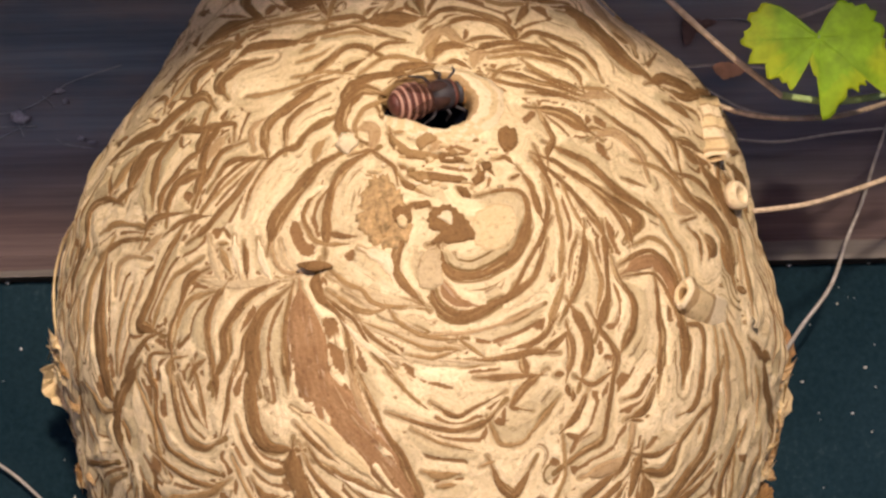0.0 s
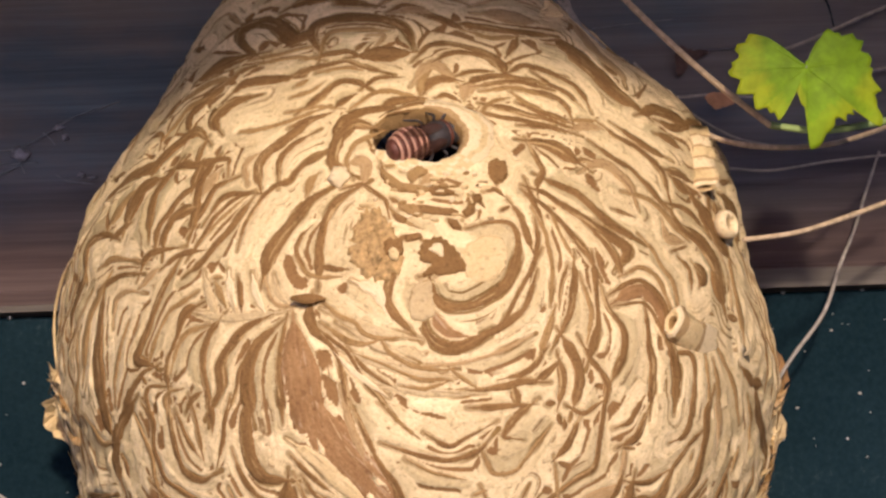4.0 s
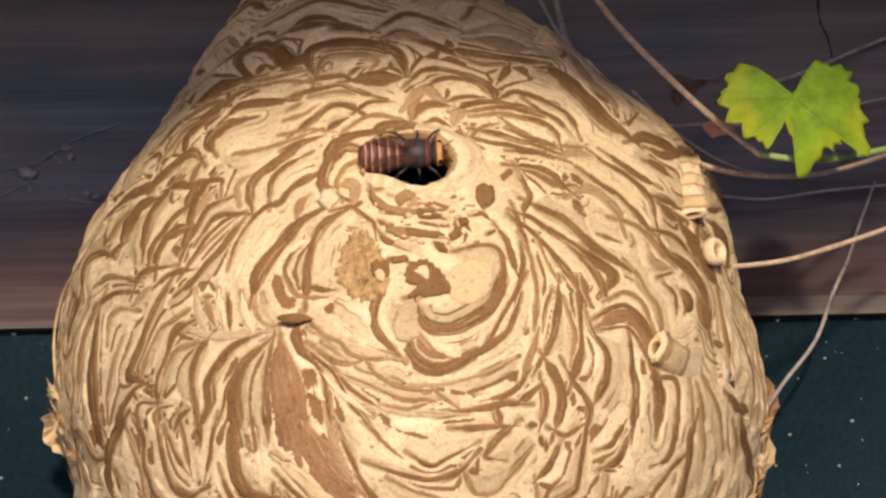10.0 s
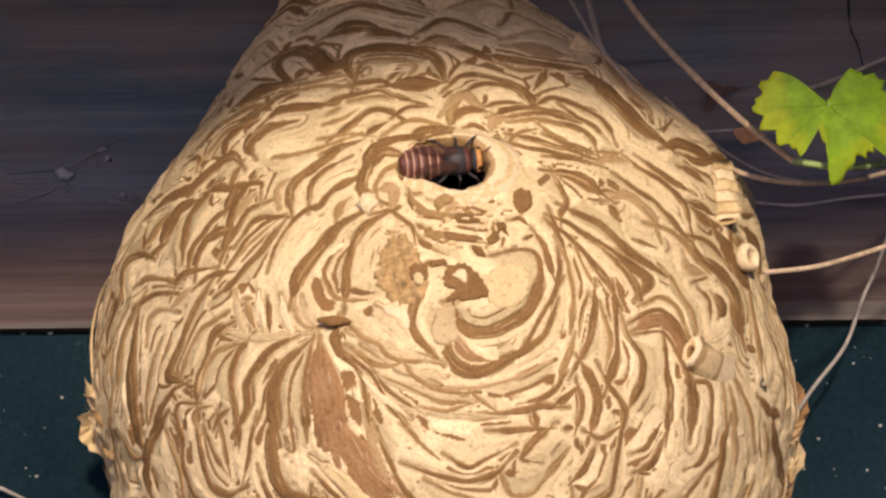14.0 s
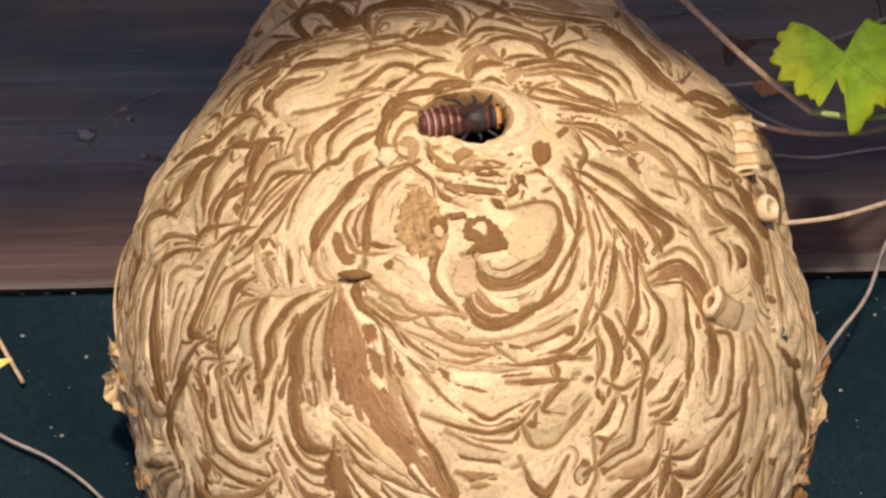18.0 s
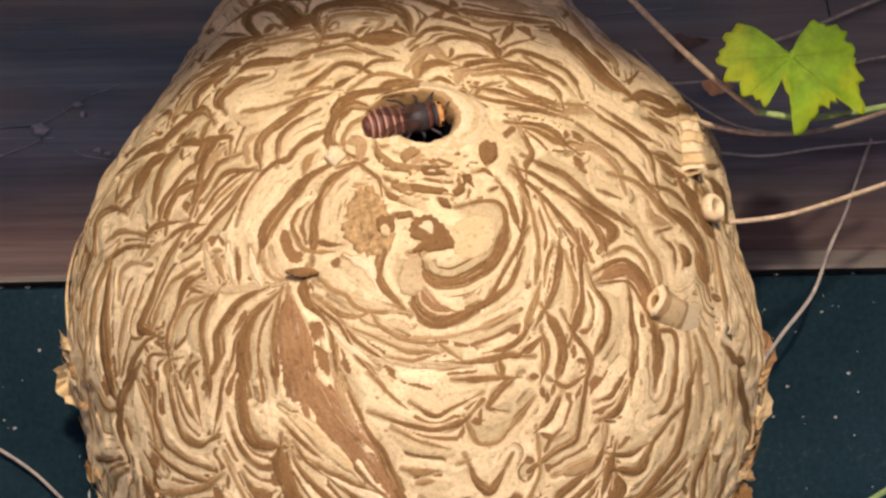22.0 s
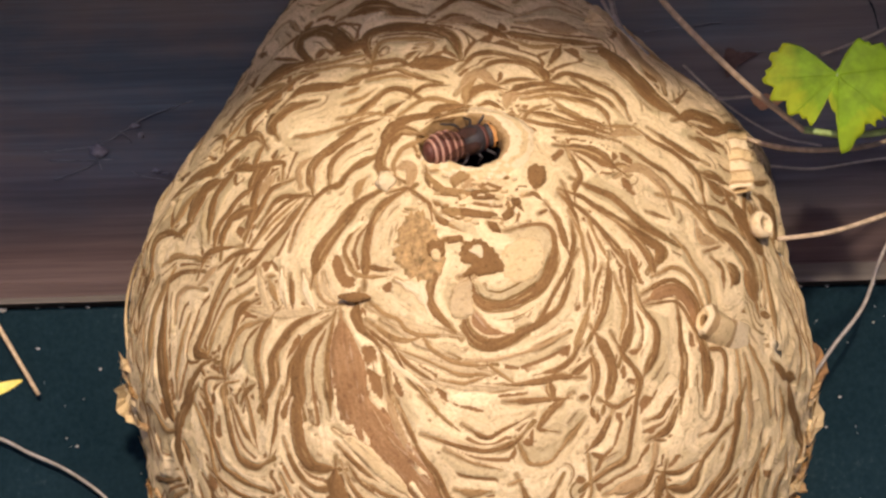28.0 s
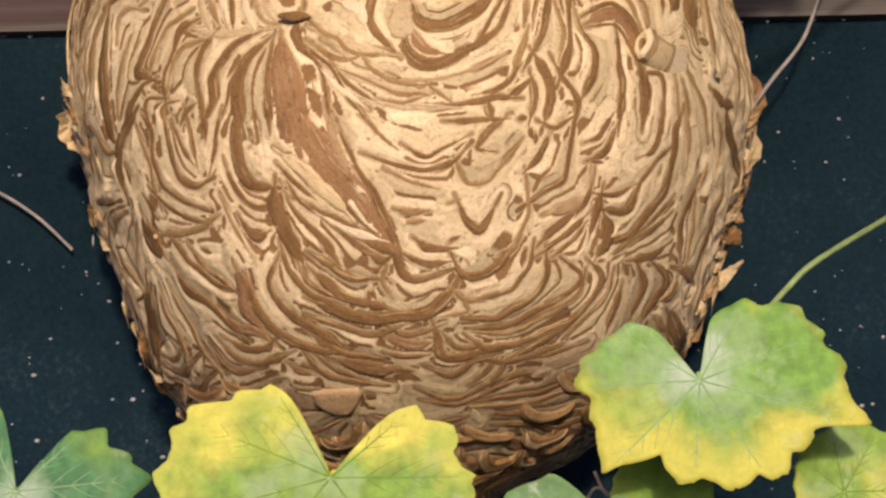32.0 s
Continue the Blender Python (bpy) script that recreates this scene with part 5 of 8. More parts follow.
stroke("y", [(-1.8, -60.3), (0.7, -63.5), (4.1, -65.6)], [0.6, 0.9, 0.6])
stroke("y", [(6.7, -71.8), (8.5, -70.3)], [0.9, 0.9])
stroke("b", [(20.2, -45.6), (20.2, -49.0)], [2.4, 2.8])
stroke("b", [(22.4, -46.4), (21.6, -50.7), (20.8, -54.9), (19.3, -58.5)], [2.1, 2.8, 2.8, 1.8])
stroke("b", [(26.7, -38.9), (26.5, -44.9), (26.1, -52.2), (26.0, -59.1), (25.4, -62.7), (23.5, -65.2), (22.2, -67.1), (20.2, -70.6)], [1.8, 2.0, 2.0, 2.3, 2.0, 1.4, 1.7, 1.4])
stroke("b", [(21.2, -41.3), (23.3, -43.2), (25.6, -39.7)], [1.3, 1.7, 1.4])
stroke("b", [(29.6, -47.2), (31.3, -45.6), (32.2, -41.8), (33.2, -38.0)], [1.1, 2.4, 2.7, 1.9])
stroke("b", [(30.6, -53.7), (32.6, -51.3), (33.5, -46.9), (34.4, -41.4)], [2.1, 3.9, 2.8, 1.4])
stroke("b", [(30.4, -55.0), (32.4, -55.1)], [1.1, 1.1])
stroke("b", [(43.7, -34.9), (43.8, -39.2), (43.6, -44.7), (42.5, -49.3), (41.2, -50.8)], [2.9, 2.9, 3.5, 3.2, 1.3])
stroke("b", [(48.4, -34.6), (47.8, -40.3), (47.9, -45.7), (47.9, -51.2), (47.6, -57.7), (46.9, -64.3), (45.3, -68.9), (43.8, -73.5), (42.4, -78.0), (40.3, -82.6), (37.6, -84.2)], [4.4, 5.6, 4.8, 4.8, 4.0, 4.7, 4.4, 4.3, 4.1, 2.7, 1.3])
stroke("b", [(46.1, -48.2), (44.1, -52.1), (42.5, -56.7), (41.0, -60.9), (40.1, -65.7), (39.4, -70.9), (37.6, -73.1), (34.8, -72.9)], [1.6, 2.0, 2.0, 2.3, 3.3, 4.4, 3.5, 1.6])
stroke("y", [(45.1, -55.1), (44.7, -58.4)], [2.2, 1.8])
stroke("b", [(32.5, -67.0), (34.2, -67.3), (36.5, -66.4), (38.8, -63.6)], [1.5, 1.8, 2.5, 1.1])
stroke("b", [(48.6, -68.2), (46.1, -74.1), (43.9, -78.8), (41.6, -82.4), (39.4, -85.9)], [2.3, 2.2, 2.0, 1.9, 1.2])
stroke("b", [(48.8, -74.0), (46.2, -78.8), (43.1, -82.8), (40.5, -86.0)], [1.9, 2.8, 3.2, 2.4])
stroke("b", [(32.9, -66.9), (32.6, -71.1), (32.4, -76.3), (32.1, -82.0)], [3.8, 4.6, 3.5, 2.0])
stroke("b", [(34.4, -75.0), (35.5, -80.1), (35.5, -85.4), (34.5, -90.1)], [3.3, 6.5, 7.4, 5.4])
stroke("t", [(24.1, -74.6), (27.5, -72.0), (30.4, -68.5)], [6.2, 6.3, 3.0])
stroke("b", [(30.7, -65.2), (30.0, -70.4), (29.1, -73.8)], [2.2, 3.6, 1.9])
stroke("b", [(23.2, -84.8), (24.5, -81.5), (26.4, -78.1), (28.3, -74.5)], [2.8, 3.1, 2.6, 1.8])
stroke("b", [(23.8, -88.5), (26.3, -84.5), (28.2, -81.0), (30.1, -76.4)], [1.5, 1.8, 2.1, 1.9])
stroke("b", [(26.1, -89.7), (29.0, -84.3), (30.4, -79.5)], [1.3, 1.6, 1.7])
stroke("t", [(30.7, -55.8), (30.8, -61.0), (30.4, -64.6)], [2.5, 2.8, 2.2])
stroke("t", [(50.2, -34.7), (51.5, -41.4), (51.7, -49.5)], [5.9, 5.4, 2.3])
stroke("b", [(55.9, -60.6), (54.9, -66.7), (54.2, -72.3), (54.8, -78.7), (56.3, -85.7)], [2.6, 4.1, 3.5, 4.5, 4.2])
stroke("b", [(66.1, -62.1), (64.8, -68.5), (65.8, -74.9), (65.2, -83.6), (65.9, -94.0)], [4.6, 5.2, 5.2, 7.2, 4.6])
stroke("y", [(58.3, -52.6), (57.6, -59.9)], [2.9, 2.3])
stroke("y", [(65.9, -52.4), (67.2, -61.5)], [3.9, 3.3])
stroke("b", [(63.7, -28.3), (65.1, -33.4), (69.1, -38.8), (73.4, -44.1), (78.3, -49.3), (76.7, -56.1)], [5.2, 6.5, 6.5, 5.2, 3.9, 2.6])
stroke("y", [(60.8, -33.8), (62.7, -40.0), (62.5, -47.3)], [3.7, 3.9, 2.6])
stroke("b", [(76.2, -65.0), (85.3, -61.2)], [5.2, 1.6])
stroke("b", [(76.5, -73.5), (79.8, -67.2)], [6.5, 4.6])
stroke("b", [(-59.8, -97.3), (-63.5, -104.3), (-66.1, -110.5), (-69.4, -116.7), (-72.0, -123.6)], [8.3, 10.4, 9.1, 9.1, 6.5])
stroke("y", [(-69.8, -82.2), (-66.8, -87.6), (-64.5, -93.2)], [3.3, 3.3, 2.6])
stroke("b", [(-44.0, -83.4), (-43.0, -88.0), (-40.6, -91.7), (-38.5, -96.0), (-36.2, -98.9), (-33.5, -100.7)], [2.3, 2.6, 2.3, 2.3, 2.1, 1.1])
stroke("b", [(-47.2, -92.0), (-46.0, -98.1), (-44.1, -100.6), (-41.0, -104.4), (-39.0, -108.6), (-37.7, -112.4), (-36.2, -116.0)], [2.1, 4.9, 4.7, 3.6, 2.9, 2.5, 1.7])
stroke("b", [(-41.0, -85.2), (-39.6, -89.8), (-36.8, -94.6), (-34.6, -98.4)], [1.8, 2.0, 2.2, 1.6])
stroke("y", [(-51.1, -99.2), (-50.3, -105.9), (-49.4, -111.5), (-48.8, -118.1), (-47.6, -123.8), (-45.8, -127.7)], [2.5, 2.9, 2.9, 2.8, 2.6, 1.7])
stroke("y", [(-55.5, -99.4), (-56.3, -106.9), (-55.4, -112.6), (-54.6, -119.3), (-54.7, -123.3)], [2.8, 3.0, 3.5, 3.3, 2.1])
stroke("b", [(-38.3, -119.8), (-36.2, -122.2), (-33.6, -123.6), (-30.0, -123.0), (-28.2, -121.1)], [1.7, 3.6, 2.8, 3.1, 1.5])
stroke("r", [(-37.2, -110.4), (-35.4, -114.9), (-31.5, -116.5), (-28.7, -120.2)], [2.5, 4.5, 4.9, 2.2])
stroke("b", [(-40.8, -121.5), (-39.2, -125.0), (-36.1, -128.1), (-31.1, -128.7), (-26.3, -126.3)], [1.9, 2.5, 2.3, 2.2, 2.4])
stroke("b", [(-44.0, -124.3), (-42.8, -128.8), (-39.6, -131.7), (-34.3, -130.9)], [2.0, 2.5, 2.3, 1.1])
stroke("r", [(-31.5, -94.5), (-30.8, -101.9), (-31.4, -109.2), (-29.7, -115.2)], [9.0, 8.2, 8.6, 6.2])
stroke("b", [(-29.8, -100.0), (-29.6, -106.3), (-28.2, -112.7), (-25.9, -118.2), (-23.3, -121.6), (-18.9, -124.6), (-14.9, -125.8)], [2.6, 3.9, 4.2, 4.2, 3.5, 3.3, 3.2])
stroke("b", [(-23.6, -92.3), (-25.3, -98.2), (-24.9, -103.8), (-23.3, -109.2), (-21.0, -113.6), (-18.0, -117.4), (-14.6, -122.1)], [1.4, 2.5, 3.3, 3.3, 3.3, 3.3, 3.8])
stroke("b", [(-21.6, -87.8), (-21.3, -93.0), (-20.3, -97.2), (-18.6, -101.8), (-16.9, -105.0), (-13.3, -108.2)], [1.5, 2.0, 2.5, 2.3, 2.1, 2.0])
stroke("b", [(-18.7, -93.4), (-17.8, -98.8), (-16.2, -101.8), (-13.6, -105.0)], [1.7, 2.3, 2.3, 2.5])
stroke("b", [(-25.4, -130.2), (-23.9, -132.4), (-21.3, -133.6)], [2.6, 3.7, 2.1])
stroke("b", [(-21.0, -127.1), (-19.9, -131.3), (-17.9, -134.5), (-15.1, -136.4)], [1.7, 2.4, 2.8, 2.2])
stroke("b", [(-15.1, -90.7), (-13.3, -93.2), (-11.8, -96.2), (-9.2, -98.9), (-6.5, -99.1)], [3.3, 3.1, 2.8, 2.9, 1.4])
stroke("b", [(-15.8, -96.8), (-13.8, -101.1), (-11.5, -105.4), (-8.6, -107.6), (-5.7, -108.9), (-4.0, -110.0)], [3.4, 4.9, 3.7, 3.2, 3.4, 1.2])
stroke("b", [(-7.0, -107.2), (-6.5, -103.9), (-5.8, -106.2)], [1.7, 1.6, 1.2])
stroke("b", [(-16.7, -107.3), (-14.0, -109.8), (-10.0, -112.6), (-5.9, -114.1), (-1.8, -113.3), (2.3, -112.9), (5.2, -110.4), (7.0, -106.4), (7.7, -103.9)], [3.3, 4.6, 5.9, 5.5, 4.5, 4.0, 4.4, 4.0, 1.6])
stroke("b", [(-17.3, -113.2), (-14.5, -115.3), (-11.4, -117.6), (-8.3, -119.9), (-5.1, -119.5), (-1.9, -117.2)], [2.1, 2.1, 1.9, 1.8, 1.8, 1.0])
stroke("b", [(-18.1, -120.1), (-15.4, -124.5), (-12.1, -126.8), (-7.5, -128.1)], [3.3, 3.6, 2.4, 1.6])
# here a brown strip is painted in for a band of shade
stroke("b", [(-14.6, -128.6), (-10.3, -131.6), (-5.8, -133.1), (-3.2, -133.4)], [2.6, 6.3, 6.9, 2.5])
stroke("b", [(-19.8, -132.3), (-17.3, -134.6), (-13.3, -136.9), (-8.3, -138.2)], [2.4, 2.5, 2.5, 2.1])
stroke("b", [(-18.4, -127.5), (-15.7, -132.2), (-11.6, -135.2)], [1.7, 1.8, 1.5])
stroke("y", [(-3.8, -96.4), (-4.3, -100.4), (-3.1, -105.0)], [0.9, 1.3, 0.9])
stroke("b", [(-1.7, -88.8), (-1.4, -93.9), (-0.5, -98.0), (1.3, -100.1), (4.2, -98.8), (6.0, -97.4)], [3.2, 3.5, 3.3, 2.3, 1.6, 0.9])
stroke("b", [(0.0, -91.0), (1.4, -92.7), (3.7, -94.2), (6.1, -93.6)], [1.3, 1.8, 2.3, 2.1])
stroke("b", [(-6.1, -90.0), (-4.6, -92.5), (-3.0, -91.6)], [1.6, 3.4, 2.0])
stroke("b", [(8.1, -94.2), (8.9, -97.3), (10.9, -98.9), (13.3, -97.9), (15.1, -95.2), (16.5, -91.5), (17.4, -89.0)], [1.3, 2.2, 3.3, 3.3, 3.9, 3.4, 1.7])
stroke("b", [(20.0, -89.3), (19.8, -94.4)], [1.9, 1.7])
stroke("b", [(21.4, -89.8), (21.2, -95.0), (19.9, -99.1), (18.7, -103.2), (16.7, -105.1), (13.0, -107.2)], [1.5, 1.5, 1.5, 1.8, 1.8, 1.0])
stroke("y", [(8.1, -104.4), (10.2, -107.4), (12.7, -108.0)], [1.1, 1.4, 1.0])
stroke("y", [(10.0, -108.4), (10.7, -111.7), (7.5, -113.0)], [0.9, 1.3, 1.0])
stroke("b", [(24.2, -91.7), (24.8, -97.8), (23.8, -104.0), (21.7, -108.2), (18.7, -111.4), (16.3, -114.5), (12.9, -114.5)], [2.0, 2.3, 2.4, 2.7, 2.4, 2.1, 1.0])
stroke("b", [(27.9, -107.3), (26.3, -109.0), (23.2, -112.2), (20.7, -115.4), (17.6, -117.5), (13.6, -117.9)], [1.4, 1.7, 2.2, 2.2, 2.1, 1.0])
stroke("y", [(27.3, -112.0), (24.1, -115.3), (21.6, -118.4), (18.4, -119.9), (14.8, -119.6)], [1.7, 2.0, 1.7, 1.6, 1.0])
stroke("b", [(12.5, -122.7), (15.0, -125.7), (18.3, -124.9), (21.7, -123.6), (24.4, -121.6), (27.8, -118.2)], [1.4, 2.5, 3.3, 2.2, 1.8, 1.5])
stroke("b", [(15.4, -129.8), (19.6, -130.6), (24.2, -128.8), (29.0, -125.6)], [1.7, 2.3, 1.8, 1.5])
stroke("r", [(-3.9, -121.2), (-2.0, -122.7), (1.2, -124.3), (4.2, -123.1)], [3.6, 4.6, 4.7, 2.1])
stroke("b", [(-2.9, -118.2), (-0.9, -120.3), (2.3, -119.8), (5.0, -117.8)], [1.3, 1.5, 1.5, 1.3])
stroke("b", [(4.9, -118.5), (5.7, -122.6), (6.1, -127.7), (9.0, -129.1), (12.3, -128.0), (15.4, -126.5)], [3.1, 3.9, 4.2, 3.9, 3.3, 1.4])
stroke("b", [(-3.8, -127.3), (-1.0, -128.4), (2.5, -128.0)], [1.3, 1.7, 1.3])
stroke("b", [(-3.4, -132.4), (0.2, -133.6)], [1.7, 1.7])
stroke("b", [(7.1, -121.6), (8.8, -124.7), (11.0, -125.7), (13.5, -125.1)], [1.2, 1.7, 1.8, 1.3])
stroke("b", [(5.2, -133.7), (8.2, -135.8), (11.0, -133.8), (12.5, -130.8), (15.5, -128.8)], [1.6, 2.4, 2.3, 2.6, 2.3])
stroke("b", [(13.9, -137.9), (15.9, -134.8), (17.3, -130.6)], [1.5, 2.4, 2.0])
stroke("b", [(17.6, -137.9), (19.0, -134.8), (19.7, -130.6)], [1.8, 2.4, 1.9])
stroke("b", [(20.9, -137.9), (22.4, -135.8), (25.7, -134.7)], [1.9, 3.3, 2.0])
stroke("b", [(28.8, -93.6), (31.4, -96.9), (31.9, -100.0), (30.4, -103.6), (28.3, -105.8)], [1.1, 1.4, 2.1, 1.7, 1.1])
stroke("b", [(34.0, -93.8), (35.8, -96.2), (36.6, -99.5), (36.2, -103.7), (34.8, -108.4), (32.4, -113.8), (30.0, -118.1), (27.0, -122.4), (23.8, -126.0)], [1.4, 2.1, 3.1, 2.9, 2.5, 2.5, 2.5, 2.7, 2.0])
stroke("b", [(32.5, -99.9), (32.4, -104.5), (30.4, -108.1), (27.2, -111.2), (23.2, -114.5)], [1.5, 2.5, 2.3, 2.3, 1.4])
stroke("b", [(38.8, -99.2), (38.8, -103.8), (37.5, -108.2), (35.5, -112.5), (32.9, -118.1)], [1.7, 2.0, 2.0, 1.6, 1.6])
stroke("b", [(41.7, -103.1), (41.6, -108.8), (41.2, -113.0), (41.3, -116.6)], [3.2, 3.6, 3.6, 2.2])
stroke("b", [(40.9, -92.7), (42.6, -96.4)], [2.6, 2.7])
stroke("b", [(45.8, -95.1), (47.8, -99.5), (48.0, -103.7), (47.3, -108.1), (47.1, -111.7)], [2.7, 4.7, 4.2, 3.3, 2.9])
stroke("b", [(50.0, -92.3), (53.4, -95.4), (54.8, -99.4), (53.6, -104.0), (51.9, -108.5), (51.0, -112.9)], [1.7, 3.1, 5.2, 4.9, 4.2, 2.8])
stroke("b", [(43.3, -90.8), (47.9, -88.8), (50.9, -84.8)], [3.2, 3.2, 1.6])
stroke("b", [(58.0, -97.3), (58.1, -102.1), (55.8, -104.9)], [4.7, 5.8, 4.3])
# a shadowed spot, put in as a red-brown strip
stroke("r", [(66.4, -96.1), (61.2, -93.4), (56.8, -92.6)], [4.9, 4.6, 1.8])
stroke("b", [(86.1, -72.4), (86.0, -73.7)], [5.9, 2.1])
stroke("b", [(59.9, -110.1), (64.6, -115.3), (72.6, -120.8), (87.2, -122.0)], [6.0, 9.5, 11.1, 2.2])
stroke("y", [(56.2, -112.9), (60.6, -116.4)], [2.8, 2.9])
stroke("b", [(24.2, -128.8), (29.1, -127.6), (34.6, -124.2)], [1.5, 1.5, 1.3])
stroke("y", [(30.4, -116.0), (27.1, -119.2), (24.2, -121.6)], [2.1, 2.4, 1.4])
stroke("g", [(-23.3, -141.3), (-19.5, -142.7), (-14.1, -142.0), (-12.2, -139.9)], [3.1, 8.0, 6.4, 1.8])
stroke("b", [(-9.9, -141.6), (-8.4, -143.8)], [5.5, 5.5])
stroke("b", [(-27.5, -159.3), (-25.7, -162.2), (-24.8, -165.8)], [6.6, 11.1, 10.1])
stroke("g", [(-15.7, -155.3), (-15.9, -158.4), (-14.0, -160.8)], [2.5, 4.6, 2.9])
stroke("b", [(-9.8, -155.2), (-9.6, -160.2)], [9.0, 9.8])
stroke("b", [(3.6, -141.8), (7.5, -144.3), (11.4, -144.0), (13.8, -142.0), (18.5, -137.9)], [1.5, 1.9, 2.0, 2.0, 1.6])
stroke("b", [(5.0, -145.3), (10.4, -146.6), (14.8, -144.2), (18.2, -141.3), (22.5, -138.0)], [1.9, 2.1, 2.0, 2.0, 1.7])
stroke("b", [(18.2, -144.6), (24.9, -143.3), (30.3, -142.0), (35.4, -138.5)], [2.0, 2.5, 2.6, 1.9])
stroke("y", [(17.3, -147.1), (24.4, -146.6), (30.0, -145.3), (36.8, -141.7)], [1.8, 2.2, 2.3, 2.1])
stroke("g", [(15.3, -148.7), (17.4, -152.8)], [3.1, 3.2])
stroke("b", [(25.3, -150.1), (30.5, -150.2), (38.0, -151.0), (44.5, -148.5)], [2.2, 2.6, 3.0, 2.5])
stroke("b", [(25.3, -154.2), (34.5, -154.2), (44.1, -155.8), (49.0, -152.5)], [2.6, 3.2, 3.8, 3.0])
stroke("g", [(35.2, -157.3), (43.1, -162.2), (45.2, -166.3), (43.4, -168.8)], [3.2, 7.4, 10.4, 4.6])
stroke("r", [(30.1, -159.5), (37.8, -163.7)], [7.3, 7.6])
stroke("r", [(45.8, -155.8), (58.1, -157.8)], [11.4, 13.4])
stroke("r", [(22.3, -166.9), (39.5, -170.9)], [12.3, 15.7])


def scatter_strokes():
    """Further strips where the nest turns away: upright ones on the flanks, arches on the neck, hanging scallops on the underside."""
    rnd = random.Random(21)
    taken = [(radians(p) * 0.145, z / 1000) for _, line, _ in STROKES for p, z in spline_flat(line)]

    def place(ch, line, widths, clear):
        spots = [(radians(p) * 0.145, z / 1000) for p, z in spline_flat(line)]
        if all(math.hypot(a - c, b - d) > clear for a, b in spots for c, d in taken):
            taken.extend(spots)
            stroke(ch, line, widths)

    for side in (-1, 1):
        for k in range(150):
            phi, z, tall = side * rnd.uniform(56, 92), rnd.uniform(-130, 105), rnd.uniform(14, 34)
            lean, curl = rnd.uniform(-3, 3), rnd.uniform(-4, 4)
            wide = rnd.uniform(1.2, 3.4)
            place(rnd.choice("bbbyyt"), [(phi, z), (phi + lean, z + 0.5 * tall), (phi + lean - side * abs(curl), z + tall)], [0.6 * wide, wide, 0.5 * wide], 0.0042)
    for k in range(110):
        phi, z, wide, deep = rnd.uniform(-75, 75), rnd.uniform(122, 168), rnd.uniform(8, 15), rnd.uniform(3, 8)
        thick = rnd.uniform(1.2, 4)
        place(rnd.choice("bbtyr"), [(phi - wide, z - deep), (phi, z), (phi + wide, z - deep)], [0.5 * thick, thick, 0.5 * thick], 0.0045)
    for k in range(420):
        phi, z, wide, deep = rnd.uniform(-80, 80), rnd.uniform(-176, -104), rnd.uniform(5, 10), rnd.uniform(2.5, 6)
        thick = rnd.uniform(1.4, 4)
        place(rnd.choice("bbbyr"), [(phi - wide, z + deep), (phi, z), (phi + wide, z + deep)], [0.4 * thick, thick, 0.4 * thick], 0.0036)


def spline_flat(line):
    return [(q.x, q.y) for q in spline([(p, z, 0) for p, z in line], 4)]


scatter_strokes()


lay_strokes()
build_envelope()


# ragged hanging scales on the underside
for row, (z, count) in enumerate(((-0.134, 10), (-0.145, 9), (-0.155, 9), (-0.164, 8), (-0.172, 7), (-0.179, 5))):
    pick = random.Random(row * 7 + 1)
    for k in range(count):
        at = (k - (count - 1) / 2) * 112 / count + pick.uniform(-6, 6)
        if row < 2 and abs(at) < 30:
            continue
        wide, deep = pick.uniform(5, 9), pick.uniform(3, 8)
        lean = pick.uniform(-3, 3)
        arc = [(at + wide * math.sin(radians(a)), min(-100, max(-183, 1000 * z + pick.uniform(-1, 1) + lean * math.sin(radians(a)) - deep * math.cos(radians(a))))) for a in (-85, -45, 0, 45, 85)]
        strips(pick.choice(("bt", "yby", "bgb", "yb", "bB", "byt")), 2.6 + 0.35 * row + pick.random(), arc, [3, 6, pick.uniform(6, 9), 6, 3])


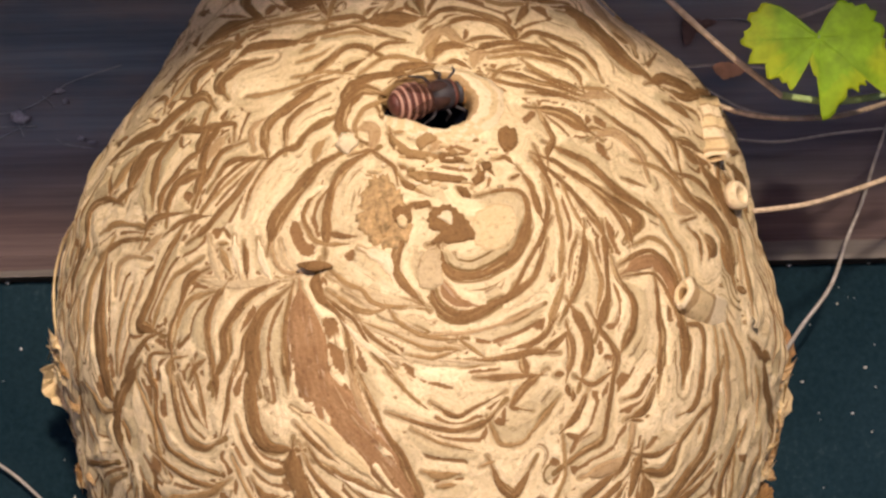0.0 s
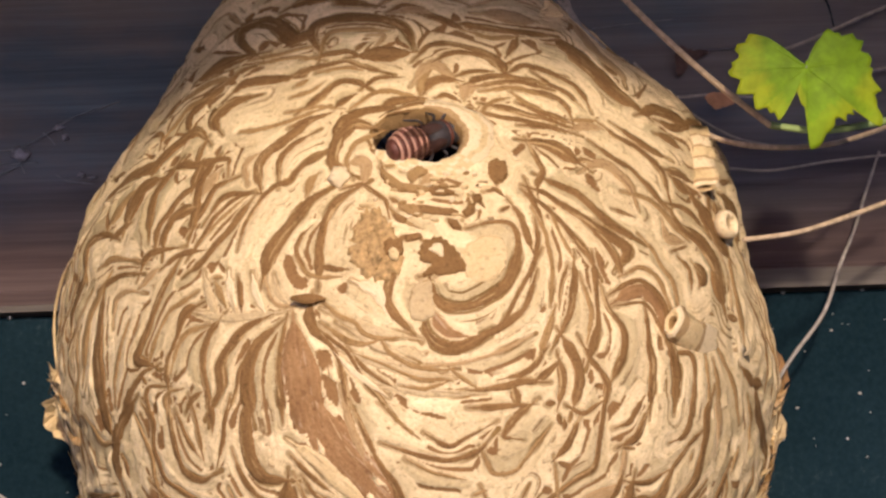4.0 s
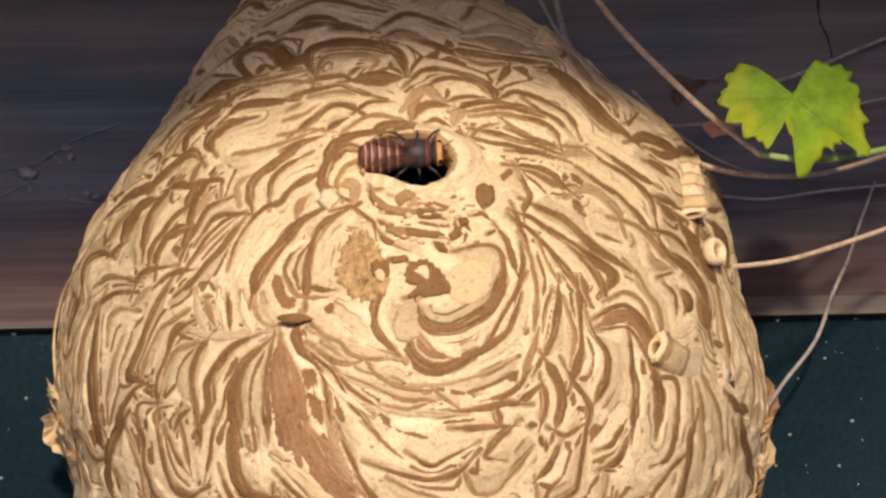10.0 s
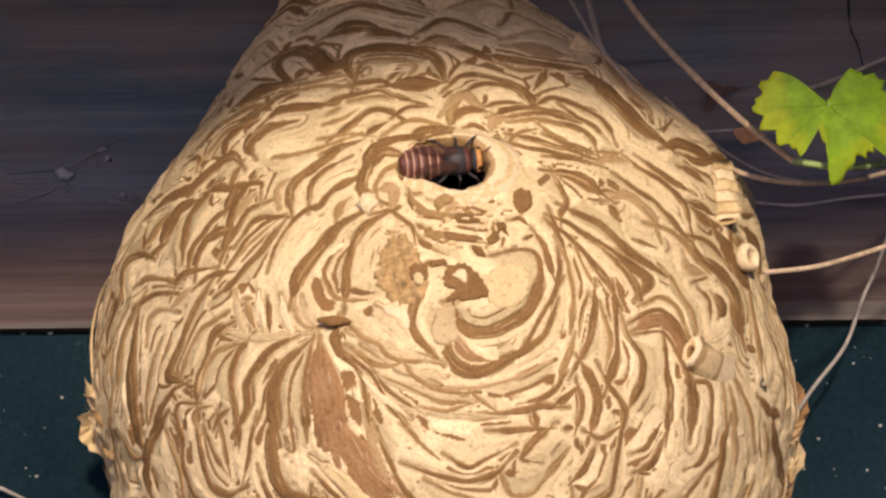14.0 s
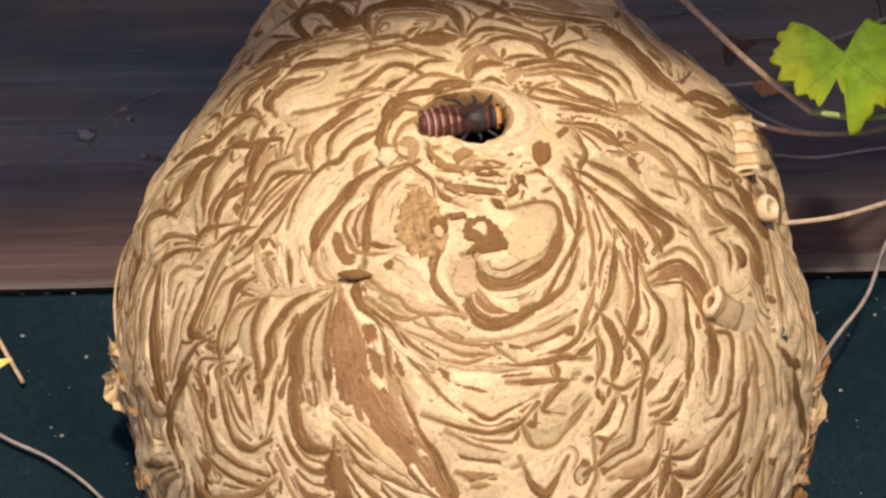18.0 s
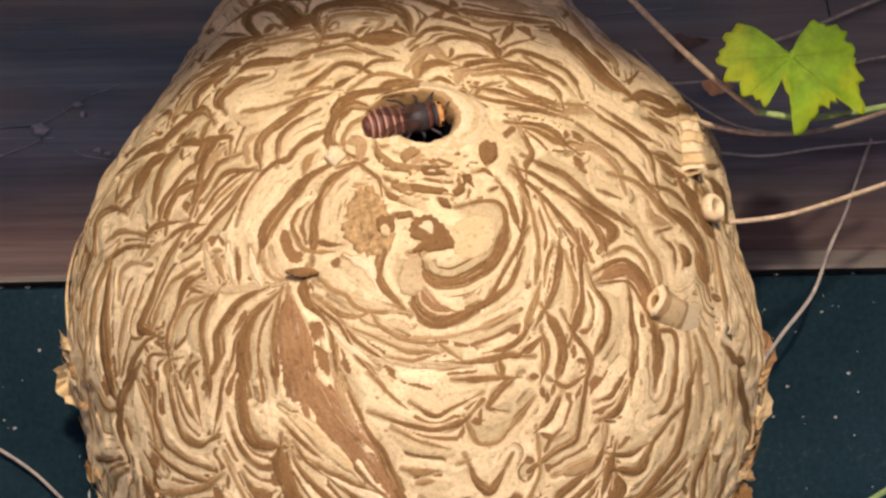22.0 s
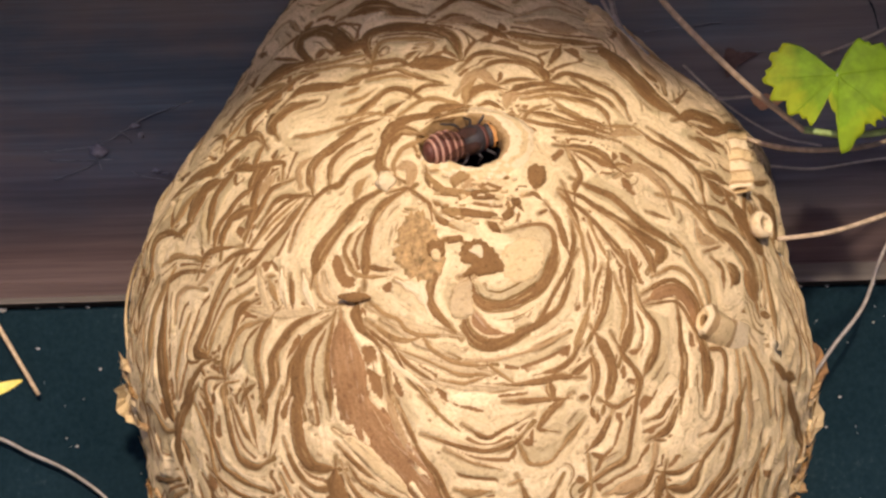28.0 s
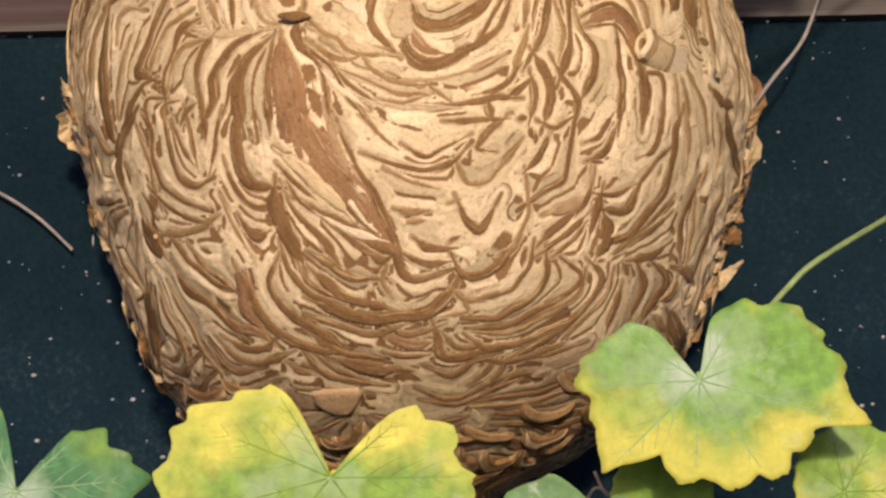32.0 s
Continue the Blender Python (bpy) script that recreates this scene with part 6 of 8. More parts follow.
# ---- further parts of the nest ----
def entrance():
    """The way in: a thick torn lip and a dark tunnel."""
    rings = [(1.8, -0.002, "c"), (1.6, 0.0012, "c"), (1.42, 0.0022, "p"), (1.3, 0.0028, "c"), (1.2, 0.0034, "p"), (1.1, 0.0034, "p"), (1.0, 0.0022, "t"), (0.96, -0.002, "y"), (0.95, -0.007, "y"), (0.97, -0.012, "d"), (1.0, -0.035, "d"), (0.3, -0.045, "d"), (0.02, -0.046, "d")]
    n = 72
    verts, faces, mi = [], [], []
    for k, (grow, out, _) in enumerate(rings):
        for i in range(n):
            a = 2 * math.pi * i / n
            wob = 1 + 0.09 * noise.noise((2.2 * math.cos(a), 2.2 * math.sin(a), k * 0.25)) + 0.06 * noise.noise((7 * math.cos(a), 7 * math.sin(a), k * 0.6))
            dip = max(0.0, -math.sin(a)) * max(0.0, 0.35 - math.cos(a))
            side = 0.55 + 0.45 * math.cos(a)
            g = 1 + (grow - 1) * (0.3 + 0.75 * side ** 1.5) if grow > 1 else grow
            lip = out * (0.1 + 0.95 * side) if out > 0 else out
            verts.append(nest_point(HOLE_PHI + HOLE_W * g * wob * math.cos(a) / 0.134, HOLE_Z + HOLE_H * g * wob * math.sin(a) * (1 - (0.62 if grow <= 1.12 else 0.2) * min(1, dip)), lip))
    order = "cpydbt"
    # the tunnel's shade is put into its near-black blue colour
    hues = [PAPER["c"], PAPER["p"], PAPER["y"], plain("shaded_hollow", (0.011, 0.013, 0.024), 0.95, 0.05), PAPER["b"], PAPER["t"]]
    for k in range(len(rings) - 1):
        for i in range(n):
            j = (i + 1) % n
            faces.append((k * n + i, (k + 1) * n + i, (k + 1) * n + j, k * n + j))
            hue, a = rings[k + 1][2], 360 * i / n
            if k < 6 and 78 < a < 212:
                hue = "bbtbbcb"[k]
            elif k < 6 and 212 <= a < 318:
                hue = "c" if noise.noise((a * 0.12, k * 0.9, 4)) > -0.1 else "p"
            mi.append(order.index(hue))
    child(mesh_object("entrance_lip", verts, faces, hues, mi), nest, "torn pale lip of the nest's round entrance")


entrance()


def roll(start, end, r0, r1, inside, rings=6, flat=0.8, seed=1, label=""):
    """A rolled paper tube lying on the nest, open and dark at its start, with strips round it."""
    a, b = Vector(start), Vector(end)
    ahead = (b - a).normalized()
    u = ahead.cross(Vector((0, -1, 0))).normalized()
    w = u.cross(ahead)
    if w.y > 0:
        w = -w
    prof = [(0.08, 0.16, "b"), (0.03, 0.26, "b"), (0.0, 0.42, "y"), (-0.015, 0.72, "c"), (0.03, 0.95, "p")]
    for k in range(rings):
        t = (k + 0.6) / rings
        prof += [(t - 0.16 / rings, 0.97, "t"), (t - 0.08 / rings, 1.0, "cpcpcc"[k % 6]), (t + 0.65 / rings, 0.975, "p" if k % 2 else "c")]
    prof.append((1.02, 0.7, "c"))
    n = 22
    verts, faces, mi = [], [], []
    order = "cpbtgy"
    for k, (t, g, _) in enumerate(prof):
        r = (r0 + (r1 - r0) * max(t, 0)) * g
        c = a.lerp(b, t)
        for i in range(n):
            q = 2 * math.pi * i / n
            wob = 1 + 0.34 * noise.noise((1.5 * math.cos(q) + seed, 1.5 * math.sin(q), k * 0.3)) + 0.11 * noise.noise((6 * math.cos(q) + seed, 6 * math.sin(q), k))
            verts.append(c + r * wob * (math.cos(q) * u + flat * math.sin(q) * w))
    for k in range(len(prof) - 1):
        for i in range(n):
            j = (i + 1) % n
            faces.append((k * n + i, k * n + j, (k + 1) * n + j, (k + 1) * n + i))
            mi.append(order.index(prof[k + 1][2]))
    faces += [tuple(range(n))[::-1], tuple(range((len(prof) - 1) * n, len(prof) * n))]
    mi += [2, 0]
    child(mesh_object("paper_roll", verts, faces, [PAPER[c] for c in order], mi), nest, label)


roll((0.1012, -0.1388, -0.0085), (0.1290, -0.0880, -0.0190), 0.0066, 0.0090, 0, 4, 0.52, 9, "rolled pale paper tube with a dark open end")
roll((0.1212, -0.0924, 0.0501), (0.1173, -0.0721, 0.0752), 0.0068, 0.0078, 0, 5, 0.4, 5, "rolled pale paper tube with a dark open end")


def ring(at, normal, r, thick, mat, name, label, seed=0):
    """A small curled paper ring."""
    n = Vector(normal).normalized()
    u = n.cross(Vector((0, 0, 1))).normalized()
    w = u.cross(n)
    verts, faces = [], []
    for i in range(20):
        a = 2 * math.pi * i / 20
        d = math.cos(a) * u + math.sin(a) * w
        rr = r * (1 + 0.12 * noise.noise((math.cos(a) * 2 + seed, math.sin(a) * 2, 3)))
        for j in range(8):
            b = 2 * math.pi * j / 8
            verts.append(Vector(at) + rr * d + thick * (math.cos(b) * d + 1.8 * math.sin(b) * n))
    for i in range(20):
        for j in range(8):
            faces.append((i * 8 + j, i * 8 + (j + 1) % 8, (i + 1) % 20 * 8 + (j + 1) % 8, (i + 1) % 20 * 8 + j))
    child(mesh_object(name, verts, faces, [mat]), nest, label)


OCHRE = plain("ochre_pulp", (0.39, 0.245, 0.105), 0.9, 0.1, 420, 0.5, 0.0022)
ring((0.1294, -0.0882, 0.0359), (0.75, -0.65, 0.1), 0.0042, 0.0016, PAPER["p"], "paper_curl", "small curled paper ring", 2)


def lump(at, size, mat, name, label, seed):
    bm = bmesh.new()
    bmesh.ops.create_icosphere(bm, subdivisions=3, radius=1)
    for v in bm.verts:
        v.co *= 1 + 0.4 * noise.noise(v.co * 1.6 + Vector((seed, 0, 0))) + 0.22 * noise.noise(v.co * 4.5 + Vector((seed, 3, 0)))
        v.co = Vector((v.co.x * size[0], v.co.y * size[1] * 0.55, v.co.z * size[2])) + Vector(at)
    part(name, bm, mat, nest, label)


lump((-0.0205, -0.1559, 0.0469), (0.0036, 0.004, 0.0036), PAPER["p"], "paper_knob", "pale paper knob", 8)
lump((-0.0330, -0.1671, 0.0004), (0.0055, 0.002, 0.0018), PAPER["b"], "paper_knob", "dark tip of a paper tube", 13)

def patch(outline, mat, layer, seed, label="", ragged=1.0):
    """A small irregular scrap of paper lying on the nest: a low dome inside a rounded outline of degrees round and mm of height."""
    ends = [Vector((radians(p) * 0.134, z / 1000, 0)) for p, z in outline]
    way = spline(ends + ends[:1], 7)[:-1]
    mid = sum(way, Vector()) / len(way)
    base = 0.0006 * layer
    verts, faces = [], []
    n = len(way)
    shape = ((1.03, -0.0022), (0.98, 0.0), (0.85, 0.0003), (0.55, 0.0005), (0.25, 0.0006), (0.02, 0.0006))
    for k, (s, h) in enumerate(shape):
        for i, q in enumerate(way):
            rag = 1 + ragged * (0.2 * noise.noise((q.x * 700, q.y * 700, seed)) + 0.16 * noise.noise((q.x * 1900, q.y * 1900, seed + 5)))
            c = mid + (q - mid) * s * (rag if s > 0.8 else 1)
            verts.append(nest_point(c.x / 0.134, c.y, base + h + 0.0005 * noise.noise((c.x * 420, c.y * 420, seed))))
    for k in range(len(shape) - 1):
        for i in range(n):
            j = (i + 1) % n
            faces.append((k * n + i, k * n + j, (k + 1) * n + j, (k + 1) * n + i))
    child(mesh_object("paper_patch", verts, faces, [mat]), nest, label)


patch([(-0.2, 16.2), (1.0, 19.9), (2.7, 20.6), (3.9, 19.0), (5.4, 15.1), (6.6, 9.6), (5.8, 7.9), (2.5, 6.8), (0.1, 6.9), (1.4, 10.8), (0.0, 11.9)], PAPER["b"], 3, 0, "brown three-cornered paper flap")
patch([(1.2, 16.2), (2.2, 18.4), (3.1, 17.3), (3.1, 12.9), (2.4, 14.0)], PAPER["p"], 4.2, 1)
patch([(-8.5, 31.4), (-6.4, 33.9), (-4.5, 28.7), (-3.4, 22.0), (-2.6, 15.3), (-3.2, 8.8), (-5.5, 6.2), (-7.9, 7.0), (-9.9, 13.8), (-9.8, 22.6)], OCHRE, 2.4, 2, "rough tan patch of fresh pulp")
patch([(-7.4, 22.7), (-6.3, 24.4), (-5.5, 19.9), (-5.5, 13.3), (-6.4, 10.1), (-7.4, 15.7)], OCHRE, 4.4, 3)
patch([(-5.1, 19.8), (-3.8, 20.9), (-2.6, 19.2), (-2.5, 15.3), (-3.7, 13.6), (-5.0, 15.5)], PAPER["b"], 4.6, 4)
patch([(-4.5, 16.1), (-3.7, 17.5), (-2.9, 15.3), (-3.4, 12.7), (-4.3, 13.2)], PAPER["c"], 5.4, 5)
patch([(-1.1, 47.8), (0.6, 49.2), (1.6, 46.4), (0.3, 44.6), (-0.8, 42.3), (-1.5, 45.1)], PAPER["y"], 3, 6)
patch([(-5.7, 49.1), (-4.3, 44.8), (-1.7, 41.1), (2.1, 39.9), (0.8, 38.3), (-2.6, 39.6), (-4.9, 43.7)], PAPER["y"], 3, 7)
patch([(1.7, 39.9), (5.5, 38.7), (4.2, 37.1), (2.1, 37.6)], PAPER["b"], 3, 8)
patch([(8.0, 37.2), (9.1, 37.7), (9.5, 35.4), (8.4, 34.2)], PAPER["b"], 3, 9)
patch([(6.3, 30.7), (7.9, 33.5), (8.3, 30.7), (6.9, 28.4)], PAPER["b"], 3, 10)
patch([(4.0, 28.4), (5.4, 27.3), (6.0, 23.9), (4.8, 24.3)], PAPER["b"], 3, 11)
patch([(-3.8, 30.9), (-1.8, 28.6), (-2.2, 26.8), (-3.4, 28.2)], PAPER["b"], 3, 12)
patch([(0.3, 33.0), (2.8, 31.6), (5.3, 31.6), (5.1, 29.3), (2.0, 29.8), (-0.5, 31.2)], PAPER["b"], 3, 13)
patch([(11.1, 49.9), (12.5, 51.4), (14.0, 49.6), (13.8, 45.0), (12.1, 42.0), (11.1, 44.7)], PAPER["b"], 3.4, 14)
patch([(-3.0, 32.7), (-1.8, 34.3), (-0.1, 33.0), (0.7, 29.6), (-0.5, 29.0)], PAPER["y"], 2.8, 15)
patch([(-2.2, 21.9), (-0.2, 22.7), (0.2, 20.9), (-1.8, 19.6)], PAPER["b"], 3, 16)
patch([(-1.9, -2.0), (-0.7, 2.2), (1.3, 4.7), (1.5, -2.1), (1.6, -8.5), (-1.5, -8.8)], PAPER["g"], 2.6, 17)

pick = random.Random(77)
for k in range(34):
    px, pz = pick.uniform(-0.019, 0.027), pick.uniform(-0.034, -0.014)
    wide, tall = pick.uniform(0.0006, 0.0022), pick.uniform(0.0004, 0.0012)
    rim = [(math.degrees((px + wide * math.cos(a) * pick.uniform(0.6, 1.3)) / 0.134), 1000 * (HOLE_Z + pz + tall * math.sin(a) * pick.uniform(0.6, 1.3))) for a in (5.6, 4.5, 3.5, 2.5, 1.5, 0.5)]
    patch(rim, PAPER[pick.choice("ppccybyg")], pick.uniform(2.4, 3.4), 100 + k)
patch([(6.7, 18.4), (9.7, 21.4), (12.1, 19.7), (12.5, 12.7), (11.0, 6.1), (8.1, 3.9), (6.1, 6.8), (5.8, 12.9)], PAPER["c"], 2.7, 44, "", 0.35)
patch([(-22.5, -140.3), (-16.9, -139.3), (-11.4, -140.0), (-13.2, -146.2), (-17.1, -149.2), (-22.3, -145.0)], PAPER["t"], 4, 40, "tan paper flap", 0.3)


def flake(points, thick, mat, seed, label="", pointed=False):
    """A torn scrap of paper: a bent, ragged sheet between two ends, broad in the middle."""
    line = spline(points, 7)
    rnd = random.Random(seed)
    verts, faces = [], []
    for k, q in enumerate(line):
        s = k / (len(line) - 1)
        ahead = (line[min(k + 1, len(line) - 1)] - line[max(k - 1, 0)]).normalized()
        side = ahead.cross(Vector((0.25, -1, 0.1))).normalized()
        w = thick * (0.35 + math.sin(math.pi * min(1, 0.18 + s * 0.9))) * (1 + 0.22 * rnd.uniform(-1, 1))
        if pointed:
            w *= 1.05 - s
        back = Vector((0, 0.0012, 0))
        for c in (-1, -0.3, 0.35, 1):
            verts.append(q + side * w * c + Vector((0, -0.0012 * (1 - c * c) + 0.0008 * rnd.uniform(-1, 1), 0)))
        for c in (1, -1):
            verts.append(q + side * w * c * 0.97 + back)
    m = 6
    for k in range(len(line) - 1):
        for c in range(m):
            faces.append((k * m + c, k * m + (c + 1) % m, (k + 1) * m + (c + 1) % m, (k + 1) * m + c))
    faces += [tuple(range(m))[::-1], tuple(range((len(line) - 1) * m, len(line) * m))]
    child(mesh_object("paper_flake", verts, faces, [mat], smooth=False), nest, label)


flake([(0.0641, -0.0946, 0.1147), (0.0642, -0.0850, 0.1215), (0.0636, -0.0870, 0.1276)], 0.0045, PAPER["g"], 1, "upright torn fin of grey paper")
flake([(0.1482, -0.0100, -0.0233), (0.1520, -0.0120, -0.0281), (0.1524, -0.0100, -0.0380)], 0.003, PAPER["t"], 2)
flake([(0.1446, -0.0120, -0.0599), (0.1485, -0.0120, -0.0660), (0.1508, -0.0120, -0.0677)], 0.002, PAPER["t"], 4)
flake([(0.1419, -0.0120, -0.0695), (0.1466, -0.0120, -0.0744), (0.1491, -0.0120, -0.0773)], 0.003, PAPER["b"], 5)
flake([(0.1343, -0.0200, -0.0989), (0.1415, -0.0220, -0.0917), (0.1493, -0.0220, -0.0851)], 0.002, PAPER["g"], 6, "ragged torn paper flake")
flake([(-0.0894, -0.0200, -0.1248), (-0.0912, -0.0200, -0.1343), (-0.0880, -0.0200, -0.1427)], 0.0035, PAPER["b"], 9, "ragged brown paper flake")
flake([(-0.0929, -0.0200, -0.1152), (-0.0972, -0.0200, -0.1151), (-0.0987, -0.0200, -0.1203)], 0.0028, PAPER["t"], 10)
flake([(-0.1042, -0.0100, -0.0877), (-0.1083, -0.0100, -0.0876), (-0.1066, -0.0100, -0.0924)], 0.002, PAPER["t"], 11)
flake([(-0.1341, 0.0000, -0.0094), (-0.1391, -0.0020, -0.0071), (-0.1429, -0.0020, -0.0052)], 0.0012, PAPER["c"], 12, "stray straw stuck to the paper")
flake([(-0.1365, 0.0000, -0.0122), (-0.1382, -0.0020, -0.0124), (-0.1398, -0.0020, -0.0112)], 0.0011, PAPER["p"], 13)
flake([(-0.1327, 0.0000, -0.0130), (-0.1351, -0.0040, -0.0181), (-0.1335, -0.0020, -0.0250)], 0.004, PAPER["g"], 14)

for side, low, high, count in ((1, -0.15, -0.02, 44), (-1, -0.15, 0.0, 26)):
    pick = random.Random(40 + side)
    for k in range(count):
        z = low + (high - low) * (k + pick.random()) / count
        phi = side * radians(pick.uniform(74, 90))
        a = nest_point(phi, z, -0.002)
        b = nest_point(phi + side * 0.01, z + pick.uniform(-0.002, 0.004), pick.uniform(0.0015, 0.003))
        c = nest_point(phi + side * 0.02, z + pick.choice((-1, 1, 1)) * pick.uniform(0.004, 0.010), pick.uniform(0.002, 0.0055))
        flake([a, b, c], pick.uniform(0.0014, 0.0032), PAPER[pick.choice("gcgytb")], 50 + k, pointed=True)

flake([nest_point(radians(-88), -0.012, -0.001), nest_point(radians(-93), -0.02, 0.003), nest_point(radians(-93), -0.033, 0.002)], 0.0055, PAPER["c"], 31, "pale folded paper flap at the nest's edge")
flake([nest_point(radians(84), -0.026, -0.003), nest_point(radians(88), -0.035, 0.001), nest_point(radians(88), -0.047, 0.002)], 0.0045, PAPER["g"], 32, "broad ragged paper flap at the nest's edge")
flake([nest_point(radians(88), -0.006, -0.001), nest_point(radians(92), -0.012, 0.004), nest_point(radians(92), -0.022, 0.004)], 0.0045, PAPER["r"], 33, "brown ragged paper flap")
loop = tube("paper_loop", [nest_point(radians(-74), 0.041, 0.0), nest_point(radians(-82), 0.034, 0.003), nest_point(radians(-86), 0.02, 0.003), nest_point(radians(-87), 0.004, 0.0025), nest_point(radians(-86), -0.01, 0.0)], 0.0007, 0.0006, PAPER["c"], 8, 6, 0.2, 5)
child(loop, nest, "thin curled paper edge")

# ---- the hornet ----
SHELL = plain("dark_brown_shell", (0.105, 0.036, 0.024), 0.5, 0.35, 500, 0.4, 0.0002)
BLACK = plain("black_shell", (0.038, 0.030, 0.031), 0.55, 0.3, 500, 0.4, 0.0002)
PINK = plain("pale_band", (0.42, 0.225, 0.155), 0.55, 0.4, 500, 0.25, 0.0002)
AMBER = plain("amber_shell", (0.55, 0.25, 0.06), 0.5, 0.5, 500, 0.25, 0.0002)
EYE = plain("dark_eye", (0.03, 0.012, 0.008), 0.15, 0.6, 300, 0.2, 0.0001)


def wing_material():
    m, t, b = material("smoky_wing", 0.55, 0.2)
    v = coords(t, (1, 3, 1))
    f = noise_out(t, v, 260, 3)
    t.links.new(ramp(t, f, [(0.35, (0.06, 0.024, 0.016)), (0.65, (0.12, 0.05, 0.03))]), b.inputs["Base Color"])
    b.inputs["Alpha"].default_value = 0.3
    return m


WING = wing_material()
hornet = new("hornet")
tagged(hornet, "brown hornet with pale abdomen bands and amber head", "hornet")


def turned(name, profile, mat, parent, flat=0.85, sides=20, label=""):
    """A body along x from stations of (x, radius), a little flattened."""
    verts, faces = [], []
    for x, r in profile:
        for i in range(sides):
            a = 2 * math.pi * i / sides
            verts.append((x, flat * r * math.sin(a), r * math.cos(a)))
    for k in range(len(profile) - 1):
        for i in range(sides):
            j = (i + 1) % sides
            faces.append((k * sides + i, k * sides + j, (k + 1) * sides + j, (k + 1) * sides + i))
    faces += [tuple(range(sides))[::-1], tuple(range((len(profile) - 1) * sides, len(profile) * sides))]
    return child(mesh_object(name, verts, faces, [mat]), parent, label)


def girth(x):
    """Half thickness of the abdomen along its length, in metres."""
    s = (x + 0.0195) / 0.0175
    return 0.0069 * math.sin(math.pi * min(1.0, max(0.0, 0.06 + 0.86 * s))) ** 0.62


cuts = [-0.0192, -0.0172, -0.0148, -0.0120, -0.0086, -0.0052, -0.0022]
for n, (a, b) in enumerate(zip(cuts, cuts[1:])):
    m = (a + b) / 2
    seg = turned("abdomen_segment", [(a, girth(a) * 0.92), (a + 0.0005, girth(a + 0.0005) * 1.03), (m, girth(m) * 1.03), (b - 0.0004, girth(b - 0.0004) * 0.99), (b, girth(b) * 0.9)], SHELL, hornet)
    if n:
        turned("pale_band", [(a + 0.0002, girth(a + 0.0002) * 1.0), (a + 0.0004, girth(a + 0.0004) * 1.045), (a + 0.0009, girth(a + 0.0009) * 1.045), (a + 0.0012, girth(a + 0.0012) * 1.0)], PINK, seg, label="pale pink band")
thorax = turned("thorax", [(-0.0028, 0.0018), (-0.0018, 0.0042), (0.0004, 0.0057), (0.0034, 0.0060), (0.0064, 0.0052), (0.0082, 0.0036), (0.0088, 0.0018)], BLACK, hornet, 0.9)
turned("shoulder_plate", [(0.0058, 0.0054), (0.0064, 0.0056), (0.0078, 0.0044), (0.0082, 0.0036)], SHELL, thorax, 0.92)
bm = bmesh.new()
bmesh.ops.create_uvsphere(bm, u_segments=20, v_segments=14, radius=1)
for v in bm.verts:
    v.co = Vector((0.0103 + 0.0026 * v.co.x, 0.0036 * v.co.y, 0.0050 * v.co.z))
head = part("head", bm, BLACK, hornet, "dark head with an amber face band")
turned("face_band", [(0.0102, 0.0048), (0.0103, 0.00525), (0.0114, 0.0051), (0.0121, 0.0046), (0.0123, 0.0038)], AMBER, head, 0.85, label="amber band")
for s in (-1, 1):
    bm = bmesh.new()
    bmesh.ops.create_uvsphere(bm, u_segments=14, v_segments=10, radius=1)
    for v in bm.verts:
        v.co = Vector((0.0112 + 0.0013 * v.co.x, -0.0012 + 0.0022 * v.co.y, s * 0.0036 + 0.0011 * v.co.z))
    part("eye", bm, EYE, head, "dark kidney-shaped eye")
    feeler = tube("antenna", [(0.012, -0.002, s * 0.0014), (0.0138, -0.0034, s * 0.0022), (0.0155, -0.0024, s * 0.0036), (0.0166, 0.0, s * 0.0044)], 0.0003, 0.00022, SHELL, 5, 6)
    child(feeler, head)
    jaw = tube("mandible", [(0.0118, 0.0018, s * 0.0014), (0.0134, 0.0024, s * 0.0012), (0.0142, 0.0026, s * 0.0002)], 0.0009, 0.0004, SHELL, 4, 6)
    child(jaw, head)
    # folded wing along the back
    vs, fs = [], []
    for k in range(13):
        u = k / 12
        half = 0.0024 * (math.sin(math.pi * min(1, 0.12 + 0.85 * u)) ** 0.7)
        for c in (-1, 0, 1):
            vs.append((0.003 - 0.0175 * u, -0.0050 - 0.0010 * u + 0.0012 * (c * s > 0) - 0.0004 * (1 - c * c), s * (0.0030 + 0.0012 * u) + c * half))
    for k in range(12):
        for c in range(2):
            fs.append((k * 3 + c, k * 3 + c + 1, (k + 1) * 3 + c + 1, (k + 1) * 3 + c))
    wing = mesh_object("wing", vs, fs, [WING])
    mod = wing.modifiers.new("thickness", "SOLIDIFY")
    mod.thickness = 0.00012
    child(wing, hornet, "folded smoky brown wing")
    for k, (x0, fore) in enumerate(((0.006, 0.005), (0.003, 0.0005), (0.0, -0.006))):
        leg = tube("leg", [(x0, 0.001, s * 0.0032), (x0 + 0.3 * fore, -0.0004, s * 0.0056), (x0 + 0.7 * fore, -0.0016, s * 0.0076), (x0 + 1.0 * fore, 0.0014, s * 0.0088), (x0 + 1.2 * fore, 0.003, s * 0.0096)], 0.0007, 0.00035, BLACK, 5, 7)
        child(leg, hornet)


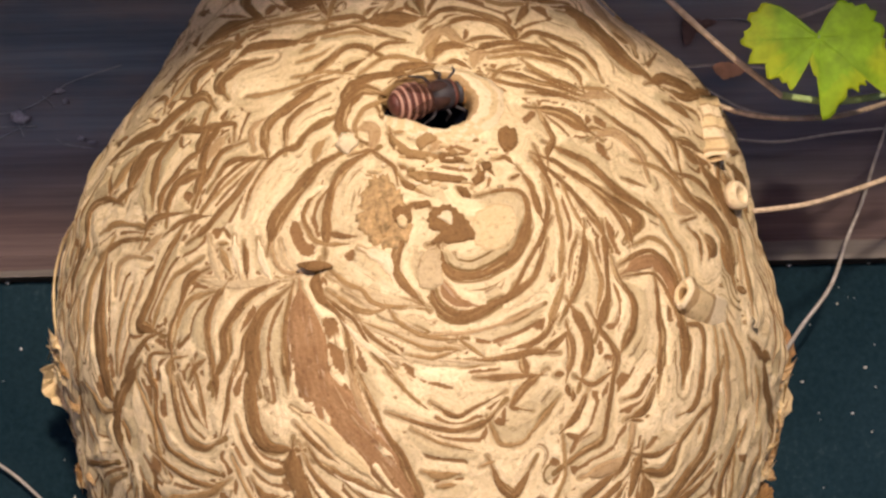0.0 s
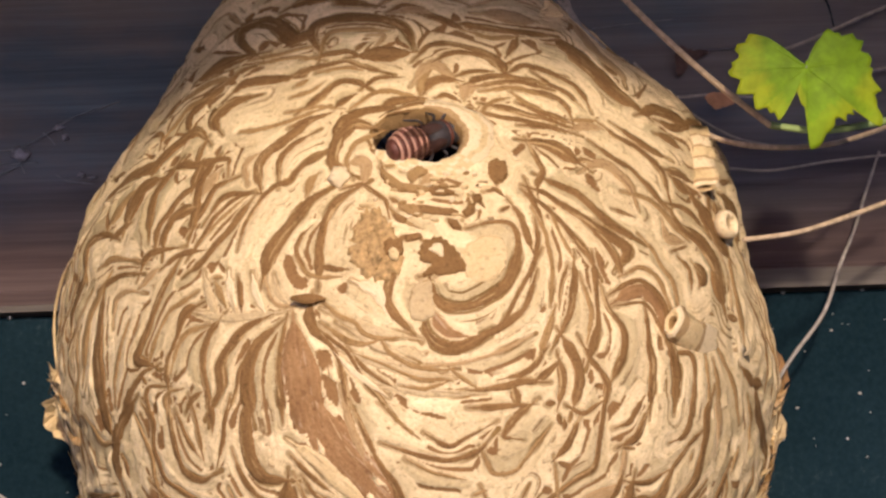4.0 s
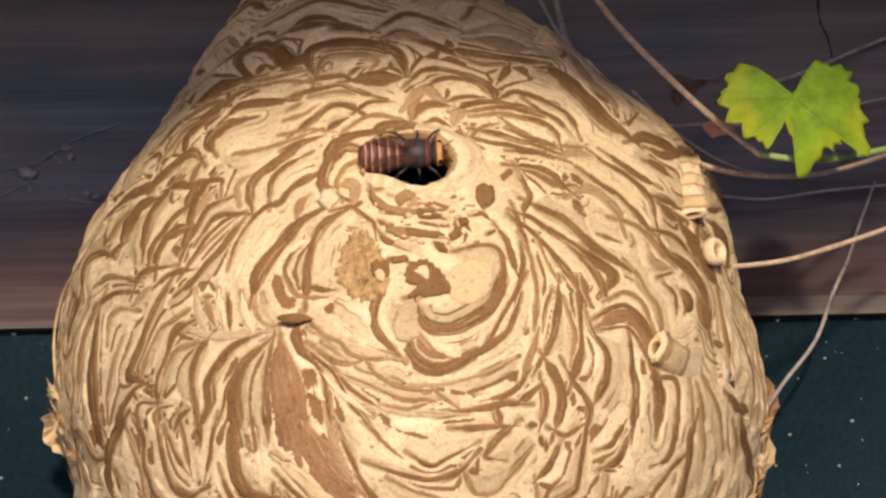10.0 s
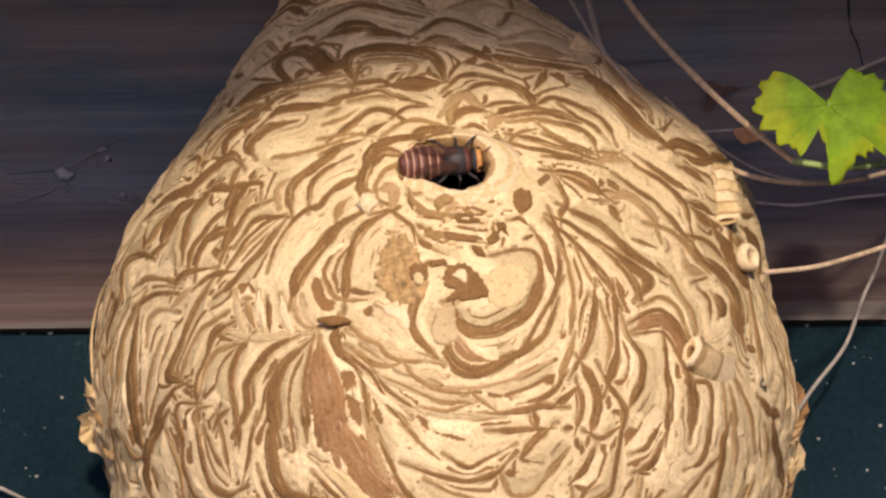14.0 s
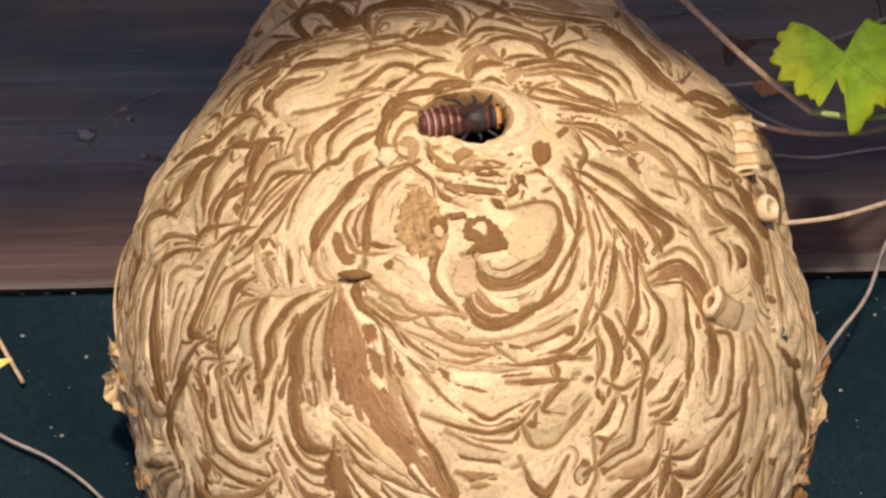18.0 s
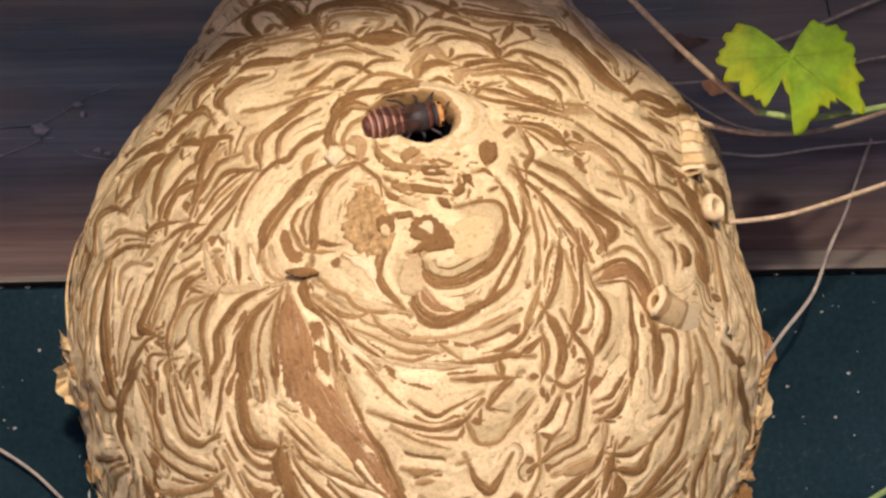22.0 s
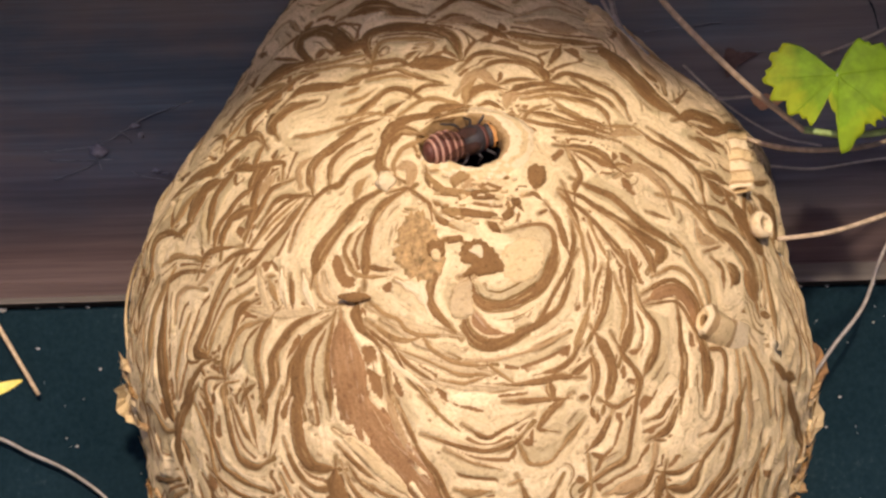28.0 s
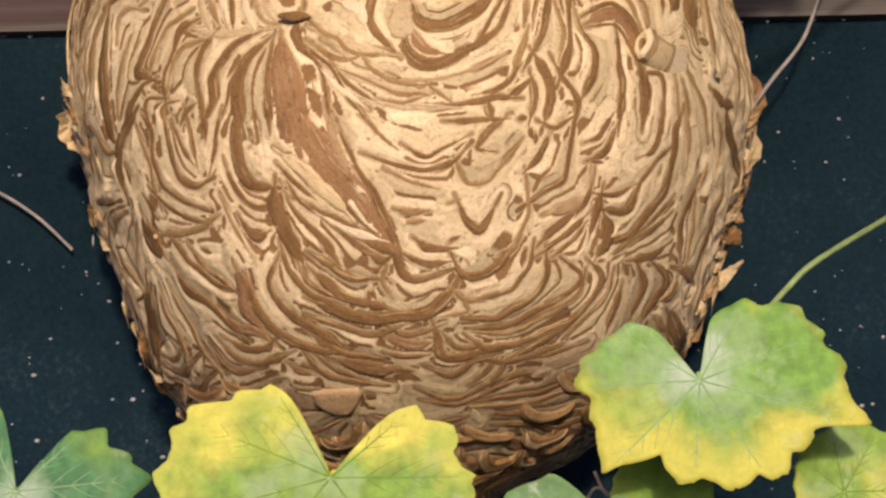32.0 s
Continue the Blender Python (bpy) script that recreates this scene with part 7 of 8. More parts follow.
# ---- vines and leaves ----
def leaf_material(name, green, yellow, amount, bloom=0.0, scale=1.0, star=0.0):
    """A leaf turning yellow from its margin in patches, with pale bloom."""
    m, t, b = material(name, 0.6, 0.2)
    v = coords(t)
    big = noise_out(t, v, 26 * scale, 3, 0.5)
    mid = noise_out(t, v, 160 * scale, 4, 0.6)
    rim = t.nodes.new("ShaderNodeAttribute")
    rim.attribute_name = "rim"
    add = t.nodes.new("ShaderNodeMath")
    add.operation = "MULTIPLY_ADD"
    t.links.new(rim.outputs["Fac"], add.inputs[0])
    add.inputs[1].default_value = 0.34
    t.links.new(big, add.inputs[2])
    turn = ramp(t, add.outputs[0], [(0.74 - 0.35 * amount, (0, 0, 0)), (0.98 - 0.35 * amount, (1, 1, 1))])
    g = ramp(t, mid, [(0.3, tuple(c * 0.72 for c in green)), (0.7, tuple(c * 1.25 for c in green))])
    y = ramp(t, mid, [(0.3, tuple(c * 0.8 for c in yellow)), (0.7, tuple(min(1, c * 1.12) for c in yellow))])
    col = mix(t, turn, g, y)
    if bloom:
        f2 = noise_out(t, v, 55 * scale, 3, 0.5)
        sub = t.nodes.new("ShaderNodeMath")
        sub.operation = "MULTIPLY_ADD"
        t.links.new(rim.outputs["Fac"], sub.inputs[0])
        sub.inputs[1].default_value = -0.26
        t.links.new(f2, sub.inputs[2])
        col = mix(t, ramp(t, sub.outputs[0], [(0.36, (0, 0, 0)), (0.56, (bloom, bloom, bloom))]), col, (0.46, 0.53, 0.32))
    if bloom:
        dusty = noise_out(t, v, 44 * scale, 5, 0.62)
        col = mix(t, ramp(t, dusty, [(0.60, (0, 0, 0)), (0.72, (1.5 * bloom, 1.5 * bloom, 1.5 * bloom))]), col, (0.60, 0.63, 0.46))
    if star:
        core = t.nodes.new("ShaderNodeMath")
        core.operation = "MULTIPLY_ADD"
        t.links.new(noise_out(t, v, 70, 3, 0.55), core.inputs[0])
        core.inputs[1].default_value = 0.9
        t.links.new(rim.outputs["Fac"], core.inputs[2])
        col = mix(t, ramp(t, core.outputs[0], [(0.42, (star, star, star)), (0.78, (0, 0, 0))]), col, (0.62, 0.66, 0.52))
    net = t.nodes.new("ShaderNodeTexVoronoi")
    net.feature = "DISTANCE_TO_EDGE"
    net.inputs["Scale"].default_value = 150 * scale
    bend = t.nodes.new("ShaderNodeVectorMath")
    bend.operation = "MULTIPLY_ADD"
    wig = node(t, "ShaderNodeTexNoise", Scale=140, Detail=2)
    t.links.new(v, wig.inputs["Vector"])
    t.links.new(wig.outputs["Color"], bend.inputs[0])
    bend.inputs[1].default_value = (0.006, 0.006, 0.006)
    t.links.new(v, bend.inputs[2])
    t.links.new(bend.outputs[0], net.inputs["Vector"])
    col = mix(t, ramp(t, net.outputs["Distance"], [(0.0, (0.14, 0.14, 0.14)), (0.14, (0, 0, 0))]), col, tuple(c * 0.6 for c in green))
    margin = ramp(t, rim.outputs["Fac"], [(0.95, (0, 0, 0)), (0.99, (0.4, 0.4, 0.4))])
    col = mix(t, margin, col, tuple(min(1, 0.4 * g + 0.6 * y) for g, y in zip(green, yellow)))
    t.links.new(col, b.inputs["Base Color"])
    cell = t.nodes.new("ShaderNodeTexVoronoi")
    cell.feature = "DISTANCE_TO_EDGE"
    cell.inputs["Scale"].default_value = 210 * scale
    t.links.new(v, cell.inputs["Vector"])
    bump(t, b, cell.outputs["Distance"], 0.0008, 0.25)
    tr = t.nodes.new("ShaderNodeBsdfTranslucent")
    t.links.new(col, tr.inputs["Color"])
    ms = t.nodes.new("ShaderNodeMixShader")
    ms.inputs[0].default_value = 0.22
    out = t.nodes["Material Output"]
    t.links.new(b.outputs[0], ms.inputs[1])
    t.links.new(tr.outputs[0], ms.inputs[2])
    t.links.new(ms.outputs[0], out.inputs["Surface"])
    return m


LEAF_LIME = leaf_material("lime_leaf", (0.20, 0.315, 0.005), (0.36, 0.39, 0.006), -0.35)
LEAF_MIXED = leaf_material("yellowing_leaf", (0.245, 0.375, 0.05), (0.76, 0.66, 0.10), 0.26, 0.42)
LEAF_STAR = leaf_material("bleached_leaf", (0.215, 0.37, 0.055), (0.72, 0.62, 0.09), 0.22, 0.30, star=0.85)
LEAF_GREEN = leaf_material("grey_green_leaf", (0.09, 0.215, 0.075), (0.22, 0.34, 0.05), 0.0, 0.35, star=0.6)
LEAF_DUSTY = leaf_material("dusty_leaf", (0.17, 0.28, 0.10), (0.30, 0.40, 0.09), 0.05, 0.75)
LEAF_YELLOW = leaf_material("yellow_leaf", (0.55, 0.52, 0.07), (0.92, 0.72, 0.15), 0.8, 0.35)
LEAF_DEEP = leaf_material("deep_green_leaf", (0.16, 0.27, 0.03), (0.24, 0.30, 0.03), 0.1)
STEM_TAN = plain("tan_vine_bark", (0.48, 0.35, 0.23), 0.8, 0.2, 300, 0.3)
STEM_GREY = plain("grey_vine_bark", (0.29, 0.25, 0.22), 0.85, 0.2, 300, 0.3)
STEM_GREEN = plain("green_stalk", (0.26, 0.33, 0.11), 0.6, 0.3, 200, 0.25)
DRY = plain("dry_leaf", (0.34, 0.175, 0.095), 0.75, 0.2, 120, 0.4)
THREAD = plain("dusty_cobweb", (0.17, 0.18, 0.205), 0.9, 0.1)
VEIN_PALE = plain("pale_vein", (0.25, 0.36, 0.16), 0.6, 0.2)
VEIN_DARK = plain("green_vein", (0.17, 0.27, 0.035), 0.6, 0.2)


def leaf(at, mm, shape, mat, parent, teeth=0.05, tilt=(0, 0), cup=0.06, seed=0, slit=None, label="", count=7, lean=0.0):
    """A lobed vine leaf round the point where its stalk joins. shape: degrees and length in mm * 1/mm of tips and bays;
    count: teeth to a right angle; slit: a tear from one point to another in the leaf's plane, in mm."""
    rnd = random.Random(seed)
    n, rings = (420, 60) if slit else (300, 14)
    degs = np.array([d for d, _ in shape] + [shape[0][0] + 360])
    lens = np.array([r for _, r in shape] + [shape[0][1]]) * mm / 1000
    base = np.interp((np.arange(n) * 360 / n - degs[0]) % 360 + degs[0], degs, lens)
    soft = (np.roll(base, 1) + 2 * base + np.roll(base, -1)) / 4
    size = float(lens.max())
    rim = []
    for i in range(n):
        ph = (i * count * 4 / n + 0.25 * math.sin(i * 0.11 + seed)) % 1.0
        saw = (ph / 0.7 if ph < 0.7 else (1 - ph) / 0.3) - 0.5
        rim.append(soft[i] * (1 + teeth * saw * (0.5 + 0.8 * rnd.random())))
    rx, rz = radians(tilt[0]), radians(tilt[1])
    turnm = Euler((rx, 0, rz)).to_matrix()
    verts, faces, weight = [], [], []
    for k in range(rings + 1):
        s = k / rings
        for i in range(n):
            a = 2 * math.pi * i / n
            r = rim[i] * s
            x, z = r * math.cos(a), r * math.sin(a)
            y = cup * r * r / size + 0.05 * size * noise.noise((x / size * 2.2 + seed, z / size * 2.2, 1)) * s + 0.012 * size * math.cos(a * 5) * s
            verts.append(Vector(at) + turnm @ Vector((x, y, z)))
            weight.append(s + lean * s * math.sin(a))
    for k in range(rings):
        for i in range(n):
            j = (i + 1) % n
            f = (k * n + i, k * n + j, (k + 1) * n + j, (k + 1) * n + i)
            if slit:
                c = (verts[f[0]] + verts[f[2]]) / 2 - Vector(at)
                p, q = Vector((slit[0], slit[1])) / 1000, Vector((slit[2], slit[3])) / 1000
                d = q - p
                u = max(0.0, min(1.0, (Vector((c.x, c.z)) - p).dot(d) / d.length_squared))
                gap = 0.0003 + 0.0026 * abs(noise.noise((u * 11, seed, 2))) + 0.0004 * u
                sway = Vector((-d.y, d.x)).normalized() * 0.0028 * noise.noise((u * 5, seed, 7))
                if (Vector((c.x, c.z)) - p - d * u - sway).length < gap:
                    continue
            faces.append(f)
    ob = mesh_object("leaf", verts, faces, [mat])
    att = ob.data.attributes.new("rim", "FLOAT", "POINT")
    att.data.foreach_set("value", weight)
    mod = ob.modifiers.new("thickness", "SOLIDIFY")
    mod.thickness, mod.offset = 0.0003, 1
    child(ob, parent, label)
    # main veins run to the longest tips
    tips = []
    for k in sorted(range(len(shape)), key=lambda k: -lens[k]):
        if lens[k] > 0.5 * size and all(abs((shape[k][0] - shape[q][0] + 180) % 360 - 180) > 34 for q in tips):
            tips.append(k)
    vein = VEIN_DARK if mat is LEAF_MIXED else VEIN_PALE if mat in (LEAF_GREEN, LEAF_STAR) else mat

    def on_leaf(r, a, s):
        r = min(r, 0.9 * rim[int(a / (2 * math.pi) * n) % n])
        x, z = r * math.cos(a), r * math.sin(a)
        y = cup * r * r / size + 0.05 * size * noise.noise((x / size * 2.2 + seed, z / size * 2.2, 1)) * s + 0.012 * size * math.cos(a * 5) * s
        return Vector(at) + turnm @ Vector((x, y + 0.00005, z))

    for k in tips:
        a = radians(shape[k][0])
        line = [on_leaf(lens[k] * s, a, s) for s in (0.02, 0.3, 0.6, 0.88)]
        rib = child(tube("vein", line, 0.00042, 0.00012, vein, 4, 6), ob, "raised vein")
        for s in (0.24, 0.4, 0.55, 0.7):
            for way in (-1, 1):
                long = 0.42 * (1.05 - s)
                swing = way * (0.62 + 0.1 * rnd.random())
                pts = []
                for u in (0.0, 0.5, 1.0):
                    x = s + long * u * math.cos(swing * (1 - 0.25 * u))
                    z = long * u * math.sin(swing * (1 - 0.25 * u))
                    pts.append(on_leaf(lens[k] * math.hypot(x, z), a + math.atan2(z, x), min(1.0, math.hypot(x, z))))
                child(tube("side_vein", pts, 0.00018, 0.00006, vein, 3, 5), rib)
    return ob


upper = new("climbing_vine")
tagged(upper, "thin tan vine with a lime green leaf crossing the beam", "vine")


def stem(points, r0, r1, mat, parent, knots=0.06, seed=0, name="stem", label=""):
    return child(tube(name, points, r0, r1, mat, 9, 8, knots, seed), parent, label)


stem([(0.0836, -0.0300, 0.1635), (0.0918, -0.0500, 0.1437), (0.1033, -0.0700, 0.1233), (0.1257, -0.0900, 0.0940), (0.1479, -0.0950, 0.0731)], 0.0013, 0.0012, STEM_TAN, upper)
stem([(0.1479, -0.0950, 0.0735), (0.1645, -0.0950, 0.0709), (0.1809, -0.0900, 0.0727), (0.2158, -0.0700, 0.0821)], 0.0014, 0.0013, STEM_GREEN, upper, label="fresh green stalk")
stem([(0.1109, -0.0600, 0.0886), (0.1250, -0.0650, 0.0772), (0.1430, -0.0650, 0.0715), (0.1664, -0.0600, 0.0713), (0.1886, -0.0500, 0.0764), (0.2356, 0.0200, 0.1019)], 0.0011, 0.001, STEM_TAN, upper)
stem([(0.1371, -0.0780, 0.0314), (0.1593, -0.0700, 0.0350), (0.1826, -0.0500, 0.0439), (0.2178, -0.0200, 0.0591)], 0.0010, 0.0011, STEM_TAN, upper)
stem([(0.1556, -0.0050, -0.0189), (0.1663, 0.0050, -0.0043), (0.1814, 0.0150, 0.0144), (0.1904, 0.0220, 0.0352), (0.1987, 0.0300, 0.0516), (0.2062, 0.0380, 0.0698), (0.2140, 0.0440, 0.0883)], 0.0009, 0.0007, STEM_GREY, upper)
stem([(0.1448, 0.0350, 0.0815), (0.1656, 0.0350, 0.0798), (0.1928, 0.0350, 0.0832), (0.2332, 0.0400, 0.0871)], 0.0006, 0.0005, STEM_GREY, upper)
stem([(0.1088, 0.0000, 0.1089), (0.1236, 0.0200, 0.1101), (0.1417, 0.0300, 0.1126), (0.1699, 0.0400, 0.1124)], 0.0007, 0.0006, STEM_GREY, upper)
stem([(0.1078, 0.0300, 0.1279), (0.1273, 0.0350, 0.1097), (0.1490, 0.0350, 0.0954), (0.1691, 0.0400, 0.0910)], 0.0006, 0.0005, STEM_GREY, upper)
stem([(0.1707, 0.0400, 0.1327), (0.1883, 0.0400, 0.1387), (0.2089, 0.0420, 0.1476), (0.2373, 0.0450, 0.1593)], 0.0008, 0.0008, STEM_GREY, upper)
stem([(0.2075, 0.0400, 0.1225), (0.2200, 0.0400, 0.1248), (0.2353, 0.0420, 0.1259)], 0.0006, 0.0005, STEM_GREY, upper)
stem([(0.0613, 0.0000, 0.1725), (0.0678, -0.0300, 0.1500), (0.0719, -0.0500, 0.1354), (0.0785, -0.0600, 0.1234)], 0.0008, 0.0006, STEM_GREY, upper)
stem([(0.0716, 0.0000, 0.1723), (0.0734, -0.0350, 0.1462), (0.0763, -0.0600, 0.1258), (0.0877, -0.0580, 0.1142)], 0.0014, 0.001, STEM_GREY, upper, 0.2)
leaf((0.1605, -0.1120, 0.0923), 0.2115, [(-236.3, 2), (-223.3, 22), (-222.0, 43), (-220.3, 87), (-213.0, 121), (-205.2, 117), (-200.5, 135), (-189.0, 126), (-177.8, 145), (-171.2, 126), (-160.6, 134), (-154.7, 112), (-139.4, 118), (-135.5, 103), (-125.5, 103), (-117.3, 107), (-116.1, 112), (-114.9, 49), (-113.6, 44), (-102.4, 64), (-93.6, 72), (-90.3, 104), (-89.1, 153), (-77.2, 135), (-61.5, 111), (-55.7, 109), (-54.5, 123), (-47.8, 113), (-45.3, 124), (-42.0, 109), (-40.8, 129), (-39.6, 182), (-26.5, 151), (-21.3, 136), (-16.2, 144), (-7.8, 125), (-2.6, 122), (7.0, 125), (16.5, 110), (22.6, 117), (31.6, 108), (38.2, 100), (39.4, 89), (48.8, 87), (60.6, 80), (63.0, 61), (73.1, 16)], LEAF_LIME, upper, 0.07, (6, 4), 0.10, 3, label="lime green lobed leaf with yellow tips", count=7, lean=-0.45)
stem([(0.1601, -0.1120, 0.0930), (0.1644, -0.1040, 0.0833), (0.1666, -0.0970, 0.0716)], 0.0007, 0.0009, STEM_GREEN, upper, name="leaf_stalk")

lower = new("leafy_vine")
tagged(lower, "leafy vine with green and yellowing lobed leaves below the nest", "vine")
stem([(-0.62, 0.05, -1.7), (-0.4, 0.03, -0.9), (-0.22, -0.10, -0.36), (-0.05, -0.17, -0.30), (0.10, -0.17, -0.29), (0.1192, -0.1700, -0.2346), (0.1406, -0.1700, -0.2200), (0.1561, -0.1650, -0.2113), (0.1882, -0.1500, -0.1948)], 0.004, 0.0014, STEM_GREEN, lower)
LB = (-0.0218, -0.1750, -0.1761)
leaf(LB, 0.2065, [(-248.4, 8), (-247.2, 57), (-246.0, 128), (-244.7, 165), (-239.2, 200), (-232.4, 206), (-224.4, 239), (-218.9, 238), (-209.4, 286), (-204.0, 288), (-198.5, 311), (-193.4, 289), (-187.5, 302), (-182.8, 332), (-172.9, 311), (-169.4, 332), (-167.1, 356), (-165.9, 389), (-164.7, 364), (-163.5, 303), (-159.3, 251), (-152.4, 271), (-150.0, 324), (-146.2, 333), (-135.0, 333), (-130.6, 334), (-114.8, 299), (-97.1, 274), (-82.3, 293), (-68.2, 303), (-53.8, 314), (-40.6, 305), (-34.1, 290), (-32.9, 265), (-28.0, 257), (-22.7, 266), (-19.0, 245), (-10.6, 259), (-6.5, 261), (-0.4, 264), (5.0, 242), (11.3, 225), (17.2, 250), (22.6, 246), (31.0, 201), (39.6, 205), (46.1, 162), (48.9, 123), (54.2, 20)], LEAF_MIXED, lower, 0.05, (-6, 3), 0.08, 5, (-18.0, -22.5, 14.0, -50.0), "large lobed leaf, green turning yellow, with a torn slit", 4, 0.35)
LA = (-0.1423, -0.1600, -0.1788)
leaf(LA, 0.2095, [(-263.2, 8), (-262.0, 60), (-260.8, 137), (-257.6, 162), (-253.9, 181), (-245.5, 182), (-231.6, 179), (-209.8, 169), (-190.6, 181), (-179.2, 188), (-165.9, 220), (-147.1, 230), (-129.2, 240), (-112.3, 240), (-97.3, 234), (-85.5, 207), (-77.6, 183), (-69.1, 175), (-61.7, 185), (-54.5, 160), (-46.0, 130), (-39.4, 173), (-34.6, 210), (-33.4, 273), (-25.1, 246), (-9.2, 223), (-3.5, 211), (5.3, 250), (13.1, 213), (17.7, 218), (25.2, 186), (35.2, 201), (42.2, 160), (48.9, 152), (50.1, 115), (51.3, 10)], LEAF_GREEN, lower, 0.03, (-8, -4), 0.09, 8, None, "grey green lobed leaf with pale bloom", 4)
LC = (0.1163, -0.1900, -0.1430)
leaf(LC, 0.2035, [(-234.0, 14), (-232.8, 105), (-228.7, 137), (-222.4, 170), (-213.3, 173), (-203.5, 200), (-197.9, 197), (-191.6, 223), (-186.8, 216), (-178.6, 230), (-173.0, 204), (-161.2, 209), (-146.5, 220), (-136.9, 256), (-135.7, 218), (-128.2, 184), (-118.9, 148), (-113.8, 167), (-103.0, 196), (-94.2, 180), (-82.1, 185), (-75.5, 210), (-67.8, 211), (-58.5, 197), (-56.3, 220), (-46.2, 227), (-39.7, 214), (-35.3, 230), (-28.8, 228), (-25.3, 221), (-19.7, 257), (-15.4, 326), (-9.7, 285), (-4.3, 278), (0.5, 265), (5.4, 271), (14.7, 238), (20.5, 250), (29.5, 225), (35.1, 230), (49.3, 182), (59.7, 173), (72.5, 136), (79.7, 109), (82.6, 18)], LEAF_STAR, lower, 0.05, (-4, -3), 0.08, 13, None, "lobed leaf, green above and yellow below, with pale bloom", 4, -0.6)
leaf((0.0786, -0.1650, -0.1956), 0.2085, [(10, 95), (60, 60), (95, 10), (118, 62), (130, 120), (145, 142), (160, 172), (172, 190), (182, 226), (194, 218), (206, 232), (225, 240), (250, 250), (280, 220), (310, 190), (345, 130)], LEAF_DUSTY, lower, 0.05, (4, 6), 0.1, 21, None, "rounded grey green leaf", 5)
leaf((0.0794, -0.1800, -0.2171), 0.2055, [(5, 180), (16, 178), (27, 158), (37, 152), (50, 140), (62, 150), (76, 134), (90, 80), (120, 60), (180, 75), (230, 100), (270, 140), (310, 165), (345, 176)], LEAF_YELLOW, lower, 0.11, (5, -8), 0.12, 25, None, "bright yellow leaf with a pale bleached edge", 6)
leaf((0.1077, -0.1450, -0.1898), 0.2125, [(0, 78), (20, 85), (60, 100), (120, 125), (150, 118), (180, 110), (215, 120), (250, 150), (285, 150), (305, 165), (318, 196), (330, 120)], LEAF_DEEP, lower, 0.04, (0, 8), 0.1, 31, None, "shaded deep green leaf", 5)
leaf((0.1736, -0.1500, -0.1849), 0.2125, [(0, 120), (60, 130), (100, 120), (140, 105), (165, 92), (185, 88), (205, 100), (222, 108), (240, 138), (262, 120), (300, 130), (340, 120)], LEAF_MIXED, lower, 0.05, (0, -6), 0.1, 37, None, "leaf, deep green and yellow", 5, -0.5)
leaf((0.1800, -0.1650, -0.2192), 0.21, [(0, 60), (90, 60), (140, 62), (180, 60), (230, 66), (300, 60)], LEAF_GREEN, lower, 0.05, (0, 0), 0.1, 41, None, "", 5)
leaf((0.0213, -0.1850, -0.2293), 0.205, [(10, 92), (40, 96), (70, 86), (100, 78), (125, 84), (150, 80), (200, 90), (250, 80), (300, 80), (340, 84)], LEAF_LIME, lower, 0.08, (6, 0), 0.1, 43, None, "lime green leaf", 6)
leaf((0.1334, -0.1750, -0.2317), 0.208, [(10, 70), (50, 74), (90, 66), (130, 76), (180, 70), (240, 70), (300, 70)], LEAF_LIME, lower, 0.08, (4, 0), 0.1, 47, None, "lime green leaf", 6)
leaf((-0.1688, -0.1600, -0.1375), 0.21, [(0, 55), (40, 58), (90, 60), (150, 60), (220, 60), (300, 60), (330, 64)], LEAF_LIME, lower, 0.07, (0, 0), 0.1, 53, None, "lime green leaf", 6)
leaf((-0.1927, -0.1400, -0.0336), 0.213, [(5, 60), (18, 142), (28, 60), (90, 50), (150, 60), (220, 60), (300, 55), (340, 70)], LEAF_YELLOW, lower, 0.02, (0, 0), 0.1, 59, None, "small yellow leaf with a pointed tip", 4)
stem([(0.1421, -0.1880, -0.1174), (0.1512, -0.1800, -0.1081), (0.1632, -0.1700, -0.0978), (0.1986, -0.1200, -0.0765)], 0.0011, 0.0012, STEM_GREEN, lower, name="leaf_stalk")
stem([(0.1986, -0.1200, -0.0765), (0.2124, -0.1200, -0.1255), (0.2011, -0.1400, -0.1744), (0.1882, -0.1500, -0.1948)], 0.0012, 0.0014, STEM_GREEN, lower)
stem([LC, (0.1289, -0.1840, -0.1414), (0.1426, -0.1840, -0.1171)], 0.0009, 0.0011, STEM_GREEN, lower, name="leaf_stalk")
stem([LB, (-0.0119, -0.1650, -0.1920), (-0.0046, -0.1650, -0.2467)], 0.0008, 0.0011, STEM_GREEN, lower, name="leaf_stalk")
stem([LA, (-0.1471, -0.1500, -0.2016), (-0.1511, -0.1400, -0.2485), (-0.22, -0.10, -0.36)], 0.0008, 0.0012, STEM_GREEN, lower, name="leaf_stalk")
stem([(0.0788, -0.1630, -0.1956), (0.0847, -0.1600, -0.2171), (0.0920, -0.1650, -0.2466)], 0.0008, 0.0011, STEM_GREEN, lower, name="leaf_stalk")
stem([(0.1079, -0.1430, -0.1897), (0.1151, -0.1500, -0.2156), (0.1192, -0.1700, -0.2346)], 0.0008, 0.0011, STEM_GREEN, lower, name="leaf_stalk")
stem([(0.1739, -0.1480, -0.1848), (0.1775, -0.1500, -0.1956), (0.1817, -0.1500, -0.1983)], 0.0008, 0.0011, STEM_GREEN, lower, name="leaf_stalk")
stem([(0.1387, -0.1200, -0.2039), (0.1506, -0.1200, -0.2074), (0.1624, -0.1300, -0.2104), (0.1708, -0.1500, -0.2061)], 0.0005, 0.0005, STEM_TAN, lower, name="twig")
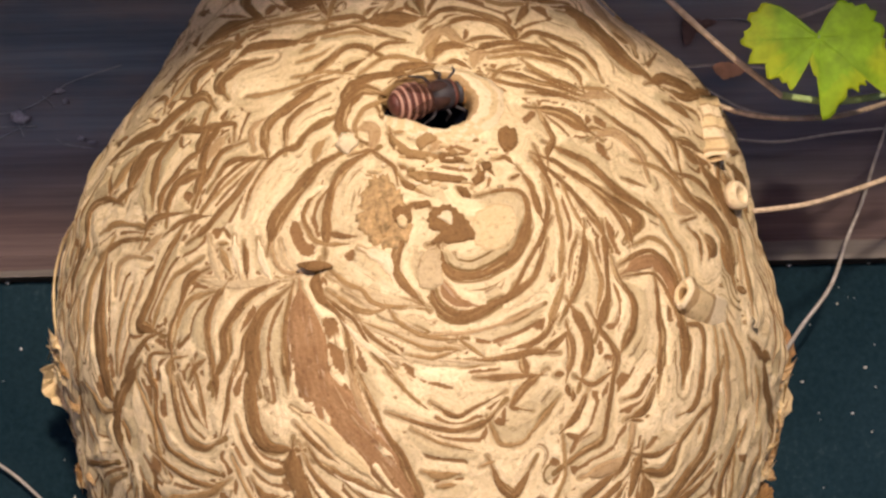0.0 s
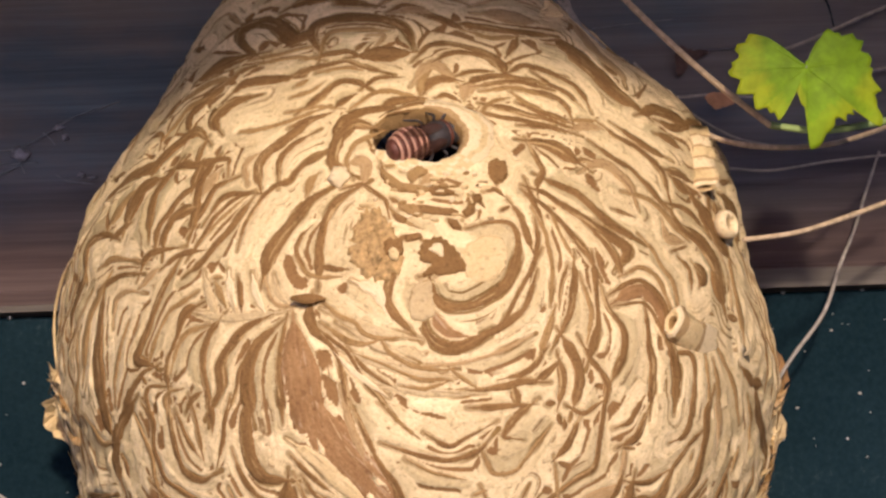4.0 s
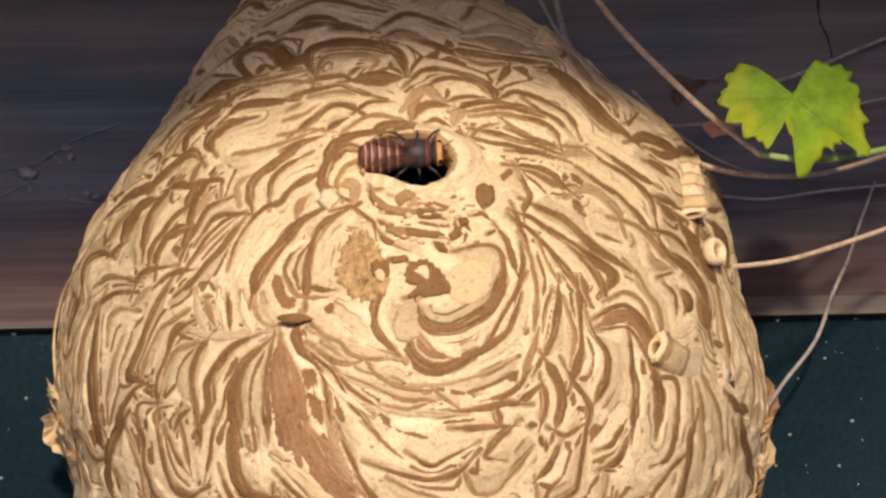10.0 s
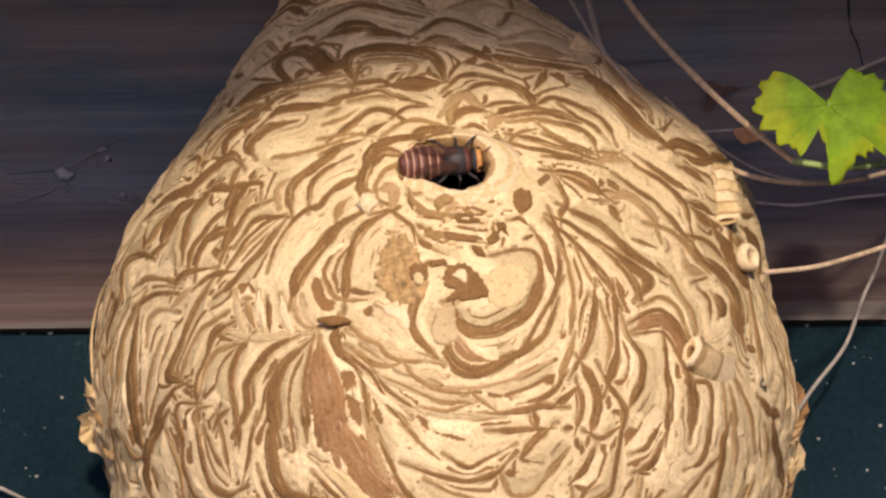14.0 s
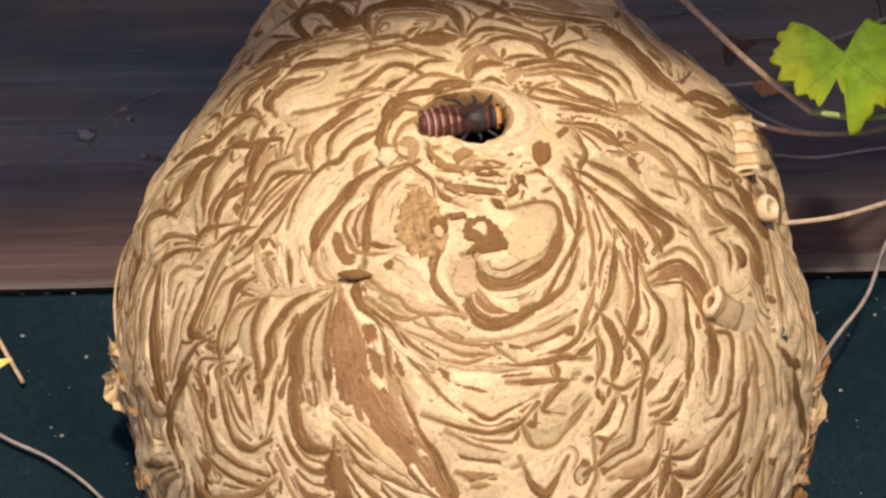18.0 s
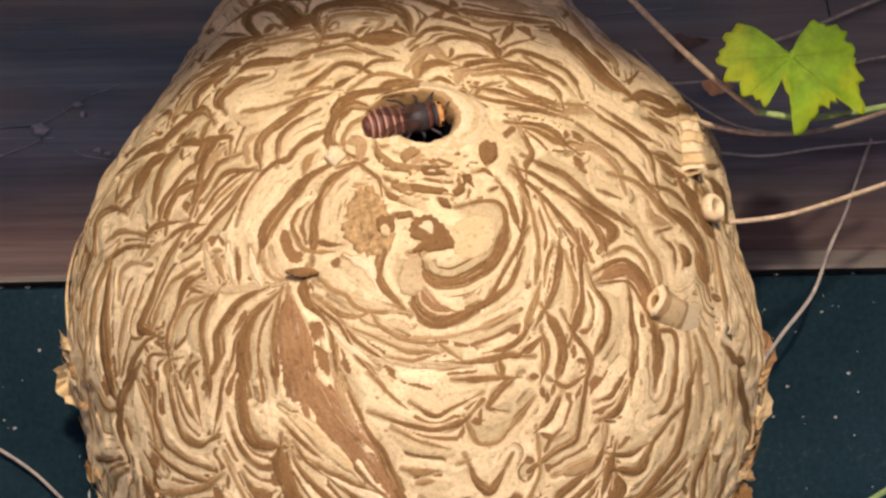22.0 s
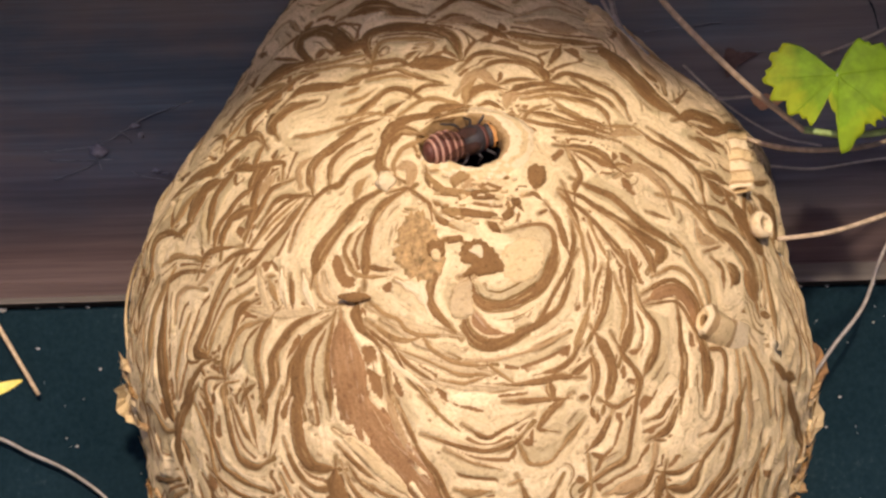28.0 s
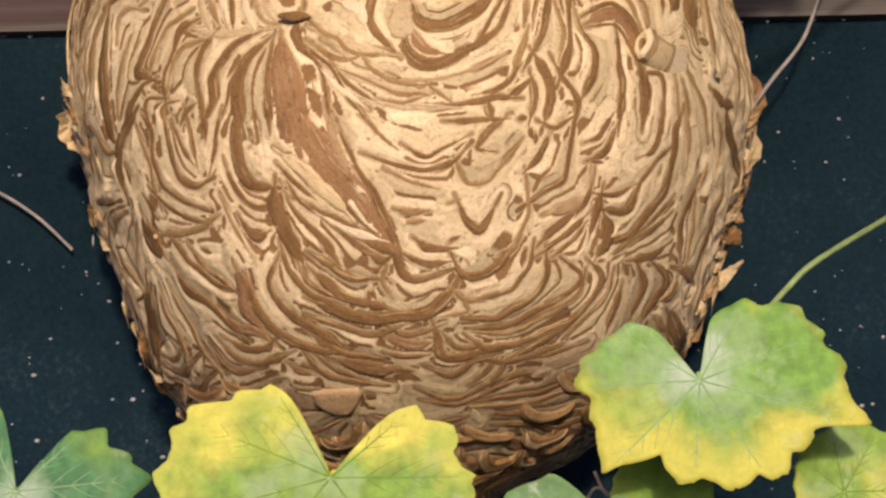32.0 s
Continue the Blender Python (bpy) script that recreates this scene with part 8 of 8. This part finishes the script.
stem([(0.0804, -0.1000, -0.1746), (0.0847, -0.1000, -0.1836), (0.0886, -0.1100, -0.1817)], 0.0006, 0.0005, STEM_TAN, lower, name="twig")
stem([(0.0756, -0.1000, -0.1878), (0.0825, -0.1000, -0.1813), (0.0950, -0.1400, -0.1979)], 0.0006, 0.0005, STEM_TAN, lower, name="twig")
stem([(-0.2957, 0.049, -0.0095), (-0.2402, 0.049, -0.0184), (-0.205, 0.049, -0.0293), (-0.19, 0.049, -0.0368), (-0.175, 0.049, -0.0439), (-0.1599, 0.049, -0.0543), (-0.1451, 0.049, -0.0686)], 0.0010, 0.0007, STEM_GREY, lower, name="tendril")
stem([(-0.2957, 0.049, -0.0095), (-0.3092, 0.0000, -0.0751), (-0.3067, -0.0500, -0.1736), (-0.38, -0.04, -0.6), (-0.42, 0.0, -1.7)], 0.0010, 0.0014, STEM_GREY, lower)
stem([(-0.1042, 0.0300, -0.2201), (-0.0992, 0.0300, -0.2168), (-0.0967, 0.0450, -0.2099)], 0.0005, 0.0004, STEM_GREY, lower, name="twig")
bm = bmesh.new()
grid = [[None] * 7 for _ in range(11)]
for i in range(11):
    for j in range(7):
        u, w = i / 10, (j / 6 - 0.5) * 2
        c = Vector((0.1252, -0.1300, -0.1886)).lerp(Vector((0.1471, -0.1300, -0.2183)), u)
        half = 0.0065 * math.sin(math.pi * (0.1 + 0.82 * u)) ** 0.8
        a = w * 1.7
        grid[i][j] = bm.verts.new(c + Vector((half * math.sin(a) * 0.8, -half * 0.7 * math.cos(a) + 0.0016 * noise.noise((u * 5, w * 3, 1)), half * math.sin(a) * 0.6 + 0.001 * noise.noise((u * 7, w * 2, 4)))))
for i in range(10):
    for j in range(6):
        bm.faces.new((grid[i][j], grid[i][j + 1], grid[i + 1][j + 1], grid[i + 1][j]))
dry = part("dry_leaf", bm, DRY, lower, "curled dry brown leaf")
dry.modifiers.new("thickness", "SOLIDIFY").thickness = 0.0004

# ---- a broken stalk hanging from the beam, cobwebs, specks ----
stick = tube("straw", [(-0.2078, 0.0500, 0.0279), (-0.1968, 0.0480, 0.0089), (-0.1858, 0.0500, -0.0106)], 0.00115, 0.001, STEM_TAN, 6, 8)
tagged(stick, "dry straw hanging from the beam's lower edge", "straw")
web = new("cobweb")
tagged(web, "dusty cobweb threads with caught scraps on the beam", "cobweb")
for k, pts in enumerate(([(-0.1827, 0.0490, 0.0999), (-0.1727, 0.0490, 0.1009), (-0.1577, 0.0480, 0.1024), (-0.1453, 0.0480, 0.1085), (-0.1355, 0.0490, 0.1149), (-0.1143, 0.0490, 0.1218)], [(-0.1802, 0.0490, 0.0960), (-0.1628, 0.0490, 0.0957), (-0.1504, 0.0490, 0.0959)], [(-0.1777, 0.0490, 0.0871), (-0.1628, 0.0490, 0.0924), (-0.1554, 0.0490, 0.0968)], [(-0.1479, 0.0490, 0.1088), (-0.1449, 0.0490, 0.1062), (-0.1429, 0.0490, 0.1036)], [(-0.1425, 0.0490, 0.0902), (-0.1380, 0.0490, 0.0876), (-0.1261, 0.0490, 0.0856)], [(-0.1582, 0.0480, 0.0979), (-0.1572, 0.0480, 0.0941), (-0.1560, 0.0480, 0.0910)], [(0.1342, 0.0480, 0.1365), (0.1517, 0.0480, 0.1366), (0.1591, 0.0480, 0.1347)], [(0.0920, 0.0480, 0.1476), (0.1096, 0.0480, 0.1493), (0.1272, 0.0480, 0.1507)])):
    child(tube("thread", pts, 0.00035, 0.0003, THREAD, 6, 5, 0.4, k), web)


def scrap(at, size, mat, name, parent, seed):
    bm = bmesh.new()
    bmesh.ops.create_icosphere(bm, subdivisions=2, radius=1)
    for v in bm.verts:
        v.co *= 1 + 0.7 * noise.noise(v.co * 1.7 + Vector((seed, 0, 0))) + 0.45 * noise.noise(v.co * 5 + Vector((seed, 2, 0)))
        v.co = Vector((v.co.x * size[0], v.co.y * size[1], v.co.z * size[2])) + Vector(at)
    return part(name, bm, mat, parent)


DUST = plain("grey_fluff", (0.2, 0.195, 0.23), 0.95, 0.1, 400, 0.4)
CHALK = plain("pale_crumbs", (0.36, 0.34, 0.32), 0.9, 0.1)
scrap((-0.1582, 0.0480, 0.0997), (0.0038, 0.0012, 0.003), DUST, "fluff", web, 1)
scrap((-0.1413, 0.0480, 0.1107), (0.0022, 0.0008, 0.0014), DUST, "fluff", web, 2)
scrap((-0.1384, 0.0480, 0.1064), (0.0016, 0.0007, 0.0016), DUST, "fluff", web, 3)
scrap((-0.1317, 0.0480, 0.0898), (0.0016, 0.0006, 0.0012), DUST, "fluff", web, 4)
scrap((-0.1268, 0.0480, 0.0884), (0.0018, 0.0006, 0.0010), DUST, "fluff", web, 5)
WITHERED = plain("withered_leaf", (0.085, 0.055, 0.05), 0.85, 0.1, 160, 0.4)
leaf((0.1317, 0.0440, 0.1326), 0.2, [(0, 34), (12, 60), (35, 26), (70, 18), (120, 30), (150, 24), (190, 22), (225, 28), (250, 44), (275, 26), (300, 14), (340, 22)], WITHERED, upper, 0.06, (12, 5), 0.25, 61, None, "shrivelled dark leaf stuck on the beam", 4)
leaf((0.1438, 0.0200, 0.1080), 0.2, [(0, 34), (30, 22), (70, 16), (120, 20), (165, 38), (200, 26), (230, 24), (270, 14), (320, 18)], DRY, upper, 0.06, (15, -8), 0.3, 67, None, "shrivelled brown leaf", 4)
child(tube("crack", [(0.1931, 0.0501, 0.1821), (0.1934, 0.0501, 0.1640), (0.1967, 0.0501, 0.1549), (0.1984, 0.0501, 0.1459)], 0.0006, 0.0003, WALL, 6, 6, 0.5, 3), beam)


def crumbs():
    """Pale crumbs stuck along the beam's lower edge and dust specks on the wall, as one sprinkling."""
    rnd = random.Random(12)
    bm = bmesh.new()

    def put(p, sx, sz, s):
        new_v = bmesh.ops.create_icosphere(bm, subdivisions=1, radius=1)["verts"]
        for v in new_v:
            c = v.co * (1 + 0.35 * noise.noise(v.co * 2 + Vector((s, 0, 0))))
            v.co = Vector(p) + Vector((c.x * sx, c.y * 0.0005, c.z * sz))

    edge = BEAM_LOW - 0.0012
    for k, (x, sx, sz) in enumerate(((-0.164, 0.0014, 0.0013), (-0.176, 0.0018, 0.0007), (-0.187, 0.0012, 0.0007), (-0.203, 0.003, 0.0022), (0.1705, 0.0012, 0.0011), (0.1585, 0.0012, 0.0010), (0.1535, 0.0020, 0.0010), (0.148, 0.0016, 0.0008), (0.192, 0.0009, 0.0007), (0.205, 0.0011, 0.0007))):
        put((x, WALL_Y - 0.001, edge), sx, sz, k)
    for k in range(260):
        z = rnd.uniform(-0.24, 0.02)
        x = rnd.choice((-1, 1)) * rnd.uniform(0.10, 0.26) + 0.008
        s = rnd.choice((0.0002, 0.00025, 0.0003, 0.0004, 0.0006)) * (1.4 if z < -0.08 else 1)
        put((x, WALL_Y - 0.0003, z), s * rnd.uniform(0.8, 1.8), s, k)
    put((-0.1587, 0.0560, 0.0010), 0.0008, 0.0008, 3)
    put((-0.1695, 0.0560, -0.0337), 0.0009, 0.0007, 4)
    put((0.2015, 0.0560, -0.0154), 0.0010, 0.0007, 5)
    put((-0.1625, 0.0560, -0.1538), 0.0013, 0.0009, 6)
    put((-0.1195, 0.0560, -0.1361), 0.0014, 0.0010, 7)
    put((-0.1295, 0.0560, -0.0917), 0.0010, 0.0007, 8)
    put((-0.1365, 0.0560, -0.0642), 0.0005, 0.0030, 9)
    ob = part("wall_specks", bm, CHALK)
    tagged(ob, "pale crumbs and dust specks stuck to the wall", "specks", kind="stuff")


crumbs()


def motions():
    """The hornet shuffles about in the entrance."""
    rows = [
        (0, 0.0122, -0.1484, 0.0650, 15, 26),
        (1, 0.0143, -0.1484, 0.0632, 12, 26),
        (2, 0.0123, -0.1486, 0.0631, 15, 24),
        (3, 0.0124, -0.1505, 0.0619, 22, 8),
        (3.5, 0.0131, -0.1491, 0.0614, 20, 20),
        (4, 0.0139, -0.1479, 0.0619, 20, 30),
        (7, 0.0103, -0.1510, 0.0636, 3, 4),
        (7.5, 0.0090, -0.1510, 0.0647, 15, 4),
        (8, 0.0107, -0.1513, 0.0643, 12, 2),
        (9, 0.0107, -0.1515, 0.0644, 0, 0),
        (10, 0.0099, -0.1513, 0.0643, 2, 2),
        (11, 0.0095, -0.1513, 0.0642, 2, 2),
        (12, 0.0105, -0.1510, 0.0627, 2, 4),
        (13, 0.0104, -0.1508, 0.0637, 3, 6),
        (16, 0.0100, -0.1503, 0.0627, 10, 10),
        (17, 0.0098, -0.1501, 0.0630, 8, 12),
        (18, 0.0106, -0.1501, 0.0617, 8, 12),
        (19, 0.0098, -0.1498, 0.0634, 12, 14),
        (20, 0.0096, -0.1501, 0.0631, 10, 12),
        (20.5, 0.0094, -0.1501, 0.0620, 12, 12),
        (21, 0.0107, -0.1501, 0.0620, 12, 12),
        (21.5, 0.0104, -0.1501, 0.0613, 10, 12),
        (22, 0.0087, -0.1501, 0.0617, 12, 12),
        (22.5, 0.0101, -0.1501, 0.0620, 12, 12),
        (23, 0.0104, -0.1498, 0.0623, 18, 14),
        (23.5, 0.0099, -0.1498, 0.0630, 18, 14),
        (24, 0.0090, -0.1498, 0.0627, 18, 14),
        (26.5, 0.0097, -0.1484, 0.0632, 18, 26),
        (27, 0.0103, -0.1481, 0.0617, 18, 28),
        (27.5, 0.0101, -0.1481, 0.0621, 20, 28),
        (28, 0.0111, -0.1481, 0.0629, 18, 28),
        (28.5, 0.0096, -0.1484, 0.0627, 15, 26),
        (29, 0.0116, -0.1484, 0.0627, 15, 26),
        (32, 0.0116, -0.1484, 0.0627, 15, 26),
    ]
    walk(hornet, [(t, Matrix.Translation((x, y, z)) @ Matrix.Rotation(radians(inward), 4, "Z") @ Matrix.Rotation(radians(-lift), 4, "Y")) for t, x, y, z, lift, inward in rows])


motions()
